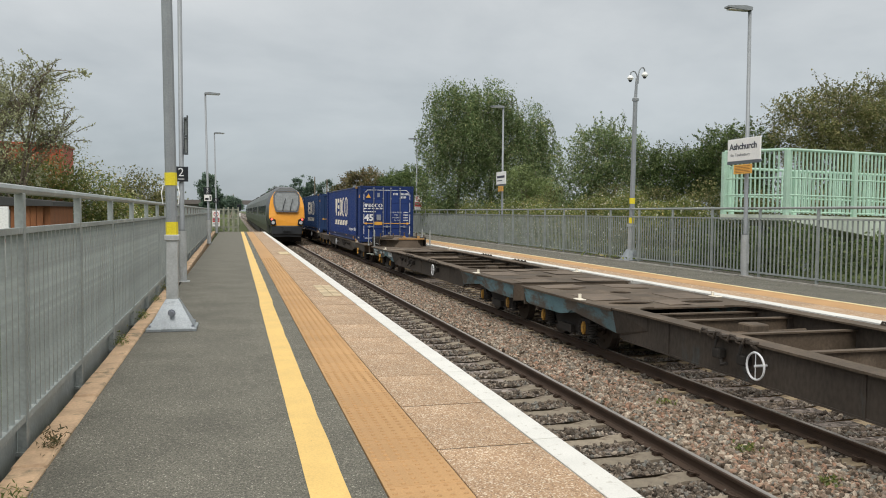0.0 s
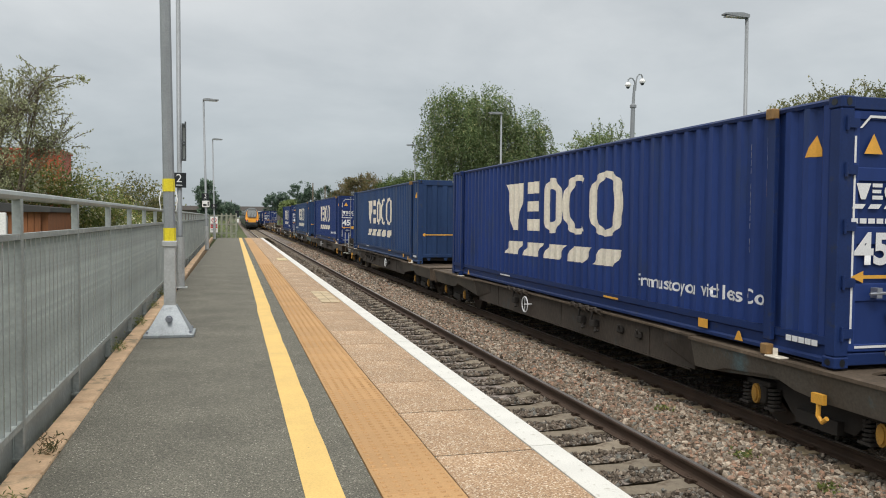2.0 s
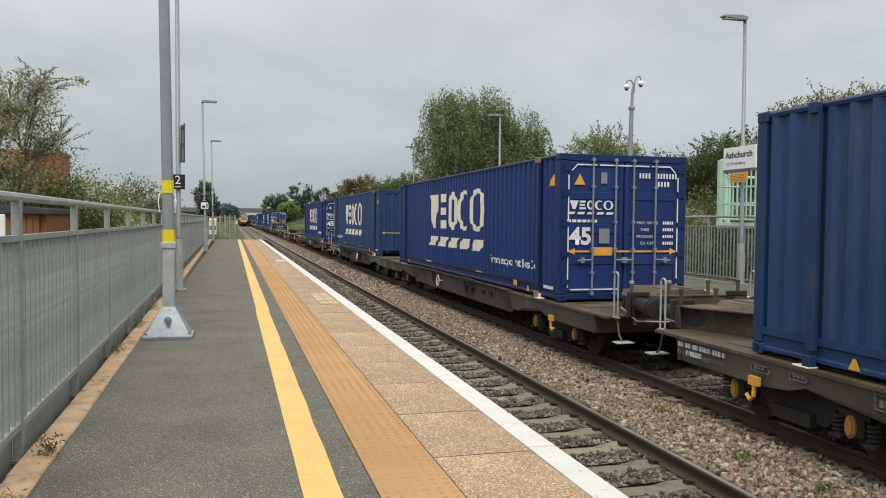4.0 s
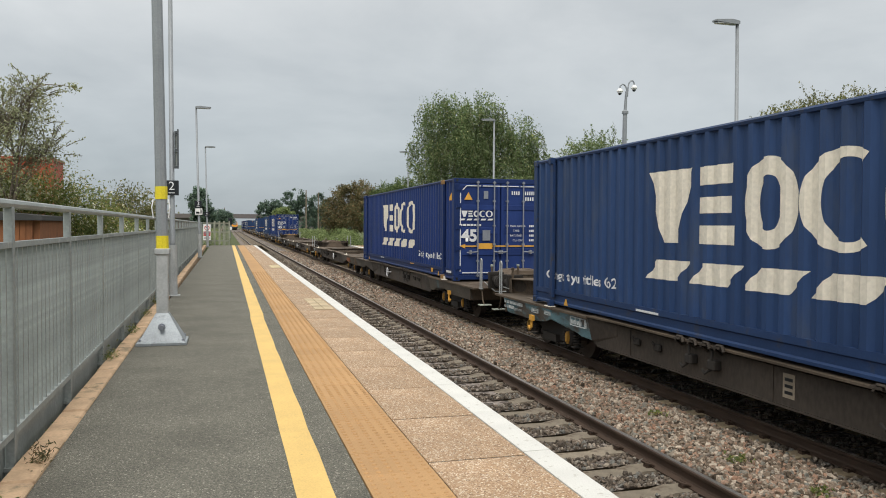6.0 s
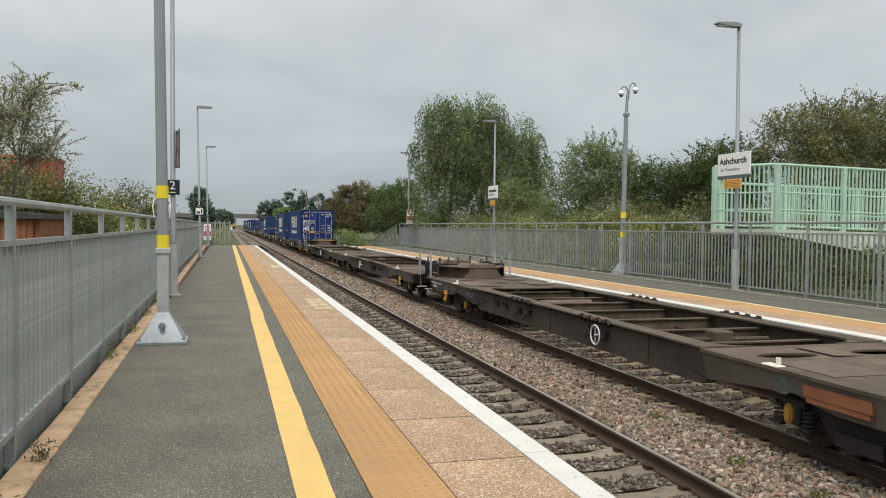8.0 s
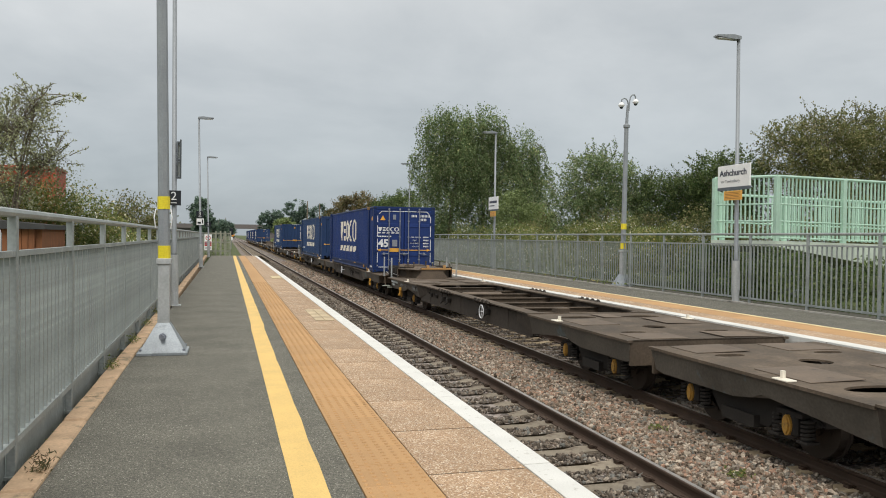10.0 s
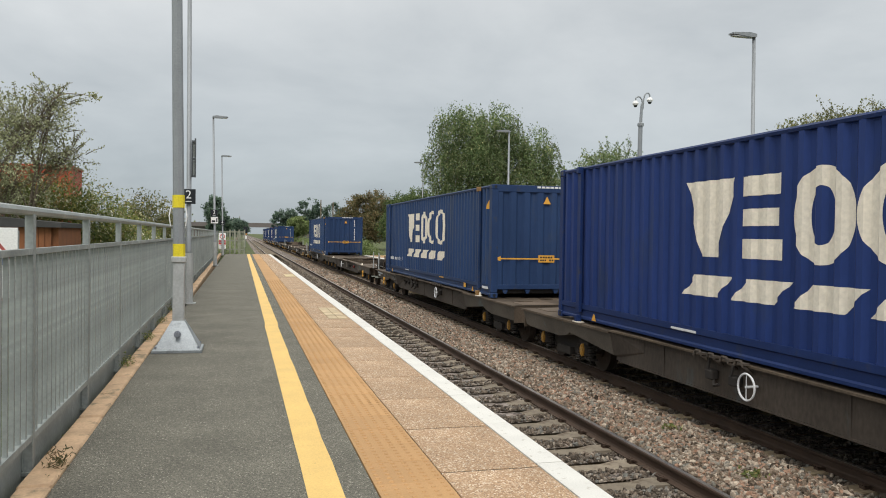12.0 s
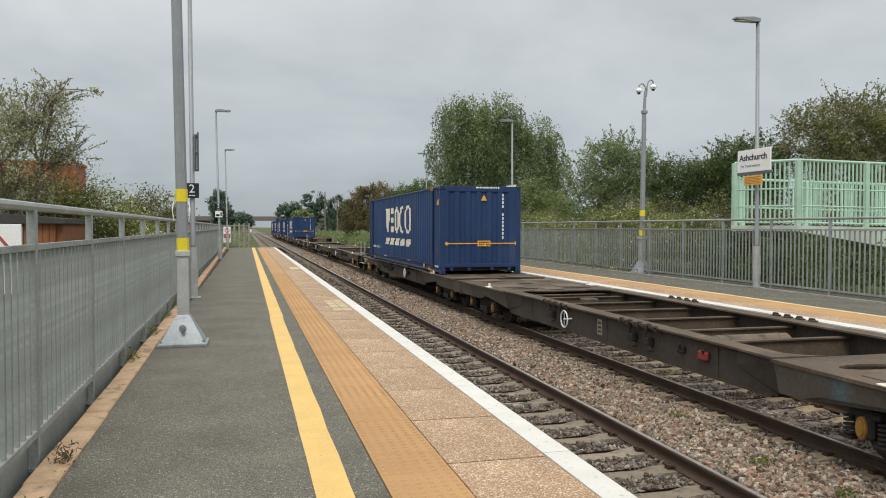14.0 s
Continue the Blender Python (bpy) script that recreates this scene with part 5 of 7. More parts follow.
        box(bm, min(sx * HALF, sx * (HALF + 0.05)), max(sx * HALF, sx * (HALF + 0.05)), yk - 0.08, yk + 0.08, 0.54, 0.64)
        part("tow_hook", bm, DECAL_ORANGE, w, "yellow towing hook")
        # handrail and step at the outer end
        bm = bmesh.new()
        x = sx * 1.22
        pts = [(x, 0.62, 0.845), (x, 0.62, 1.50)] + [(x, 0.62 + 0.06 - 0.06 * math.cos(a), 1.50 + 0.06 * math.sin(a)) for a in (0.5, 1.0, 1.57, 2.1, 2.6)] + [(x, 0.74, 1.50), (x, 0.74, 0.86)]
        tube(bm, pts, 0.014, 6)
        box(bm, min(sx * 1.19, sx * 1.25), max(sx * 1.19, sx * 1.25), 0.60, 0.80, 0.85, 0.868)
        part("handrail", bm, GALV, w, "pale grey hooped handrail")
        bm = bmesh.new()
        bevel_box(bm, min(sx * 1.04, sx * 1.33), max(sx * 1.04, sx * 1.33), 0.40, 0.58, 0.485, 0.508, 0.006)
        st = part("step", bm, STEP_GREY, w, "pale green-grey worn step")
        bm = bmesh.new()
        tube(bm, [(sx * 1.2, 0.50, 0.50), (sx * 1.2, 0.60, 0.60), (sx * 1.2, 0.66, 0.80), (sx * 1.2, 0.78, 0.85)], 0.018, 5)
        part("hanger", bm, WAGON, st)
        # buffer
        bm = bmesh.new()
        tube(bm, [(sx * 0.875, 0.62, 1.06), (sx * 0.875, 0.28, 1.06)], 0.105, 14)
        tube(bm, [(sx * 0.875, 0.28, 1.06), (sx * 0.875, 0.08, 1.06)], 0.075, 12)
        prism(bm, oval(sx * 0.875, 1.06, 0.24, 0.17, 18), 0.03, 0.08, "y")
        bevel_box(bm, sx * 0.875 - 0.19, sx * 0.875 + 0.19, 0.60, 0.64, 0.86, 1.25, 0.01)
        part("buffer", bm, BOGIE, w, "black steel buffer")
    # raised nose: tapering box, flared end plate, wide top flange
    bm = bmesh.new()
    rows = [[bm.verts.new((x * h, y, z)) for x, z in ((-1, 0.74), (-1, 1.17), (1, 1.17), (1, 0.74))] for y, h in ((0.62, 0.95), (0.95, 0.70), (1.25, 0.56), (1.84, 0.38))]
    for p, q in zip(rows, rows[1:]):
        for i in range(4):
            bm.faces.new((p[i], p[(i + 1) % 4], q[(i + 1) % 4], q[i]))
    bm.faces.new(rows[0][::-1])
    bm.faces.new(rows[-1])
    part("raised_nose", bm, WAGON, w, "brown raised end box tapering to the deck")
    bm = bmesh.new()
    flare = [(0.40 + 0.20 * (1 - math.sin(k * math.pi / 12)), 0.872 + 0.30 * (1 - math.cos(k * math.pi / 12))) for k in range(7)]
    prism(bm, [(x, z) for x, z in flare] + [(-x, z) for x, z in flare[::-1]], 1.84, 1.865, "y")
    part("nose_end_plate", bm, WAGON_PLATE, w, "worn brown end plate flaring at its foot")
    bm = bmesh.new()
    prism(bm, [(-1.0, 0.60), (1.0, 0.60), (0.98, 0.95), (0.46, 1.89), (-0.46, 1.89), (-0.98, 0.95)], 1.17, 1.186, "z")
    part("nose_flange", bm, WAGON, w)
    bm = bmesh.new()
    prism(bm, [(-0.46, 1.186), (0.46, 1.186), (0.38, 1.262), (-0.38, 1.262)], 0.78, 1.72, "y")
    for x in (-0.25, 0.2):
        bevel_box(bm, x - 0.05, x + 0.05, 0.85, 1.6, 1.262, 1.278, 0.006)
    part("nose_top", bm, WAGON_PLATE, w, "worn raised plate on the nose")
    for sx in (-1, 1):
        # no hole is cut: a flat dark oval paints the shade inside the opening
        bm = bmesh.new()
        vs = [bm.verts.new((sx * (0.954 - (y - 0.62) * 0.758), y, z)) for y, z in oval(0.80, 1.02, 0.13, 0.125, 16)]
        bm.faces.new(vs if sx > 0 else vs[::-1])
        part("nose_opening", bm, BEAM_GRIME_RECESS_SHADE, w, "flat dark oval painted as the shaded opening")
        bm = bmesh.new()
        prism(bm, [(0.60, 0.88), (0.78, 0.88), (0.74, 1.17), (0.60, 1.17)], sx * 0.99, sx * 1.01, "x")
        part("nose_bracket", bm, WAGON, w)
    for x in (-0.95, -0.3, 0.4, 0.95):
        bm = bmesh.new()
        box(bm, x - 0.02, x + 0.02, 0.67, 0.71, 1.186, 1.37)
        st = part("stanchion", bm, WAGON, w)
        bm = bmesh.new()
        bevel_box(bm, x - 0.028, x + 0.028, 0.66, 0.72, 1.37, 1.42, 0.006)
        part("stanchion_cap", bm, STEP_GREY if x < 0 else WAGON, st)
    bm = bmesh.new()
    tube(bm, [(0, 0.62, 1.02), (0, 0.2, 1.02), (0.0, 0.05, 0.96)], 0.045, 8)
    tube(bm, [(0.25, 0.62, 0.9), (0.3, 0.3, 0.68), (0.2, 0.05, 0.62), (0.1, 0.0, 0.66)], 0.025, 6)
    tube(bm, [(-0.25, 0.62, 0.9), (-0.3, 0.3, 0.66), (-0.2, 0.05, 0.60), (-0.1, 0.0, 0.64)], 0.025, 6)
    part("coupling", bm, BOGIE, w)
    bm = bmesh.new()
    tube(bm, [(-1.15, 0.66, 1.02), (-0.9, 0.60, 0.8), (-0.3, 0.58, 0.78), (0.6, 0.58, 0.82), (1.15, 0.66, 1.0)], 0.014, 5)
    part("uncoupling_bar", bm, GALV, w)
    bm = bmesh.new()
    box(bm, -0.30, 0.30, 18.2, 18.53, 0.60, 0.78)
    part("joint", bm, BOGIE, w)
    bogie(w, 3.15)
    bogie(w, 16.6)
    ws = wheelset_mesh()
    for y in (2.25, 4.05, 15.7, 17.5):
        o = part("wheelset", ws, None, w)
        o.location = (0, y, 0.368)
    return w


def data_plate(w, sx):
    """Tan brake data plate on the middle beam."""
    xw = HALF - 0.11
    bm = bmesh.new()
    box(bm, min(sx * xw, sx * (xw + 0.006)), max(sx * xw, sx * (xw + 0.006)), 9.62, 9.80, 0.52, 0.78)
    tag = part("brake_plate", bm, pbr_once("tan_data_plate", (0.30, 0.25, 0.19)), w, "tan brake data plate")
    for z in (0.56, 0.63, 0.70):
        bm = bmesh.new()
        box(bm, min(sx * (xw + 0.006), sx * (xw + 0.008)), max(sx * (xw + 0.006), sx * (xw + 0.008)), 9.65, 9.77, z, z + 0.035)
        part("plate_bar", bm, SIGN_BLACK, tag)
    if sx < 0:
        bm = bmesh.new()
        bevel_box(bm, sx * xw - 0.075, sx * xw - 0.01, 6.50, 6.70, 0.61, 0.73, 0.02)
        part("handle_box", bm, HOOK_RED, w, "small faded red handle box")


def beam(w):
    bm = bmesh.new()
    bevel_box(bm, -0.68, 0.40, 1.80, 1.90, 1.187, 1.245, 0.01)
    for x in (-0.48, 0.12):
        prism(bm, [(1.80, 1.245), (1.90, 1.245), (1.86, 1.35), (1.78, 1.35)], x, x + 0.09, "x")
    part("beam", bm, WAGON_ORANGE, w, "orange-brown timber beam")


ONCE = {}


def pbr_once(name, base):
    if name not in ONCE:
        ONCE[name] = pbr(name, base, 0.7, var=0.25, scale=5, bump=0.05)
    return ONCE[name]


# ================= the freight train =================
TWIN = 37.06
START = -3.55            # first coupler of the leading pair at t = 0
LOADS = {1: "AB", 2: "AB", 3: "A-", 5: "AB", 6: "-B", 8: "-B", 9: "AB", 10: "AB"}
MOVERS = []              # (thing, y at t = 0, turned)
WHEELS = []


def run(t):
    """How far the freight train has come at t seconds."""
    return 14.913 * t + 0.0408 * t * t - float(np.interp(t, (0, 0.5, 1.5, 2.5, 5.5, 8, 11, 12.5, 13.5, 14), (0.24, 0.15, 0.12, 0, -0.05, -0.1, -0.2, -0.03, 0.13, 0.22)))


def freight():
    proto = wagon()
    boxes = {"A": container(True), "B": container(False)}
    tags = {"A": "blue corrugated 45-foot container with doors and white marks", "B": "blue corrugated 45-foot container with plain end and orange arrow"}
    slogans = {(1, "A"): "From us to you with less Co2", (3, "A"): "Getting it to you with less Co2", (2, "A"): "From us to you with less Co2", 
               (2, "B"): "Getting it to you with less Co2"}
    used = {"A": False, "B": False, "w": False}
    for k in range(0, 11):
        y0 = START + TWIN * k - (0.12 if k == 0 else 0)
        for half in (0, 1):
            if used["w"]:
                o = copy_thing(proto, pose(0, 0, 0))
            else:
                o, used["w"] = proto, True
            loaded = LOADS.get(k, "--")[half] != "-"
            tagged(o, "brown low container wagon carrying a blue container" if loaded else "empty brown low container wagon with open skeletal frame")
            if half == 1 and k not in (0, 2):
                # only two wagons show the teal paint and clear stencils
                for q in o.children:
                    if q.name.startswith("side_sill"):
                        q.material_slots[0].link = "OBJECT"
                        q.material_slots[0].material = WAGON_BLUE
                    if q.name.startswith(("ruled_box", "box_marking", "type_letters")):
                        q.material_slots[0].link = "OBJECT"
                        q.material_slots[0].material = STENCIL_WORN
            if (k, half) in ((0, 1), (4, 1)):
                beam(o)
            if (k, half) in ((2, 1), (6, 0)):
                data_plate(o, 1 if half else -1)
            if (k, half) == (3, 1):
                bm = bmesh.new()
                bevel_box(bm, HALF - 0.03, HALF + 0.004, 16.1, 16.97, 0.66, 0.775, 0.001)
                bevel_box(bm, HALF - 0.06, HALF - 0.006, 16.13, 16.94, 0.60, 0.655, 0.001)
                part("rust_patch", bm, pbr_once("orange_rust", (0.26, 0.10, 0.045)), o, "orange rust patch")
            MOVERS.append((o, y0 + (0 if half == 0 else 2 * WL), half == 1, RAIL))
            if k <= 6:
                WHEELS.extend([(c, half) for c in o.children if c.name.startswith("wheelset")])
            kind = LOADS.get(k, "--")[half]
            if kind == "-":
                continue
            if used[kind]:
                b = copy_thing(boxes[kind], pose(0, 0, 0))
            else:
                b, used[kind] = boxes[kind], True
            tagged(b, tags[kind])
            MOVERS.append((b, y0 + (2.76 if half == 0 else WL + 2.054), False, RAIL + 0.889))
            loads.append((b, k, kind))
    for q in proto.children:
        if q.name.startswith("side_sill"):
            q.material_slots[0].link = "OBJECT"
            q.material_slots[0].material = SILL_PAINT
    for b, k, kind in loads:
        if (k, kind) in slogans:
            if kind == "A":
                side_words(b, slogans[(k, kind)], 3.9, 1.02, 0.58, 0.24)
            else:
                side_words(b, slogans[(k, kind)], 13.2, 10.6, 0.55, 0.22)
        elif kind == "B" and k > 4:
            side_bars(b, 13.2, 10.5, 0.52, 0.10, 30)


loads = []


def motions():
    for ob, y, turned, z in MOVERS:
        walk(ob, [(0.5 * i, pose(FAR_TRACK, y - run(0.5 * i), z, 0, 0, 180 if turned else 0)) for i in range(29)])
    for ob, y in EXPRESS:
        walk(ob, [(0.5 * i, pose(NEAR_TRACK, y + 50.0 * 0.5 * i, RAIL)) for i in range(29)])
    for ob, half in WHEELS:
        p = ob.location.copy()
        rows = []
        for f in range(0, 421):
            a = math.degrees(run(f / 30) / 0.365) * (1 if half == 0 else -1)
            rows.append((f / 30, Matrix.Translation(p) @ Matrix.Rotation(radians(a % 360.0), 4, "X")))
        walk(ob, rows)


EXPRESS = []


# ================= plants =================
def leaf_material(name, colours, rough=0.6):
    m, nt, b = material(name)
    N, L = nt.nodes.new, nt.links.new
    ge, cr = N("ShaderNodeNewGeometry"), N("ShaderNodeValToRGB")
    for i, (p, c) in enumerate(colours):
        e = cr.color_ramp.elements[i] if i < 2 else cr.color_ramp.elements.new(p)
        e.position, e.color = p, (*c, 1)
    L(ge.outputs["Random Per Island"], cr.inputs[0])
    tc, n, r = N("ShaderNodeTexCoord"), N("ShaderNodeTexNoise"), N("ShaderNodeMapRange")
    n.inputs["Scale"].default_value, n.inputs["Detail"].default_value = 0.9, 3
    L(tc.outputs["Object"], n.inputs["Vector"])
    r.inputs["From Min"].default_value, r.inputs["From Max"].default_value = 0.3, 0.7
    r.inputs["To Min"].default_value, r.inputs["To Max"].default_value = 0.65, 1.35
    L(n.outputs["Fac"], r.inputs["Value"])
    sc = N("ShaderNodeVectorMath"); sc.operation = "SCALE"
    L(cr.outputs[0], sc.inputs[0]); L(r.outputs[0], sc.inputs["Scale"])
    L(sc.outputs[0], b.inputs["Base Color"])
    b.inputs["Roughness"].default_value = rough
    tr = N("ShaderNodeBsdfTranslucent")
    L(sc.outputs[0], tr.inputs["Color"])
    mx = N("ShaderNodeMixShader"); mx.inputs[0].default_value = 0.4
    L(b.outputs[0], mx.inputs[1]); L(tr.outputs[0], mx.inputs[2])
    L(mx.outputs[0], nt.nodes["Material Output"].inputs["Surface"])
    return m


LEAF_BIRCH = leaf_material("birch_leaves", ((0, (0.101, 0.151, 0.060)), (0.5, (0.177, 0.249, 0.100)), (0.85, (0.272, 0.333, 0.153)), (0.97, (0.414, 0.424, 0.200))))
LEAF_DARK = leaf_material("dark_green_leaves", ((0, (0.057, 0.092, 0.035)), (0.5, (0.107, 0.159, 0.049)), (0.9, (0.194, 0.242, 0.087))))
LEAF_OLIVE = leaf_material("olive_brown_leaves", ((0, (0.108, 0.125, 0.044)), (0.5, (0.184, 0.202, 0.072)), (0.8, (0.252, 0.240, 0.099)), (0.95, (0.379, 0.328, 0.161))))
LEAF_BRAMBLE = leaf_material("bramble_leaves", ((0, (0.088, 0.121, 0.035)), (0.45, (0.177, 0.225, 0.062)), (0.75, (0.295, 0.304, 0.097)), (0.92, (0.431, 0.353, 0.135)), (0.985, (0.850, 0.850, 0.732))))
LEAF_RUST = leaf_material("russet_green_leaves", ((0, (0.105, 0.108, 0.046)), (0.45, (0.165, 0.155, 0.068)), (0.75, (0.235, 0.190, 0.088)), (0.93, (0.300, 0.200, 0.100))))
# grey-green raised well above leaf tone: a bright lens veil put into the colour
LEAF_SHRUB_VEILED = leaf_material("veiled_grey_green_shrub_leaves", ((0, (0.213, 0.232, 0.120)), (0.5, (0.338, 0.354, 0.204)), (0.85, (0.475, 0.488, 0.312))))
# far foliage: aerial haze is painted in, so the greens are lighter and bluer
LEAF_FAR_HAZE = leaf_material("hazed_distant_leaves", ((0, (0.088, 0.135, 0.109)), (0.5, (0.131, 0.193, 0.141)), (0.9, (0.193, 0.270, 0.191))))
LEAF_PALE = leaf_material("pale_green_leaves", ((0, (0.149, 0.201, 0.079)), (0.6, (0.228, 0.289, 0.105)), (0.9, (0.315, 0.367, 0.158))))


def leaves(name, centres, size, seed, flat_up=0.3, aspect=0.55):
    """Small bent leaf blades of two triangles at the given places."""
    rng = np.random.default_rng(seed)
    n = len(centres)
    a = rng.normal(size=(n, 3)); a[:, 2] -= 0.25; a /= np.linalg.norm(a, axis=1, keepdims=True)
    b = rng.normal(size=(n, 3)); b[:, 2] *= flat_up
    b -= a * (a * b).sum(1, keepdims=True); b /= np.linalg.norm(b, axis=1, keepdims=True) + 1e-9
    s = size * rng.uniform(0.55, 1.4, (n, 1))
    c = np.cross(a, b)
    v = np.stack([centres - a * s * 0.5, centres + b * s * aspect * 0.5 + c * s * 0.10, centres + a * s * 0.5, centres - b * s * aspect * 0.5 + c * s * 0.10], 1).reshape(-1, 3)
    f = np.arange(n * 4).reshape(-1, 4)
    me = bpy.data.meshes.new(name)
    fill_mesh(me, v, f)
    return me


def limbs(bm, rng, base, lobes, r0, twigs=5, trunks=1):
    """Tapered trunk, limbs to each lobe and twigs inside it. Returns twig paths."""
    paths = []
    top = max(l[2] + l[5] * 0.5 for l in lobes)
    for k in range(trunks):
        off = Vector((rng.uniform(-0.5, 0.5), rng.uniform(-0.4, 0.4), 0)) * (0 if trunks == 1 else 1)
        main = max(lobes, key=lambda l: l[2]) if k == 0 else lobes[int(rng.integers(len(lobes)))]
        p0 = Vector(base) + off
        p3 = Vector(main[:3])
        pts = [p0.lerp(p3, t) + Vector((rng.uniform(-0.12, 0.12), rng.uniform(-0.12, 0.12), 0)) * (0.5 + p3.z * 0.08) * (1 if 0 < t < 1 else 0) for t in (0, 0.25, 0.5, 0.75, 1)]
        tube(bm, pts, r0, 7, radii=[r0 * q for q in (1.25, 0.9, 0.66, 0.42, 0.16)], caps=False)
        for l in lobes:
            s = pts[1].lerp(pts[3], rng.random())
            e = Vector(l[:3])
            m = s.lerp(e, 0.5) + Vector((0, 0, 0.15 * (e - s).length))
            tube(bm, [s, m, e], r0, 5, radii=[r0 * 0.4, r0 * 0.26, r0 * 0.1], caps=False)
            for j in range(twigs):
                d = Vector(rng.normal(size=3)); d.z = abs(d.z) * 0.6 if rng.random() < 0.7 else d.z
                d.normalize()
                tip = e + Vector((d.x * l[3], d.y * l[4], d.z * l[5])) * rng.uniform(0.7, 1.12)
                a = m.lerp(e, rng.random())
                mid = a.lerp(tip, 0.5) + Vector((0, 0, 0.12))
                tube(bm, [a, mid, tip], 0.02, 4, radii=[r0 * 0.14, r0 * 0.08, r0 * 0.035], caps=False)
                paths.append((a, mid, tip))
    return paths


def plant(name, label, category, lobes, base, leaf, n, size, seed, trunk_r=0.12, droop=0.0, twigs=6, trunks=1, clump=0.26, shell=0.45, bark=None, sprays=0, reach=0.7, fall=0.0):
    """Trunk with limbs, and a crown of leaf blades gathered in clumps round the twigs of each lobe (x, y, z, rx, ry, rz)."""
    rng = np.random.default_rng(seed)
    t = thing(name, label, category)
    bm = bmesh.new()
    limbs(bm, rng, base, lobes, trunk_r, twigs, trunks)
    # thin shoots that stand out of the crown or hang from it, with leaves along them
    along = []
    for k in range(sprays):
        l = lobes[k % len(lobes)]
        d = Vector(rng.normal(size=3)); d.z = abs(d.z) * 0.9 if fall < 0.5 else min(d.z * 0.6, 0.5)
        d.normalize()
        p = Vector(l[:3]) + Vector((d.x * l[3], d.y * l[4], d.z * l[5])) * rng.uniform(0.65, 0.98)
        go = (d + Vector((0, 0, 0.25 if fall < 0.5 else 0.0))).normalized()
        path, step = [p], reach * rng.uniform(0.6, 1.3) / 6
        for q in range(6):
            go = (go + Vector((rng.normal() * 0.13, rng.normal() * 0.13, rng.normal() * 0.08 - fall))).normalized()
            path.append(path[-1] + go * step)
        tube(bm, path, 0.01, 3, radii=[0.011, 0.010, 0.009, 0.008, 0.006, 0.005, 0.003], caps=False)
        m = max(8, int(reach * 26 * (0.12 / size)))
        for u in rng.uniform(0.5, 6.0, m):
            i = min(int(u), 5)
            along.append(path[i].lerp(path[i + 1], u - i) + Vector(rng.normal(size=3)) * size * 0.35)
    part("trunk", bm, bark or BARK, t, "thin brown stems and limbs")
    vol = np.array([l[3] * l[4] * l[5] for l in lobes]) ** 0.75
    cnt = (n * vol / vol.sum()).astype(int)
    out = []
    for l, c in zip(lobes, cnt):
        k = max(int(c / 48), 6)
        d = rng.normal(size=(k, 3)); d /= np.linalg.norm(d, axis=1, keepdims=True)
        rad = (shell + (1.06 - shell) * rng.random((k, 1)) ** 0.6)
        cl = np.array(l[:3]) + d * rad * np.array(l[3:6])
        which = rng.integers(0, k, c)
        spread = clump * rng.uniform(0.45, 1.5, (k, 1))[which]
        p = cl[which] + np.clip(rng.normal(size=(c, 3)), -1.7, 1.7) * spread * np.array([1, 1, 0.7])
        if droop:
            fall = rng.random(c) ** 1.4 * droop * rng.uniform(0.3, 1.3, k)[which]
            tight = np.clip(1 - fall / (droop * 1.6), 0.25, 1)[:, None]
            p[:, :2] = cl[which][:, :2] + (p[:, :2] - cl[which][:, :2]) * tight
            p[:, 2] -= fall
        out.append(p)
    pts = np.concatenate(out + ([np.array([q[:] for q in along])] if along else []))
    pts = pts[pts[:, 2] > base[2] - 0.1]
    me = leaves("crown", pts, size, seed + 1)
    me.materials.append(leaf)
    part("crown", me, None, t)
    return t


def hedge(name, label, path, width, height, leaf, n, size, seed):
    """A tangled bank of leaves along a path of (x, y, ground z)."""
    rng = np.random.default_rng(seed)
    P = np.array(path, float)
    u = rng.random(n) * (len(P) - 1)
    i = np.minimum(u.astype(int), len(P) - 2)
    q = P[i] + (P[i + 1] - P[i]) * (u - i)[:, None]
    lump = np.array([noise.noise((a * 0.9, b * 0.9, seed)) + 0.6 * noise.noise((a * 2.7, b * 2.7, seed + 5)) for a, b in q[:, :2]])
    h = height * (0.80 + 0.35 * lump)
    across = rng.normal(size=n) * width * 0.5
    up = h * np.clip(1 - (across / (width * 1.15)) ** 2, 0.05, 1) * rng.random(n) ** 0.42
    p = q + np.stack([across, rng.normal(size=n) * 0.15, up], -1)
    me = leaves(name, p, size, seed + 1)
    me.materials.append(leaf)
    return tagged(new(name, me), label, "hedge", kind="stuff")


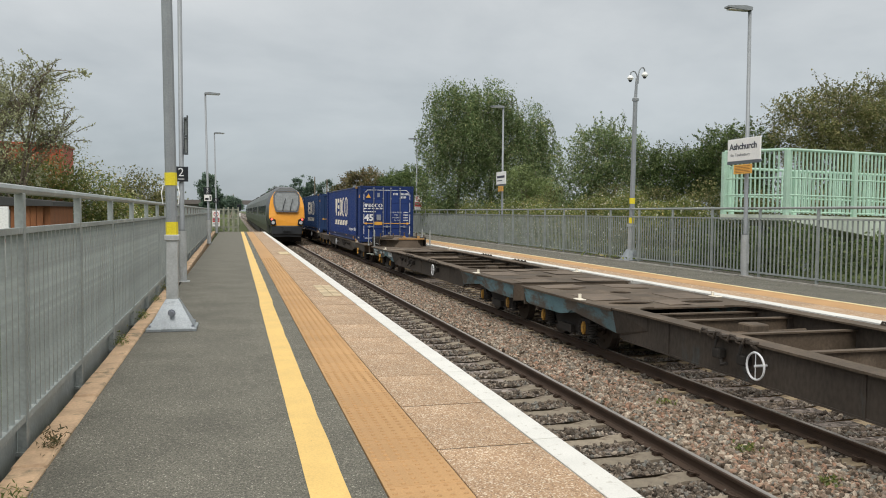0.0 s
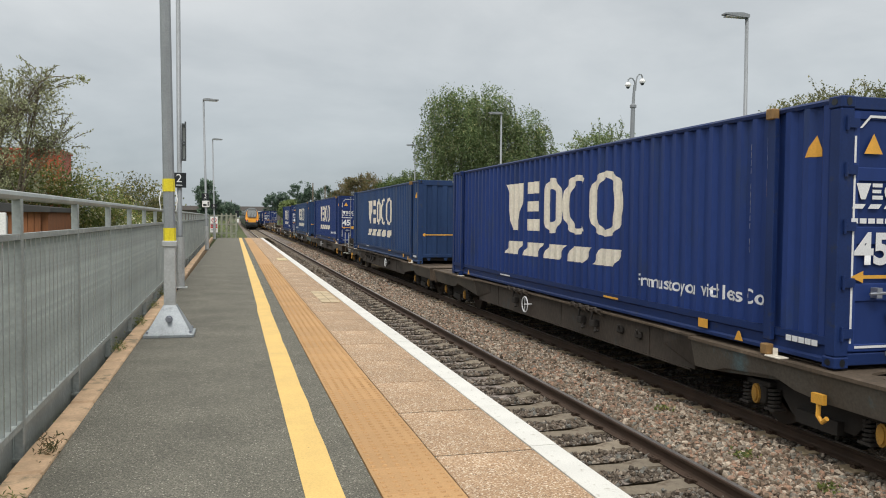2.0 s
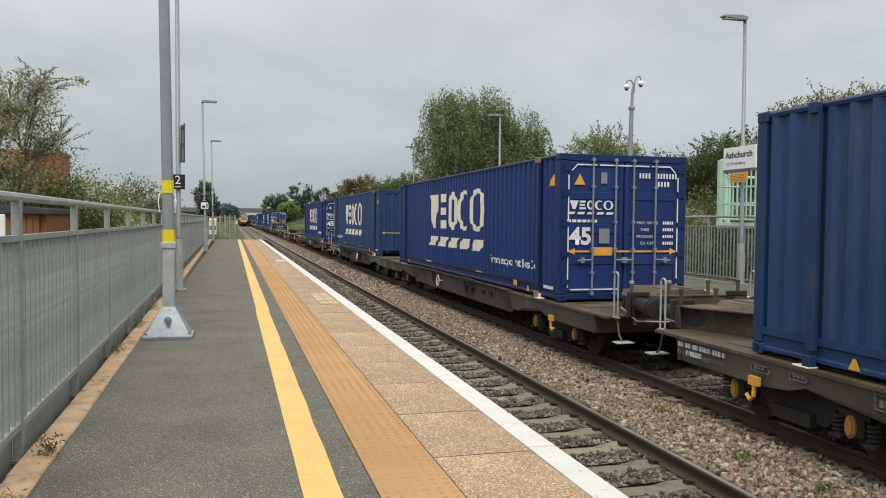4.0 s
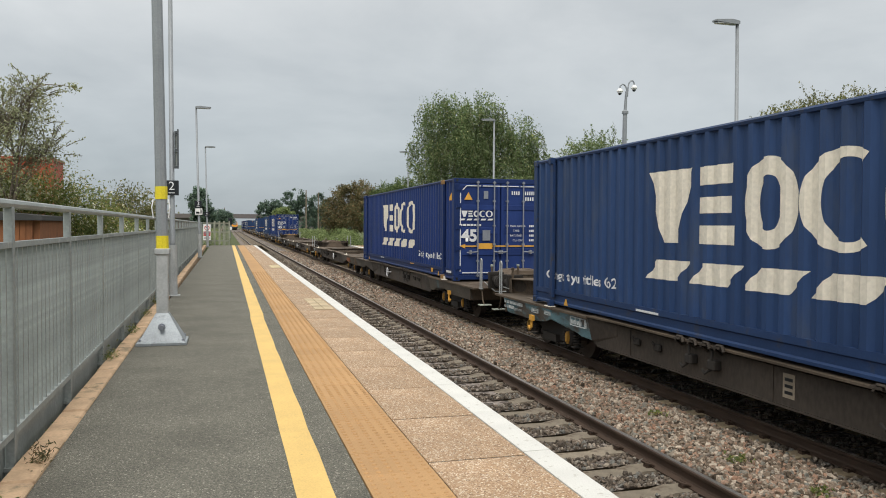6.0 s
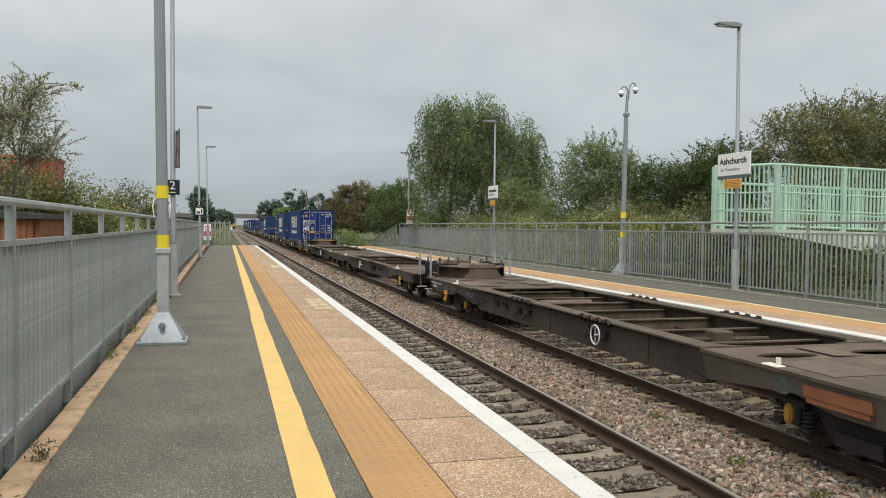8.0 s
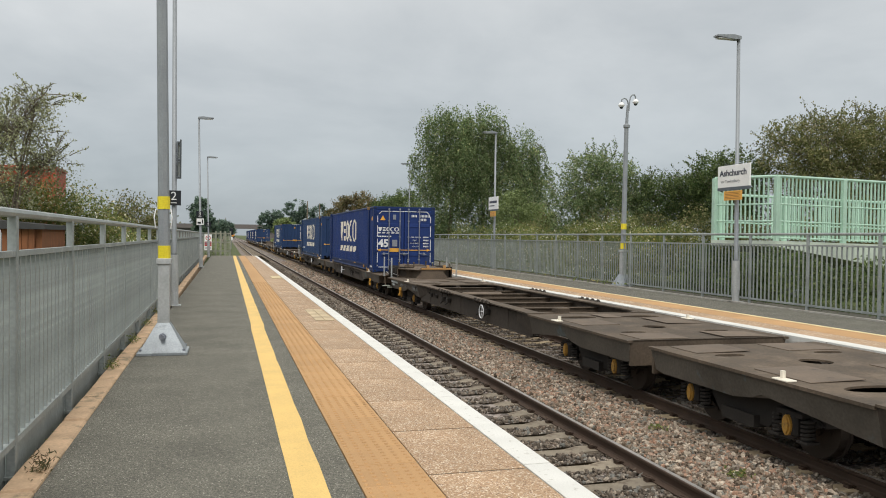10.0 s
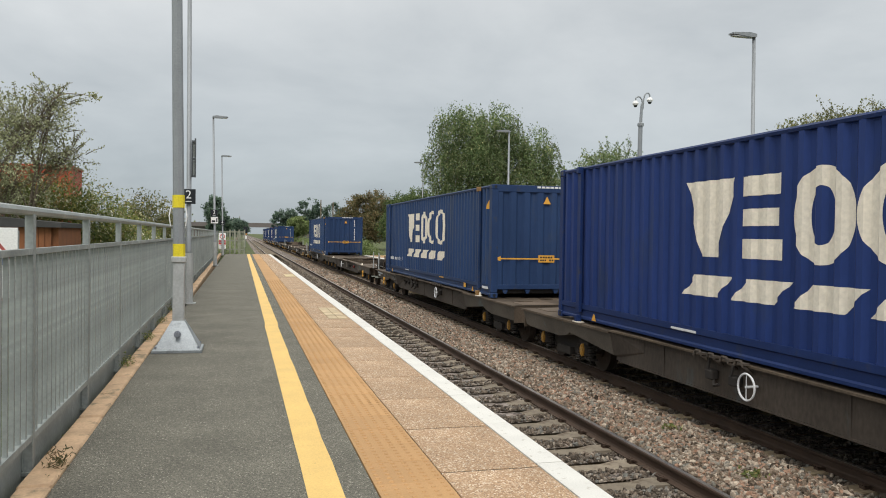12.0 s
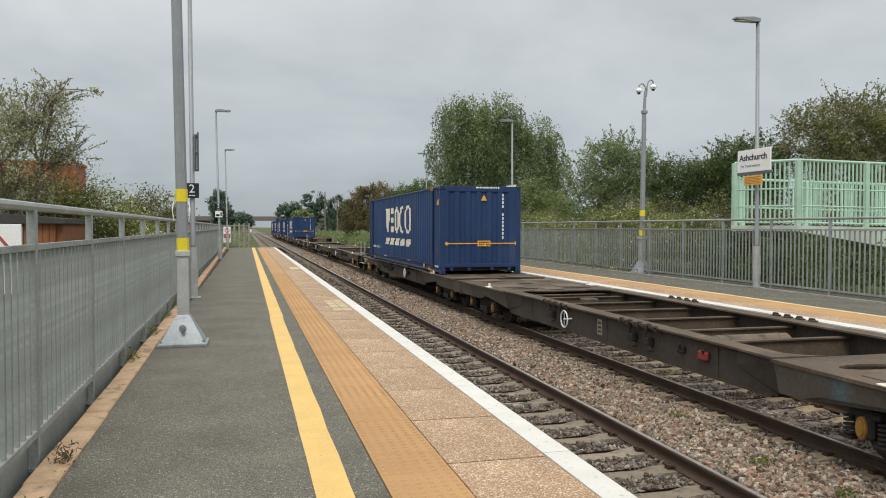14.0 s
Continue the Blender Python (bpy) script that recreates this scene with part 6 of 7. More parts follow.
def plants():
    g = -0.1
    # tall weeping birches beyond the opposite platform
    plant("birch_tree", "tall birch tree with drooping grey-green foliage", "tree",
          [(13.9, 50, 8.4, 1.7, 1.6, 1.9), (12.9, 50, 6.4, 1.3, 1.4, 1.7), (14.6, 49.5, 6.0, 1.9, 1.8, 2.2), (13.4, 50, 3.8, 1.8, 1.8, 2.0), (15.1, 50.5, 8.7, 1.0, 1.2, 1.2)], (14.0, 50, g), LEAF_BIRCH, 30600, 0.14, 21, 0.17, 1.5, 7, 1, 0.24, 0.3, None, 230, 1.25, 0.7)
    plant("birch_tree", "tall birch tree with a divided crown and hanging twigs", "tree",
          [(16.9, 51, 9.1, 1.4, 1.4, 1.7), (16.2, 51, 6.6, 1.6, 1.6, 2.0), (17.8, 51, 7.2, 1.5, 1.6, 2.0), (16.8, 50, 4.2, 1.8, 1.8, 2.2)], (16.9, 51, g), LEAF_BIRCH, 28900, 0.14, 22, 0.16, 1.6, 7, 1, 0.24, 0.3, None, 230, 1.25, 0.7)
    plant("birch_tree", "broad weeping birch tree with drooping outer twigs", "tree",
          [(19.3, 50, 7.3, 1.4, 1.5, 1.6), (20.1, 50, 5.6, 1.2, 1.4, 1.7), (18.7, 49, 5.0, 1.5, 1.6, 2.0), (19.4, 49.5, 3.0, 1.7, 1.8, 1.9)], (19.2, 50, g), LEAF_BIRCH, 22100, 0.14, 23, 0.14, 1.8, 7, 1, 0.24, 0.3, None, 230, 1.25, 0.7)
    plant("shrub", "bright green shrub below the birch trees", "shrub",
          [(16.5, 44, 2.8, 1.2, 1.2, 1.6), (18.0, 44, 2.2, 1.2, 1.2, 1.4)], (17, 44, g), LEAF_PALE, 9000, 0.14, 24, 0.06, 0.6, 5, 3)
    plant("shrub", "dark green shrub behind the opposite railing", "shrub",
          [(12.8, 62, 3.0, 1.6, 2, 1.9), (14.2, 62, 2.4, 1.4, 2, 1.6)], (13.2, 62, g), LEAF_DARK, 9000, 0.17, 25, 0.08, 0.5, 5, 2)
    # middle bushes
    plant("small_tree", "rounded green hawthorn tree with light outer sprays", "tree",
          [(17.4, 36, 4.4, 1.5, 1.4, 1.4), (18.7, 36, 4.5, 1.4, 1.4, 1.35), (16.7, 36, 3.0, 1.3, 1.4, 1.5), (19.9, 36, 3.5, 1.1, 1.2, 1.2), (18.4, 35.5, 2.6, 1.8, 1.5, 1.4)], (18.2, 36, g), LEAF_BIRCH, 30000, 0.11, 31, 0.13, 0.5, 12, 1, 0.26, 0.45, None, 150, 0.9, 0.06)
    plant("small_tree", "dense dark green bush with thin bare shoots", "tree",
          [(20.6, 35, 3.4, 1.1, 1.2, 1.35), (21.8, 34, 3.5, 1.2, 1.2, 1.35), (22.8, 34, 3.6, 1.0, 1.2, 1.3)], (21.6, 34.5, g), LEAF_DARK, 24000, 0.11, 32, 0.10, 0.3, 12, 2, 0.26, 0.45, None, 60, 0.8, 0.03)
    plant("small_tree", "dark evergreen bush rising behind the name sign", "tree",
          [(22.2, 32.5, 4.4, 1.2, 1.2, 1.2), (23.4, 32, 4.2, 1.2, 1.2, 1.5), (22.9, 32, 2.6, 1.5, 1.2, 1.6)], (22.8, 32, g), LEAF_DARK, 17000, 0.12, 33, 0.10, 0.3, 10, 2, 0.26, 0.45, None, 60, 0.8, 0.05)
    plant("tree", "wide olive-green tree with an uneven feathery outline", "tree",
          [(24.6, 30, 5.4, 1.5, 1.5, 1.5), (26.3, 30, 5.9, 1.6, 1.6, 1.6), (28.2, 30, 6.0, 1.6, 1.6, 1.6), (29.9, 30, 5.8, 1.5, 1.6, 1.7), (25.4, 29.5, 3.4, 1.9, 1.6, 1.9), (28.0, 29.5, 3.4, 2.2, 1.6, 1.9), (31, 30, 3.6, 2.0, 1.6, 2.2)], (27.3, 30, g), LEAF_OLIVE, 56000, 0.115, 34, 0.18, 0.3, 14, 1, 0.26, 0.45, None, 200, 0.9, 0.04)
    # brambles behind the railing
    hedge("bramble_bank", "tangled bank of brambles with pale seed heads", [(13.6, 21.5, 0), (13.8, 25, 0), (14.2, 30, 0), (14.0, 44, 0), (14.2, 58, 0)], 1.4, 2.35, LEAF_BRAMBLE, 62000, 0.085, 41)
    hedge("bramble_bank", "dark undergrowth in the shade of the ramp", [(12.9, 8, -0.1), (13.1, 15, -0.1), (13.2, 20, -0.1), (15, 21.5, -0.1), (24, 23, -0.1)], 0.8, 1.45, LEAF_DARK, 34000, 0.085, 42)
    hedge("bramble_bank", "olive green undergrowth below the trees", [(15.5, 40, 0), (18, 32, 0), (22, 29, 0), (28, 26, 0), (36, 22, 0)], 1.6, 2.9, LEAF_OLIVE, 42000, 0.11, 43)
    # beyond the platform end
    plant("small_tree", "russet and green bush beside the line", "tree",
          [(12.0, 80, 4.0, 1.7, 2, 1.7), (13.3, 80, 4.4, 1.6, 2, 1.6), (10.7, 80, 2.6, 1.5, 2, 1.7), (12.5, 78, 2.2, 2.2, 2, 1.6)], (12.3, 80, -0.4), LEAF_RUST, 22000, 0.19, 51, 0.12, 0.3, 9, 2)
    plant("small_tree", "green bushy tree beside the line", "tree",
          [(15.6, 78, 3.8, 1.8, 2, 1.6), (17.4, 78, 4.6, 1.5, 2, 1.7), (14.6, 74, 2.4, 1.7, 2, 1.8)], (16, 77, -0.4), LEAF_DARK, 20000, 0.19, 52, 0.12, 0.3, 9, 2)
    hedge("lineside_scrub", "low green scrub along the railway", [(10.4, 66, -0.8), (10.8, 90, -0.8), (10.6, 130, -0.9), (11, 200, -1)], 1.5, 2.0, LEAF_PALE, 26000, 0.17, 53)
    hedge("lineside_scrub", "low green scrub along the railway", [(-1.2, 60, -0.8), (-2.4, 90, -0.8), (-2.6, 150, -0.9), (-3, 240, -1)], 1.4, 2.1, LEAF_PALE, 22000, 0.19, 54)
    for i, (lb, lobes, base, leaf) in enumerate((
            ("rounded dark tree in the distance", [(8.6, 175, 4.4, 2.3, 2, 2.2), (10.6, 176, 4.6, 1.9, 2, 2.3)], (9.6, 175, -1), LEAF_FAR_HAZE),
            ("tall rounded dark tree in the distance", [(14.2, 172, 6.6, 2.6, 2, 2.5), (16.0, 172, 5.6, 2.0, 2, 2.4), (13.7, 172, 3.6, 2.2, 2, 2.2)], (14.6, 172, -1), LEAF_FAR_HAZE),
            ("slender dark tree in the distance", [(19.4, 170, 5.8, 2.2, 2, 2.3), (21.0, 170, 4.4, 2.0, 2, 2.2), (18.6, 170, 3.2, 2.4, 2, 2.0)], (19.6, 170, -1), LEAF_FAR_HAZE),
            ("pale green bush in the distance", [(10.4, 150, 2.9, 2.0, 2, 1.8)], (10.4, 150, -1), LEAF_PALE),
            ("small dark tree behind distant hedges", [(-3.6, 112, 4.6, 1.2, 1.5, 1.7), (-3.0, 112, 2.6, 1.6, 1.5, 1.8)], (-3.4, 112, -1), LEAF_FAR_HAZE),
            ("low dark trees in the distance", [(-1.8, 140, 2.4, 1.9, 2, 1.6), (0.0, 190, 2.8, 1.7, 2, 1.6)], (-1.5, 150, -1), LEAF_FAR_HAZE))):
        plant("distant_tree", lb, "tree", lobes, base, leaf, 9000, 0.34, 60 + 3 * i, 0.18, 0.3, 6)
    hedge("distant_woods", "low belt of distant woodland", [(-160, 420, -1.2), (-50, 380, -1.2), (-8, 330, -1.2)], 6, 7, LEAF_FAR_HAZE, 16000, 0.9, 81)
    hedge("distant_woods", "low belt of distant woodland", [(22, 210, -1.2), (60, 230, -1.2), (160, 300, -1.2)], 6, 8, LEAF_FAR_HAZE, 16000, 0.9, 82)
    # behind the near railing
    plant("shrub_tree", "tall straggling shrub with haze-paled grey-green leaves and bare stems", "shrub",
          [(-3.9, 16, 3.3, 0.75, 0.8, 0.75), (-4.7, 16.2, 3.2, 0.8, 0.9, 0.8), (-3.45, 16, 3.75, 0.36, 0.5, 0.36), (-4.3, 15.8, 2.4, 1.0, 0.9, 0.9), (-3.25, 16.3, 2.75, 0.36, 0.5, 0.35), (-5.6, 16, 3.0, 0.9, 0.9, 1.0)], (-4.1, 16, -0.5), LEAF_SHRUB_VEILED, 19000, 0.055, 91, 0.04, 0.06, 18, 5, 0.15, 0.15, None, 110, 0.32, 0.05)
    t = thing("bare_branch", "thin arching branch with a few leaves at its tip", "branch")
    bm = bmesh.new()
    tube(bm, [(-3.9, 16, 2.9), (-3.55, 16, 3.75), (-3.3, 16, 3.98), (-2.95, 16, 3.98), (-2.72, 16, 3.95)], 0.02, 5, radii=(0.02, 0.016, 0.011, 0.008, 0.005))
    part("stem", bm, BARK, t)
    rng = np.random.default_rng(7)
    me = leaves("sprig", np.array([-2.72, 16, 3.96]) + rng.normal(size=(46, 3)) * np.array([0.075, 0.07, 0.05]), 0.085, 8)
    me.materials.append(LEAF_SHRUB_VEILED)
    part("sprig", me, None, t)
    plant("shrub", "green leafy shrub behind the platform railing", "shrub",
          [(-3.75, 17.5, 1.75, 0.9, 0.8, 0.75), (-3.1, 18, 1.65, 0.65, 0.8, 0.65), (-4.6, 17.5, 1.7, 1.0, 0.8, 0.8), (-2.55, 18.4, 1.2, 0.5, 0.7, 0.6)], (-3.4, 17.8, -0.5), LEAF_BRAMBLE, 27000, 0.062, 94, 0.05, 0.15, 8, 3, 0.22)
    plant("shrub", "sparse twiggy shrub with pale green leaves", "shrub",
          [(-3.1, 28, 1.9, 0.75, 0.8, 0.8), (-3.8, 28, 1.5, 0.7, 0.8, 0.8), (-2.5, 29, 1.6, 0.5, 0.8, 0.7)], (-3.1, 28, -0.5), LEAF_OLIVE, 7500, 0.09, 97, 0.04, 0.1, 12, 4, 0.2)
    hedge("hedge", "green hedge plants behind the platform railing", [(-2.5, 20, -0.4), (-2.9, 32, -0.5), (-3.0, 44, -0.6), (-3.2, 62, -0.7)], 0.8, 2.1, LEAF_BRAMBLE, 26000, 0.10, 99)
    hedge("hedge", "dark leafy growth close behind the railing", [(-2.8, 6, -0.4), (-2.9, 12, -0.4), (-2.7, 19, -0.4)], 0.5, 1.1, LEAF_DARK, 9000, 0.075, 101)
    # weeds along the kerb and in the ballast
    rng = np.random.default_rng(3)
    spots = [(-1.035, 4.93), (-1.15, 10.6), (-1.17, 12.6), (-1.2, 14.4), (-1.13, 8.6), (-1.05, 3.6), (-1.0, 3.9)]
    for i, (x, y) in enumerate(spots):
        n = 110 if i else 120
        me = leaves("weed", np.array([x, y, 0.03]) + np.abs(rng.normal(size=(n, 3))) * np.array([0, 0, 0.05]) + rng.normal(size=(n, 3)) * np.array([0.035, 0.07, 0.01]), 0.038, 200 + i, aspect=0.25)
        me.materials.append(LEAF_RUST if i in (0, 5) else LEAF_BRAMBLE)
        tagged(new("weed", me), "small straggling weed growing along the kerb", "weed", kind="stuff")
    for i, (x, y) in enumerate(((5.15, 7.0), (5.25, 5.95), (5.4, 9.0))):
        n = 70
        me = leaves("weed", np.array([x, y, -1.02]) + rng.normal(size=(n, 3)) * np.array([0.06, 0.06, 0.02]), 0.05, 230 + i)
        me.materials.append(LEAF_BRAMBLE)
        tagged(new("weed", me), "small green weed growing in the ballast", "weed", kind="stuff")
    hedge("grass_verge", "strip of grass and weeds between kerb and railing", [(-1.16, 2, -0.16), (-1.2, 6, -0.16), (-1.26, 16, -0.16), (-1.45, 50, -0.16)], 0.07, 0.12, LEAF_PALE, 2600, 0.05, 240)


# ================= lamps, signs and other station things =================
GLASS_DARK = pbr("dark_tinted_glass", (0.03, 0.036, 0.04), 0.12, var=0.05, bump=0)
LENS = pbr("lamp_lens", (0.55, 0.56, 0.56), 0.3, var=0.03, bump=0)
FOOT_STEEL = pbr("weathered_galvanised_foot", (0.33, 0.36, 0.385), 0.5, 0.45, var=0.25, scale=4, bump=0.08, spots=(0.24, 0.26, 0.27), spot_scale=7)
GREY_POLE = pbr("pale_grey_column_paint", (0.29, 0.31, 0.33), 0.5, 0.25, var=0.1, scale=5, bump=0.03)


def lamp_head(p, x, y, z, dx):
    bm = bmesh.new()
    prism(bm, [(x - dx * 0.02, z + 0.02), (x + dx * 0.16, z + 0.05), (x + dx * 0.62, z + 0.015), (x + dx * 0.62, z - 0.02), (x + dx * 0.14, z - 0.06), (x - dx * 0.02, z - 0.05)], y - 0.09, y + 0.09, "y")
    h = part("lamp_head", bm, GREY_POLE, p, "flat grey street-lamp head")
    bm = bmesh.new()
    box(bm, min(x + dx * 0.2, x + dx * 0.58), max(x + dx * 0.2, x + dx * 0.58), y - 0.075, y + 0.075, z - 0.062, z - 0.045)
    part("lens", bm, LENS, h)


def lamp_column(x, y, height, dx, base_h=1.0, z0=0.0, lean=0.0):
    p = thing("platform_lamp", "pale grey steel lamp column with a flat lamp head", "lamp column", "platform lamps")
    bm = bmesh.new()
    tube(bm, [(x + lean * base_h, y, z0 + base_h), (x + lean * base_h, y, z0 + base_h + 0.05), (x + lean * height, y, z0 + height)], 0.045, 12, radii=(0.06, 0.05, 0.04))
    part("column", bm, GREY_POLE, p, smooth=True)
    bm = bmesh.new()
    tube(bm, [(x, y, z0 - 0.05), (x + lean * base_h, y, z0 + base_h)], 0.085, 14)
    bevel_box(bm, x - 0.13, x + 0.13, y - 0.13, y + 0.13, z0, z0 + 0.02, 0.004)
    box(bm, x - 0.04, x + 0.04, y - 0.095, y - 0.08, z0 + 0.3, z0 + 0.75)
    part("base_sleeve", bm, GALV, p)
    lamp_head(p, x + lean * height, y, z0 + height, dx)
    return p


def hinged_column(name, label, x, y, base_w, top, bands, z0=0.0, lean=0.0):
    """A tapered folding column on a flared foot, with two yellow bands."""
    p = thing(name, label, "column")
    bm = bmesh.new()
    w = base_w
    # flared foot
    lo, hi = 0.035, 0.36
    a = [bm.verts.new((x + sx * 0.255, y + sy * 0.235, z0 + lo)) for sx, sy in ((-1, -1), (1, -1), (1, 1), (-1, 1))]
    b = [bm.verts.new((x + sx * w * 0.62, y + sy * w * 0.62, z0 + hi)) for sx, sy in ((-1, -1), (1, -1), (1, 1), (-1, 1))]
    for i in range(4):
        bm.faces.new((a[i], a[(i + 1) % 4], b[(i + 1) % 4], b[i]))
    bm.faces.new(a[::-1]); bm.faces.new(b)
    bevel_box(bm, x - 0.28, x + 0.28, y - 0.26, y + 0.26, z0, z0 + 0.036, 0.005)
    part("foot", bm, FOOT_STEEL, p, "flared galvanised steel foot")
    bm = bmesh.new()
    tube(bm, [(x, y - 0.24, z0 + 0.21), (x, y - 0.145, z0 + 0.21)], 0.03, 6)
    tube(bm, [(x, y - 0.155, z0 + 0.21), (x, y - 0.165, z0 + 0.21)], 0.042, 10)
    part("bolt", bm, LOCK_STEEL, p)
    for sx in (-1, 1):
        for sy in (-1, 1):
            bm = bmesh.new()
            tube(bm, [(x + sx * 0.235, y + sy * 0.215, z0 + 0.03), (x + sx * 0.235, y + sy * 0.215, z0 + 0.075)], 0.016, 6)
            part("anchor_bolt", bm, LOCK_STEEL, p)
    bm = bmesh.new()
    bevel_box(bm, x - w * 0.56, x + w * 0.56, y - w * 0.56, y + w * 0.56, z0 + hi - 0.01, z0 + 1.06, 0.008)
    part("lower_column", bm, GALV, p)
    bm = bmesh.new()
    bevel_box(bm, x - w * 0.72, x + w * 0.72, y - w * 0.72, y + w * 0.72, z0 + 1.05, z0 + 1.12, 0.008)
    part("collar", bm, GALV, p)
    bm = bmesh.new()
    tube(bm, [(x, y, z0 + 1.10), (x + lean * (top - 1.1), y, z0 + top)], w / 2, 8, radii=(w * 0.56, w * 0.46))
    part("upper_column", bm, GREY_POLE, p)
    for z1, z2 in bands:
        bm = bmesh.new()
        tube(bm, [(x + lean * (z1 - 1.1), y, z0 + z1), (x + lean * (z2 - 1.1), y, z0 + z2)], w * 0.6, 8)
        part("band", bm, YELLOW_BAND, p, "yellow reflective band")
    return p


def number_sign(parent, x0, x1, z0, z1, y, digit, bars=1):
    bm = bmesh.new()
    bevel_box(bm, x0, x1, y - 0.012, y + 0.012, z0, z1, 0.004)
    s = part("number_panel", bm, SIGN_BLACK, parent, "black panel with a white platform number")
    w, h = x1 - x0, z1 - z0
    words("digit", digit, h * 0.80, DECAL_WHITE, s, Matrix.Translation(((x0 + x1) / 2, y - 0.014, z0 + h * 0.60)) @ FACE_SOUTH)
    bm = bmesh.new()
    bm.faces.new([bm.verts.new((a, y - 0.014, b)) for a, b in rect(x0 + w * 0.28, x1 - w * 0.28, z0 + h * 0.14, z0 + h * 0.19)])
    part("small_bar", bm, DECAL_WHITE, s)
    return s


def red_notice(x0, x1, z0, z1, y, post=True):
    n = thing("warning_notice", "white and red warning notice on a grey post", "sign", "warning notices")
    bm = bmesh.new()
    if post:
        tube(bm, [((x0 + x1) / 2, y + 0.05, -0.05), ((x0 + x1) / 2, y + 0.05, z1)], 0.035, 8)
        part("post", bm, GALV, n)
    h = z1 - z0
    bm = bmesh.new()
    bevel_box(bm, x0, x1, y - 0.012, y + 0.012, z0, z1, 0.004)
    p = part("panel", bm, SIGN_WHITE, n)
    bm = bmesh.new()
    box(bm, x0 + 0.02, x1 - 0.02, y - 0.016, y - 0.0125, z0 + h * 0.26, z0 + h * 0.55)
    part("red_field", bm, SIGN_RED, p, "red warning field")
    bm = bmesh.new()
    ring(bm, ((x0 + x1) / 2, y - 0.016, z0 + h * 0.77), (0, 1, 0), (x1 - x0) * 0.30, 0.02, 20, 4)
    tube(bm, [((x0 + x1) / 2 - (x1 - x0) * 0.2, y - 0.018, z0 + h * 0.86), ((x0 + x1) / 2 + (x1 - x0) * 0.2, y - 0.018, z0 + h * 0.68)], 0.018, 5)
    part("prohibition_ring", bm, SIGN_RED, p)
    bm = bmesh.new()
    for k in range(2):
        z = z0 + h * (0.46 - 0.1 * k)
        bm.faces.new([bm.verts.new((a, y - 0.018, b)) for a, b in rect(x0 + 0.05, x1 - 0.05, z, z + h * 0.05)])
    for k in range(2):
        z = z0 + h * (0.16 - 0.08 * k)
        bm.faces.new([bm.verts.new((a, y - 0.018, b)) for a, b in rect(x0 + 0.05, x1 - 0.07, z, z + h * 0.035)])
    part("text_marking", bm, LOCK_STEEL, p)


def name_sign(parent, cx, cy, z0, w, h, turn, legible=True):
    """Station name board on its column."""
    M = Matrix.Translation((cx, cy, z0)) @ Matrix.Rotation(radians(turn), 4, "Z")

    def put(name, bm, mat, par, label=""):
        for v in bm.verts:
            v.co = M @ v.co
        return part(name, bm, mat, par, label)
    bm = bmesh.new()
    bevel_box(bm, -w / 2, w / 2, -0.02, 0.02, 0, h, 0.006)
    b = put("name_board", bm, SIGN_WHITE, parent, "white station name board with dark lettering")
    bm = bmesh.new()
    box(bm, -w / 2, w / 2, -0.023, 0.023, -0.07, 0.0)
    put("lower_band", bm, pbr_once("slate_band", (0.11, 0.13, 0.15)), b, "slate-grey lower band")
    if legible:
        words("name_lettering", "Ashchurch", 0.20, SIGN_NAVY, b, M @ Matrix.Translation((-0.01, -0.024, h * 0.64)) @ FACE_SOUTH, w * 0.85, 0.006)
        words("name_lettering", "for Tewkesbury", 0.10, SIGN_NAVY, b, M @ Matrix.Translation((-0.11, -0.024, h * 0.27)) @ FACE_SOUTH, w * 0.60)
    else:
        bm = bmesh.new()
        box(bm, -w * 0.4, w * 0.4, -0.024, -0.0205, h * 0.5, h * 0.68)
        box(bm, -w * 0.4, w * 0.15, -0.024, -0.0205, h * 0.25, h * 0.33)
        put("name_row", bm, SIGN_NAVY, b)
    bm = bmesh.new()
    ow, oh = w * 0.56, h * 0.42
    bevel_box(bm, -ow / 2, ow / 2, -0.03, -0.01, -0.09 - oh, -0.09, 0.004)
    o = put("notice", bm, SIGN_ORANGE, parent, "orange notice with lines of small bars")
    bm = bmesh.new()
    for k in range(5):
        z = -0.09 - oh * (0.2 + 0.16 * k)
        box(bm, -ow * 0.42, ow * (0.42 - 0.08 * (k % 2)), -0.033, -0.0305, z, z + oh * 0.045)
    put("text_marking", bm, pbr_once("brown_ink", (0.22, 0.10, 0.03)), o)


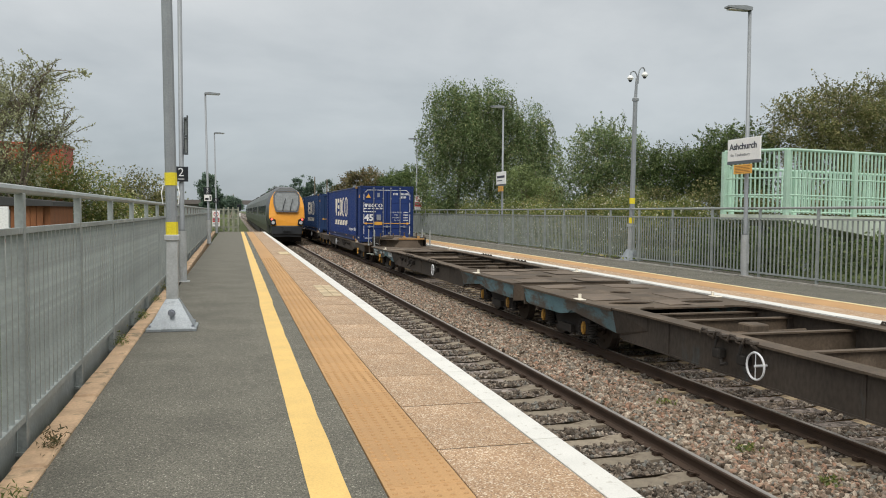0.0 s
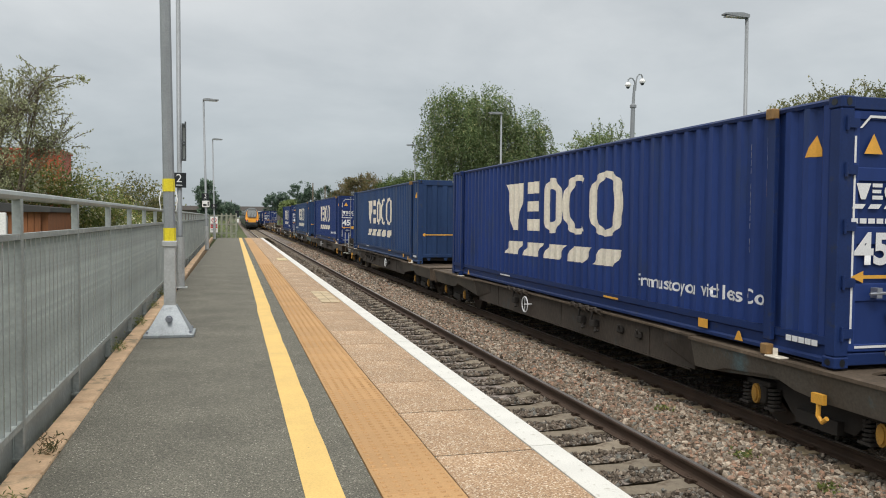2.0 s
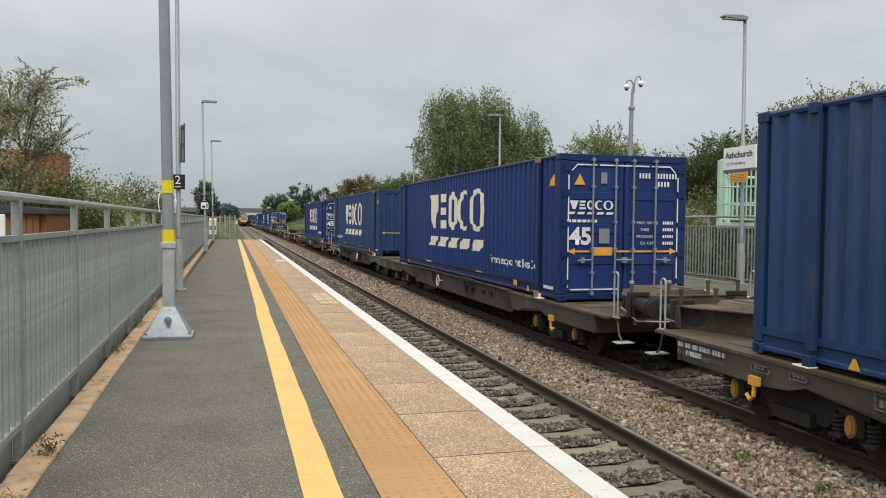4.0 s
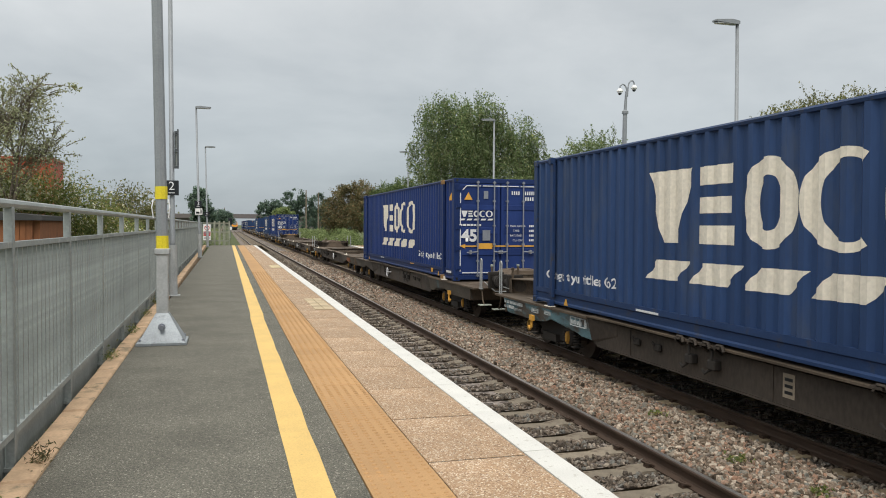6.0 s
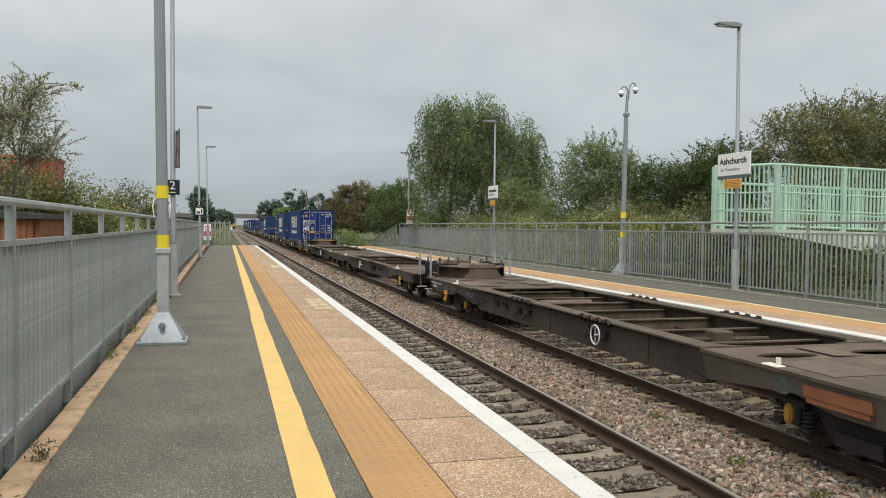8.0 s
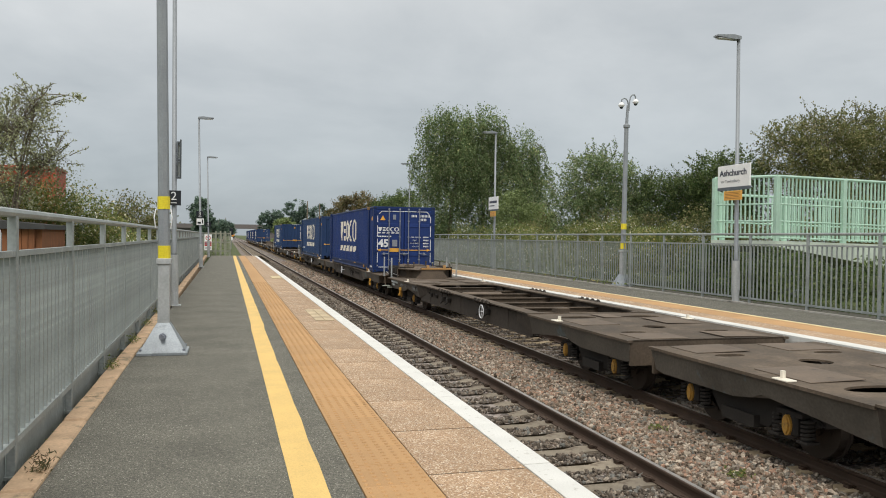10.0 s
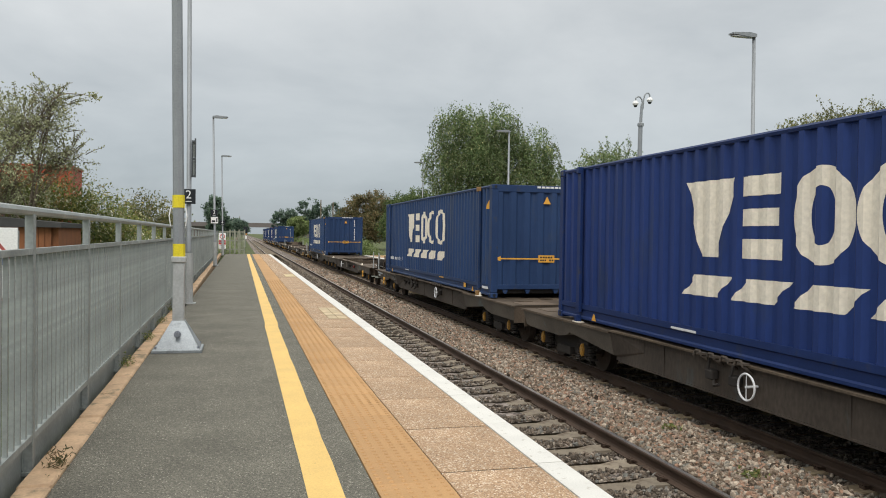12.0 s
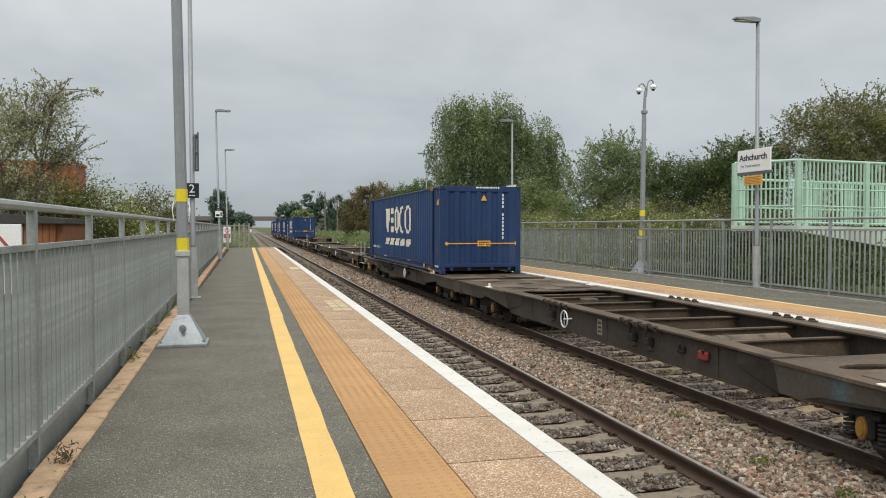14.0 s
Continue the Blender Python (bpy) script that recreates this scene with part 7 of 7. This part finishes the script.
def cctv_head(p, x, y, z):
    """Two gooseneck arms of unequal height, each with a white hood over a small dark dome."""
    for sx, up, out in ((-1, -0.07, 0.26), (1, 0.06, 0.23)):
        bm = bmesh.new()
        tube(bm, [(x, y, z - 0.25), (x + sx * 0.02, y, z + up), (x + sx * 0.05, y, z + 0.12 + up), (x + sx * 0.11, y, z + 0.19 + up), (x + sx * 0.18, y, z + 0.20 + up), (x + sx * (out - 0.01), y, z + 0.15 + up), (x + sx * out, y, z + 0.06 + up)], 0.022, 8)
        part("arm", bm, GREY_POLE, p)
        bm = bmesh.new()
        zc = z + up
        tube(bm, [(x + sx * out, y, zc + 0.07), (x + sx * out, y, zc + 0.03), (x + sx * out, y, zc - 0.01), (x + sx * out, y, zc - 0.035)], 0.08, 14, radii=(0.04, 0.075, 0.10, 0.10))
        tube(bm, [(x + sx * out, y, zc - 0.035), (x + sx * out, y, zc - 0.075)], 0.07, 14, radii=(0.082, 0.07))
        c = part("camera_housing", bm, SIGN_WHITE, p, "white dome camera housing")
        bm = bmesh.new()
        bmesh.ops.create_uvsphere(bm, u_segments=14, v_segments=8, radius=0.058)
        for v in bm.verts:
            v.co = Vector((x + sx * out, y, zc - 0.08)) + v.co
        part("dome", bm, GLASS_DARK, c, "dark glass dome", True)


def ramp_parapet():
    """Mint-green railed landing and ramp behind the opposite railing."""
    r = thing("access_ramp", "mint-green railed access ramp landing on a pale slab", "ramp")
    A, B, C = Vector((12.60, 18.3, 1.46)), Vector((13.52, 17.0, 1.46)), Vector((21.6, 16.8, 1.30))
    back = [Vector((12.60, 18.3, 1.46)), Vector((13.75, 19.6, 1.46)), Vector((22.0, 19.4, 1.3))]
    bm = bmesh.new()
    outline = [(12.50, 18.3), (13.47, 16.9), (22, 16.7), (22, 19.6), (13.65, 19.8)]
    top = [bm.verts.new((x, y, 1.44 - 0.02 * max(0, x - 13.4))) for x, y in outline]
    low = [bm.verts.new((x, y, 1.30 - 0.155 * max(0, x - 13.4))) for x, y in outline]
    bm.faces.new(top); bm.faces.new(low[::-1])
    for i in range(5):
        bm.faces.new((top[i], low[i], low[(i + 1) % 5], top[(i + 1) % 5]))
    part("deck_slab", bm, PALE_SLAB, r, "pale weathered concrete slab")

    def run_rail(P, Q, height, posts_every, mids, bar_gap, post_w=0.06, first=0):
        L = (Q - P).length
        d = (Q - P).normalized()
        n = max(1, round(L / posts_every))
        for i in range(first, n + 1):
            c = P.lerp(Q, i / n)
            bm = bmesh.new()
            bevel_box(bm, c.x - post_w, c.x + post_w, c.y - post_w, c.y + post_w, c.z - 0.05, c.z + height, 0.008)
            part("post", bm, MINT, r)
        for z, rad in [(height, 0.038)] + [(m, 0.022) for m in mids]:
            bm = bmesh.new()
            tube(bm, [P + Vector((0, 0, z)), Q + Vector((0, 0, z))], rad, 8)
            part("rail", bm, MINT, r)
        k = int(L / bar_gap)
        for i in range(1, k):
            c = P + d * (i * bar_gap)
            bm = bmesh.new()
            box(bm, c.x - 0.016, c.x + 0.016, c.y - 0.016, c.y + 0.016, c.z + 0.06, c.z + height)
            part("bar", bm, MINT, r)
    run_rail(A, B, 1.63, 2.0, (0.06, 0.48, 0.92), 0.115)
    run_rail(B, C, 1.63, 2.05, (0.06, 0.48, 0.92), 0.115, first=1)
    run_rail(back[0] + Vector((0.1, 0.1, 0)), back[1], 1.30, 2.0, (0.5,), 0.15, first=1)
    run_rail(back[1], back[2], 1.30, 2.05, (0.5,), 0.15, first=1)
    for x, y in ((14.6, 17.6), (18.0, 17.6), (14.6, 19.2)):
        bm = bmesh.new()
        bevel_box(bm, x - 0.12, x + 0.12, y - 0.12, y + 0.12, -0.2, 1.32, 0.01)
        part("support", bm, pbr_once("shaded_steel_support", (0.20, 0.22, 0.22)), r, "grey support column")


def station_things():
    # near platform
    p = hinged_column("folding_column", "tall galvanised folding column with yellow bands and flared foot", -0.722, 9.78, 0.118, 8.0, ((1.11, 1.27), (1.70, 1.85)), 0.0, -0.0156)
    lamp_head(p, -0.83, 9.78, 8.0, 1)
    for sx in (-1, 1):
        bm = bmesh.new()
        x = -0.735 + sx * 0.085
        tube(bm, [(x, 9.76, 1.70), (x + sx * 0.015, 9.74, 1.60), (x, 9.76, 1.48)], 0.007, 5)
        part("cable_clip", bm, SIGN_WHITE, p)
    q = lamp_column(-1.005, 16.2, 7.2, 1, 1.0, 0.0, -0.0047)
    number_sign(q, -1.15, -0.885, 1.97, 2.26, 16.12, "2")
    bm = bmesh.new()
    box(bm, -0.912, -0.888, 16.13, 16.24, 2.50, 3.26)
    box(bm, -0.965, -0.950, 16.13, 16.24, 2.50, 3.22)
    for z in (2.52, 2.86, 3.20):
        box(bm, -0.950, -0.912, 16.13, 16.24, z - 0.02, z + 0.02)
    bs = part("bracket_sign", bm, pbr_once("slate_sign_edge", (0.07, 0.08, 0.088)), q, "slate frame of a projecting sign")
    for z in (2.55, 2.89):
        bm = bmesh.new()
        box(bm, -0.949, -0.913, 16.17, 16.20, z, z + 0.28)
        part("sign_panel", bm, GALV_DULL, bs)
    q = lamp_column(-1.087, 35.2, 6.42, 1, 1.0, 0.0, -0.0214)
    number_sign(q, -1.29, -1.01, 2.12, 2.41, 35.1, "3")
    bm = bmesh.new()
    bevel_box(bm, -1.28, -0.98, 35.09, 35.11, 1.82, 2.09, 0.004)
    s = part("small_sign", bm, SIGN_WHITE, q, "small white notice")
    bm = bmesh.new()
    box(bm, -1.24, -1.10, 35.082, 35.088, 1.87, 1.95); box(bm, -1.06, -1.01, 35.082, 35.088, 1.88, 2.05)
    part("text_marking", bm, SIGN_BLACK, s)
    q = lamp_column(-1.136, 52, 6.34, 1, 1.0, 0.0, -0.0198)
    number_sign(q, -1.36, -1.02, 1.92, 2.20, 51.9, "4")
    red_notice(-1.48, -1.0, 0.36, 1.42, 54.6)
    # gate and end fence of the near platform
    g = thing("end_gate", "weathered timber and mesh gate at the platform end", "gate")
    for x in (-0.75, -0.45, -0.15, 0.2):
        bm = bmesh.new()
        bevel_box(bm, x - 0.05, x + 0.05, 55.45, 55.55, -0.3, 1.65, 0.008)
        part("post", bm, pbr_once("weathered_timber", (0.29, 0.30, 0.24)), g)
    for z in (0.3, 0.9, 1.5):
        bm = bmesh.new()
        box(bm, -1.5, 0.2, 55.47, 55.51, z - 0.04, z + 0.04)
        part("rail", bm, pbr_once("weathered_timber", (0.29, 0.30, 0.24)), g)
    for i in range(16):
        bm = bmesh.new()
        x = -1.5 + i * 0.11
        box(bm, x, x + 0.03, 55.44, 55.46, 0.05, 1.55)
        part("pale", bm, pbr_once("weathered_timber", (0.29, 0.30, 0.24)), g)
    # boarded walkway beyond the end
    for i in range(16):
        bm = bmesh.new()
        bevel_box(bm, 0.5, 1.3, 57 + i * 1.6, 58.2 + i * 1.6, -1.12, -0.98, 0.02)
        tagged(solid("walkway_board", bm, SLEEPER, "grey concrete walkway slab beside the line", "slab", "walkway slabs"))
    # opposite platform
    c = hinged_column("camera_column", "grey folding camera column with yellow bands and flared foot", 11.95, 22.1, 0.15, 5.0, ((1.16, 1.34), (1.77, 1.95)), -0.03, 0.012)
    bm = bmesh.new()
    tube(bm, [(12.0, 22.1, 4.92), (12.0, 22.1, 5.0), (12.0, 22.1, 5.04), (12.03, 22.1, 5.62)], 0.05, 10, radii=(0.10, 0.10, 0.05, 0.035))
    part("mast", bm, GREY_POLE, c)
    cctv_head(c, 12.07, 22.1, 5.70)
    n = lamp_column(11.63, 16.0, 6.24, -1, 0.98, -0.03, -0.008)
    name_sign(n, 11.45, 15.9, 2.685, 1.2, 0.52, -90)
    n = lamp_column(12.22, 35.15, 6.45, -1, 1.0, -0.03)
    name_sign(n, 12.05, 34.85, 2.77, 1.3, 0.58, -90, False)
    n = lamp_column(12.45, 54.3, 6.65, -1, 1.0, -0.03)
    red_notice(12.25, 12.75, 1.55, 2.62, 54.0, False)
    ramp_parapet()
    # sloping end rail of the opposite platform
    f = thing("ramp_end_fence", "sloping grey railing at the end of the platform", "fence")
    bm = bmesh.new()
    tube(bm, [(12.2, 57.0, 1.54), (11.9, 66, 0.1)], 0.03, 8)
    part("handrail", bm, GALV_DULL, f)
    for i in range(60):
        y = 57.0 + i * 0.15
        z = 1.50 - 1.44 * (y - 57) / 9
        bm = bmesh.new()
        x = 12.2 - 0.3 * (y - 57) / 9
        box(bm, x - 0.006, x + 0.006, y - 0.016, y + 0.016, -0.6, z)
        part("bar", bm, GALV_DULL, f)
    # behind the near railing: timber shed, flag panel, rust-red corrugated store
    s = thing("timber_shed", "low reddish-brown timber shed behind the railing", "shed")
    wood = pbr("reddish_shed_timber", (0.24, 0.095, 0.04), 0.85, var=0.3, scale=3, grain=30, bump=0.3, stretch=(6, 6, 1))
    for i in range(11):
        bm = bmesh.new()
        bevel_box(bm, -4.25 + i * 0.10, -4.155 + i * 0.10, 16.0 - 1.4, 16.03 - 1.4, -0.6, 1.30 + 0.2, 0.004)
        part("board", bm, wood, s)
    bm = bmesh.new()
    box(bm, -4.3, -3.05, 14.66, 16.6, -0.6, 1.46)
    part("shed_body", bm, wood, s)
    bm = bmesh.new()
    prism(bm, [(-4.4, 1.46), (-2.98, 1.46), (-2.98, 1.54), (-4.4, 1.66)], 14.5, 16.8, "y")
    part("shed_roof", bm, pbr_once("dark_felt_roof", (0.05, 0.05, 0.05)), s, "dark felt roof")
    fl = thing("flag_panel", "pale panel with blue and red diagonal stripes", "panel")
    bm = bmesh.new()
    bevel_box(bm, -2.62, -2.27, 9.0, 9.03, 0.7, 1.43, 0.004)
    pnl = part("panel", bm, SIGN_WHITE, fl)
    bm = bmesh.new()
    bm.faces.new([bm.verts.new((a, 8.996, b)) for a, b in ((-2.62, 1.36), (-2.36, 1.04), (-2.62, 1.04))])
    part("blue_field", bm, pbr_once("faded_flag_blue", (0.10, 0.14, 0.30)), pnl, "faded blue field")
    bm = bmesh.new()
    bm.faces.new([bm.verts.new((a, 8.994, b)) for a, b in ((-2.60, 1.43), (-2.56, 1.43), (-2.27, 1.06), (-2.31, 1.06))])
    part("red_stripe", bm, pbr_once("faded_flag_red", (0.45, 0.10, 0.09)), pnl, "faded red stripe")
    for x in (-2.6, -2.29):
        bm = bmesh.new()
        box(bm, x - 0.02, x + 0.02, 9.03, 9.07, -0.6, 1.4)
        part("leg", bm, GALV_DULL, fl)
    st = thing("corrugated_store", "rust-red corrugated steel store seen above the shrubs", "store")
    rust = pbr("rust_red_corrugated_paint", (0.42, 0.085, 0.04), 0.6, var=0.2, scale=2, bump=0.05, spots=(0.30, 0.09, 0.05), spot_scale=3)
    bm = bmesh.new()
    prof, x, k = [], -8.9, 0
    while x < -5.85:
        prof.append((x, 30.0 + (0.05 if k % 4 in (1, 2) else 0)))
        x += 0.07; k += 1
    prof += [(-5.85, 30.0), (-5.85, 32.0), (-8.9, 32.0)]
    prism(bm, prof, -0.8, 3.62, "z")
    part("wall", bm, rust, st)
    bm = bmesh.new()
    box(bm, -8.95, -5.80, 29.95, 32.05, 3.62, 3.72)
    box(bm, -5.90, -5.80, 29.95, 30.05, -0.8, 3.62)
    part("frame", bm, rust, st)
    # distant road bridge and signal
    b = thing("road_bridge", "distant dark road bridge across the railway", "bridge")
    dk = pbr_once("distant_dark_brick", (0.16, 0.14, 0.135))
    bm = bmesh.new()
    box(bm, -30, 60, 262, 272, 3.5, 4.3)
    part("deck", bm, dk, b)
    bm = bmesh.new()
    box(bm, -30, 60, 262, 262.4, 4.3, 4.85)
    part("parapet", bm, dk, b)
    for x0, x1 in ((-30, -4.0), (12, 60)):
        bm = bmesh.new()
        box(bm, x0, x1, 263, 271, -1.6, 3.5)
        part("abutment", bm, dk, b)
    sg = thing("railway_signal", "distant black railway signal on a post", "signal")
    bm = bmesh.new()
    tube(bm, [(0.7, 150, -1.3), (0.7, 150, 1.4)], 0.07, 8)
    part("post", bm, GALV_DULL, sg)
    bm = bmesh.new()
    bevel_box(bm, 0.35, 1.05, 149.8, 150.0, 1.4, 2.6, 0.05)
    part("signal_head", bm, SIGN_BLACK, sg)
    bm = bmesh.new()
    bevel_box(bm, 0.4, 1.0, 149.7, 149.8, 0.4, 1.0, 0.02)
    part("number_plate", bm, SIGN_WHITE, sg)
    for x, y, h in ((14.6, 150, 8.0), (16.9, 150, 7.6)):
        bm = bmesh.new()
        tube(bm, [(x, y, -1), (x, y, h)], 0.13, 8, radii=(0.16, 0.1))
        solid("timber_pole", bm, BARK, "tall distant timber pole beside the line", "pole")


# ================= the passenger train =================
def passenger_train():
    grey = pbr("dull_green_grey_livery", (0.085, 0.092, 0.08), 0.4, var=0.12, scale=0.8, bump=0.02, spots=(0.06, 0.063, 0.056), spot_scale=1.2)
    nose_y = pbr("yellow_orange_nose", (0.88, 0.37, 0.03), 0.4, var=0.05, bump=0)
    dark = pbr("charcoal_mask", (0.035, 0.038, 0.042), 0.35, var=0.08, bump=0)
    roofm = pbr("grey_roof", (0.12, 0.126, 0.13), 0.55, var=0.1, bump=0.05)
    red = bpy.data.materials.new("red_tail_light"); red.use_nodes = True
    bs = red.node_tree.nodes["Principled BSDF"]
    bs.inputs["Base Color"].default_value = (0.6, 0.02, 0.02, 1)
    bs.inputs["Emission Color"].default_value = (1, 0.12, 0.08, 1); bs.inputs["Emission Strength"].default_value = 2.5
    W = 1.365
    sec = [(-1.18, 0.35), (-1.32, 0.9), (-W, 1.5), (-1.33, 2.3), (-1.22, 2.9), (-1.0, 3.35), (-0.6, 3.65), (0, 3.74), (0.6, 3.65), (1.0, 3.35), (1.22, 2.9), (1.33, 2.3), (W, 1.5), (1.32, 0.9), (1.18, 0.35)]

    def shell(bm, stations):
        rows = [[bm.verts.new((x * sx, y, 0.35 + (z - 0.35) * sz)) for x, z in sec] for y, sx, sz in stations]
        for a, b in zip(rows, rows[1:]):
            for i in range(len(sec)):
                j = (i + 1) % len(sec)
                bm.faces.new((a[i], a[j], b[j], b[i]))
        bm.faces.new(rows[0][::-1]); bm.faces.new(rows[-1])

    cars = []
    for k in range(5):
        first = k == 0
        c = thing("rail_car", "yellow-nosed passenger train end car with dark windscreen and tail lights" if first else "dull green-grey passenger car with dark windows", "rail car", "cars of the passenger train")
        bm = bmesh.new()
        st = [(2.4, 1, 1), (22.9, 1, 1)] if first else [(0.15, 0.97, 0.99), (0.3, 1, 1), (22.7, 1, 1), (22.85, 0.97, 0.99)]
        shell(bm, st)
        part("body", bm, grey, c)
        for sx in (-1, 1):
            for i in range(9):
                bm = bmesh.new()
                y = 4.0 + i * 2.05
                bevel_box(bm, sx * 1.355 - 0.02, sx * 1.355 + 0.02, y, y + 1.5, 1.62, 2.38, 0.01)
                part("window", bm, GLASS_DARK, c, "dark tinted window")
        bm = bmesh.new()
        box(bm, -1.1, 1.1, 1.2, 22.6, 0.15, 0.78)
        for y in (3.4, 6.0, 17.2, 19.8):
            for sx in (-1, 1):
                tube(bm, [(sx * 0.70, y, 0.42), (sx * 0.83, y, 0.42)], 0.42, 18)
        part("underframe", bm, BOGIE, c)
        bm = bmesh.new()
        for y in (6, 11, 16):
            bevel_box(bm, -0.6, 0.6, y, y + 2.2, 3.68, 3.86, 0.05)
        part("roof_pod", bm, roofm, c)
        if first:
            half = [(-1.10, 0.92), (-1.24, 1.5), (-1.22, 2.3), (-1.10, 2.85), (-0.85, 3.28), (-0.45, 3.55)]
            rim = half + [(-x, z) for x, z in half[::-1]]
            lean = lambda z: 0.03 + 0.10 * max(0, z - 1.55) ** 2 + 0.18 * max(0, z - 1.55)

            def face(bm, pts, off, thick):
                a = [bm.verts.new((x, lean(z) + 0.14 * x * x + off, z)) for x, z in pts]
                b = [bm.verts.new((x, lean(z) + 0.14 * x * x + off + thick, z)) for x, z in pts]
                n = len(pts)
                fa = bm.faces.new(a)
                bm.faces.new(b[::-1])
                for i in range(n):
                    bm.faces.new((a[(i + 1) % n], a[i], b[i], b[(i + 1) % n]))
            # tapered cab sides between the face and the full section
            bm = bmesh.new()
            r0 = [bm.verts.new((x, lean(z) + 0.14 * x * x + 0.03, z)) for x, z in rim]
            mid = [bm.verts.new((x * 1.06, 1.1 + 0.10 * max(0, z - 1.5), 0.5 + (z - 0.5) * 1.03)) for x, z in rim]
            r1 = [bm.verts.new((x * 1.095, 2.42, 0.5 + (z - 0.5) * 1.06)) for x, z in rim]
            for q, w2 in ((r0, mid), (mid, r1)):
                for i in range(len(rim) - 1):
                    bm.faces.new((q[i], q[i + 1], w2[i + 1], w2[i]))
            part("cab_side", bm, dark, c, "charcoal tapered cab side", True)
            bm = bmesh.new()
            face(bm, rim, 0.0, 0.12)
            part("nose", bm, nose_y, c, "yellow-orange upright nose")
            bm = bmesh.new()
            face(bm, [(-0.78, 3.37), (0.78, 3.37), (0.70, 3.45), (0.45, 3.60), (-0.45, 3.60), (-0.70, 3.45)], -0.05, 0.1)
            part("brow", bm, roofm, c, "grey brow above the windscreen")
            pts = [(-0.80, 1.98), (-0.70, 1.88), (0.70, 1.88), (0.80, 1.98), (0.92, 2.5), (0.92, 3.12), (0.74, 3.36), (-0.74, 3.36), (-0.92, 3.12), (-0.92, 2.5)]
            bm = bmesh.new()
            face(bm, pts, -0.02, 0.06)
            wsd = part("windscreen_surround", bm, pbr_once("grey_windscreen_surround", (0.11, 0.115, 0.12)), c, "dark grey windscreen surround")
            # matt pale grey glass: its reflection is given by the base colour
            bm = bmesh.new()
            face(bm, [(x * 0.88, 2.62 + (z - 2.62) * 0.84) for x, z in pts], -0.032, 0.05)
            part("windscreen", bm, pbr_once("painted_reflection_windscreen", (0.22, 0.235, 0.24)), wsd, "windscreen with its reflection painted as pale grey")
            for sx in (-0.3, 0.22):
                bm = bmesh.new()
                tube(bm, [(sx, lean(2.0) - 0.07, 2.0), (sx + 0.08, lean(2.4) - 0.07, 2.4), (sx + 0.22, lean(2.85) - 0.07, 2.85)], 0.022, 5)
                part("wiper", bm, SIGN_BLACK, wsd)
            for sx in (-1, 1):
                bm = bmesh.new()
                prism(bm, [(sx * 0.74, 1.00), (sx * 1.14, 0.96), (sx * 1.22, 1.40), (sx * 1.12, 1.50), (sx * 0.80, 1.36)], -0.03, 0.5, "y")
                lp = part("lamp_cluster", bm, SIGN_BLACK, c, "dark lamp cluster")
                bm = bmesh.new()
                prism(bm, oval(sx * 1.06, 1.38, 0.07, 0.07, 12), -0.05, -0.03, "y")
                part("tail_light", bm, red, lp, "lit red tail light")
                bm = bmesh.new()
                prism(bm, oval(sx * 0.96, 1.15, 0.12, 0.12, 14), -0.05, -0.03, "y")
                part("headlamp", bm, LENS, lp, "unlit round headlamp")
            bm = bmesh.new()
            bevel_box(bm, -1.08, 1.08, 0.05, 1.6, 0.30, 0.93, 0.06)
            box(bm, -0.28, 0.28, -0.25, 0.2, 0.55, 0.85)
            bevel_box(bm, -1.0, 1.0, 0.2, 2.0, 0.12, 0.35, 0.03)
            part("coupler_valance", bm, dark, c, "black coupler and lower valance")
        # the body rides high over its underframe
        for o in c.children_recursive:
            if not o.name.startswith("underframe"):
                o.data.transform(Matrix.Translation((0, 0, 0.38)))
        EXPRESS.append((c, 56.3 + 23.0 * k))


build_structure()
plants()
station_things()
passenger_train()
freight()
motions()
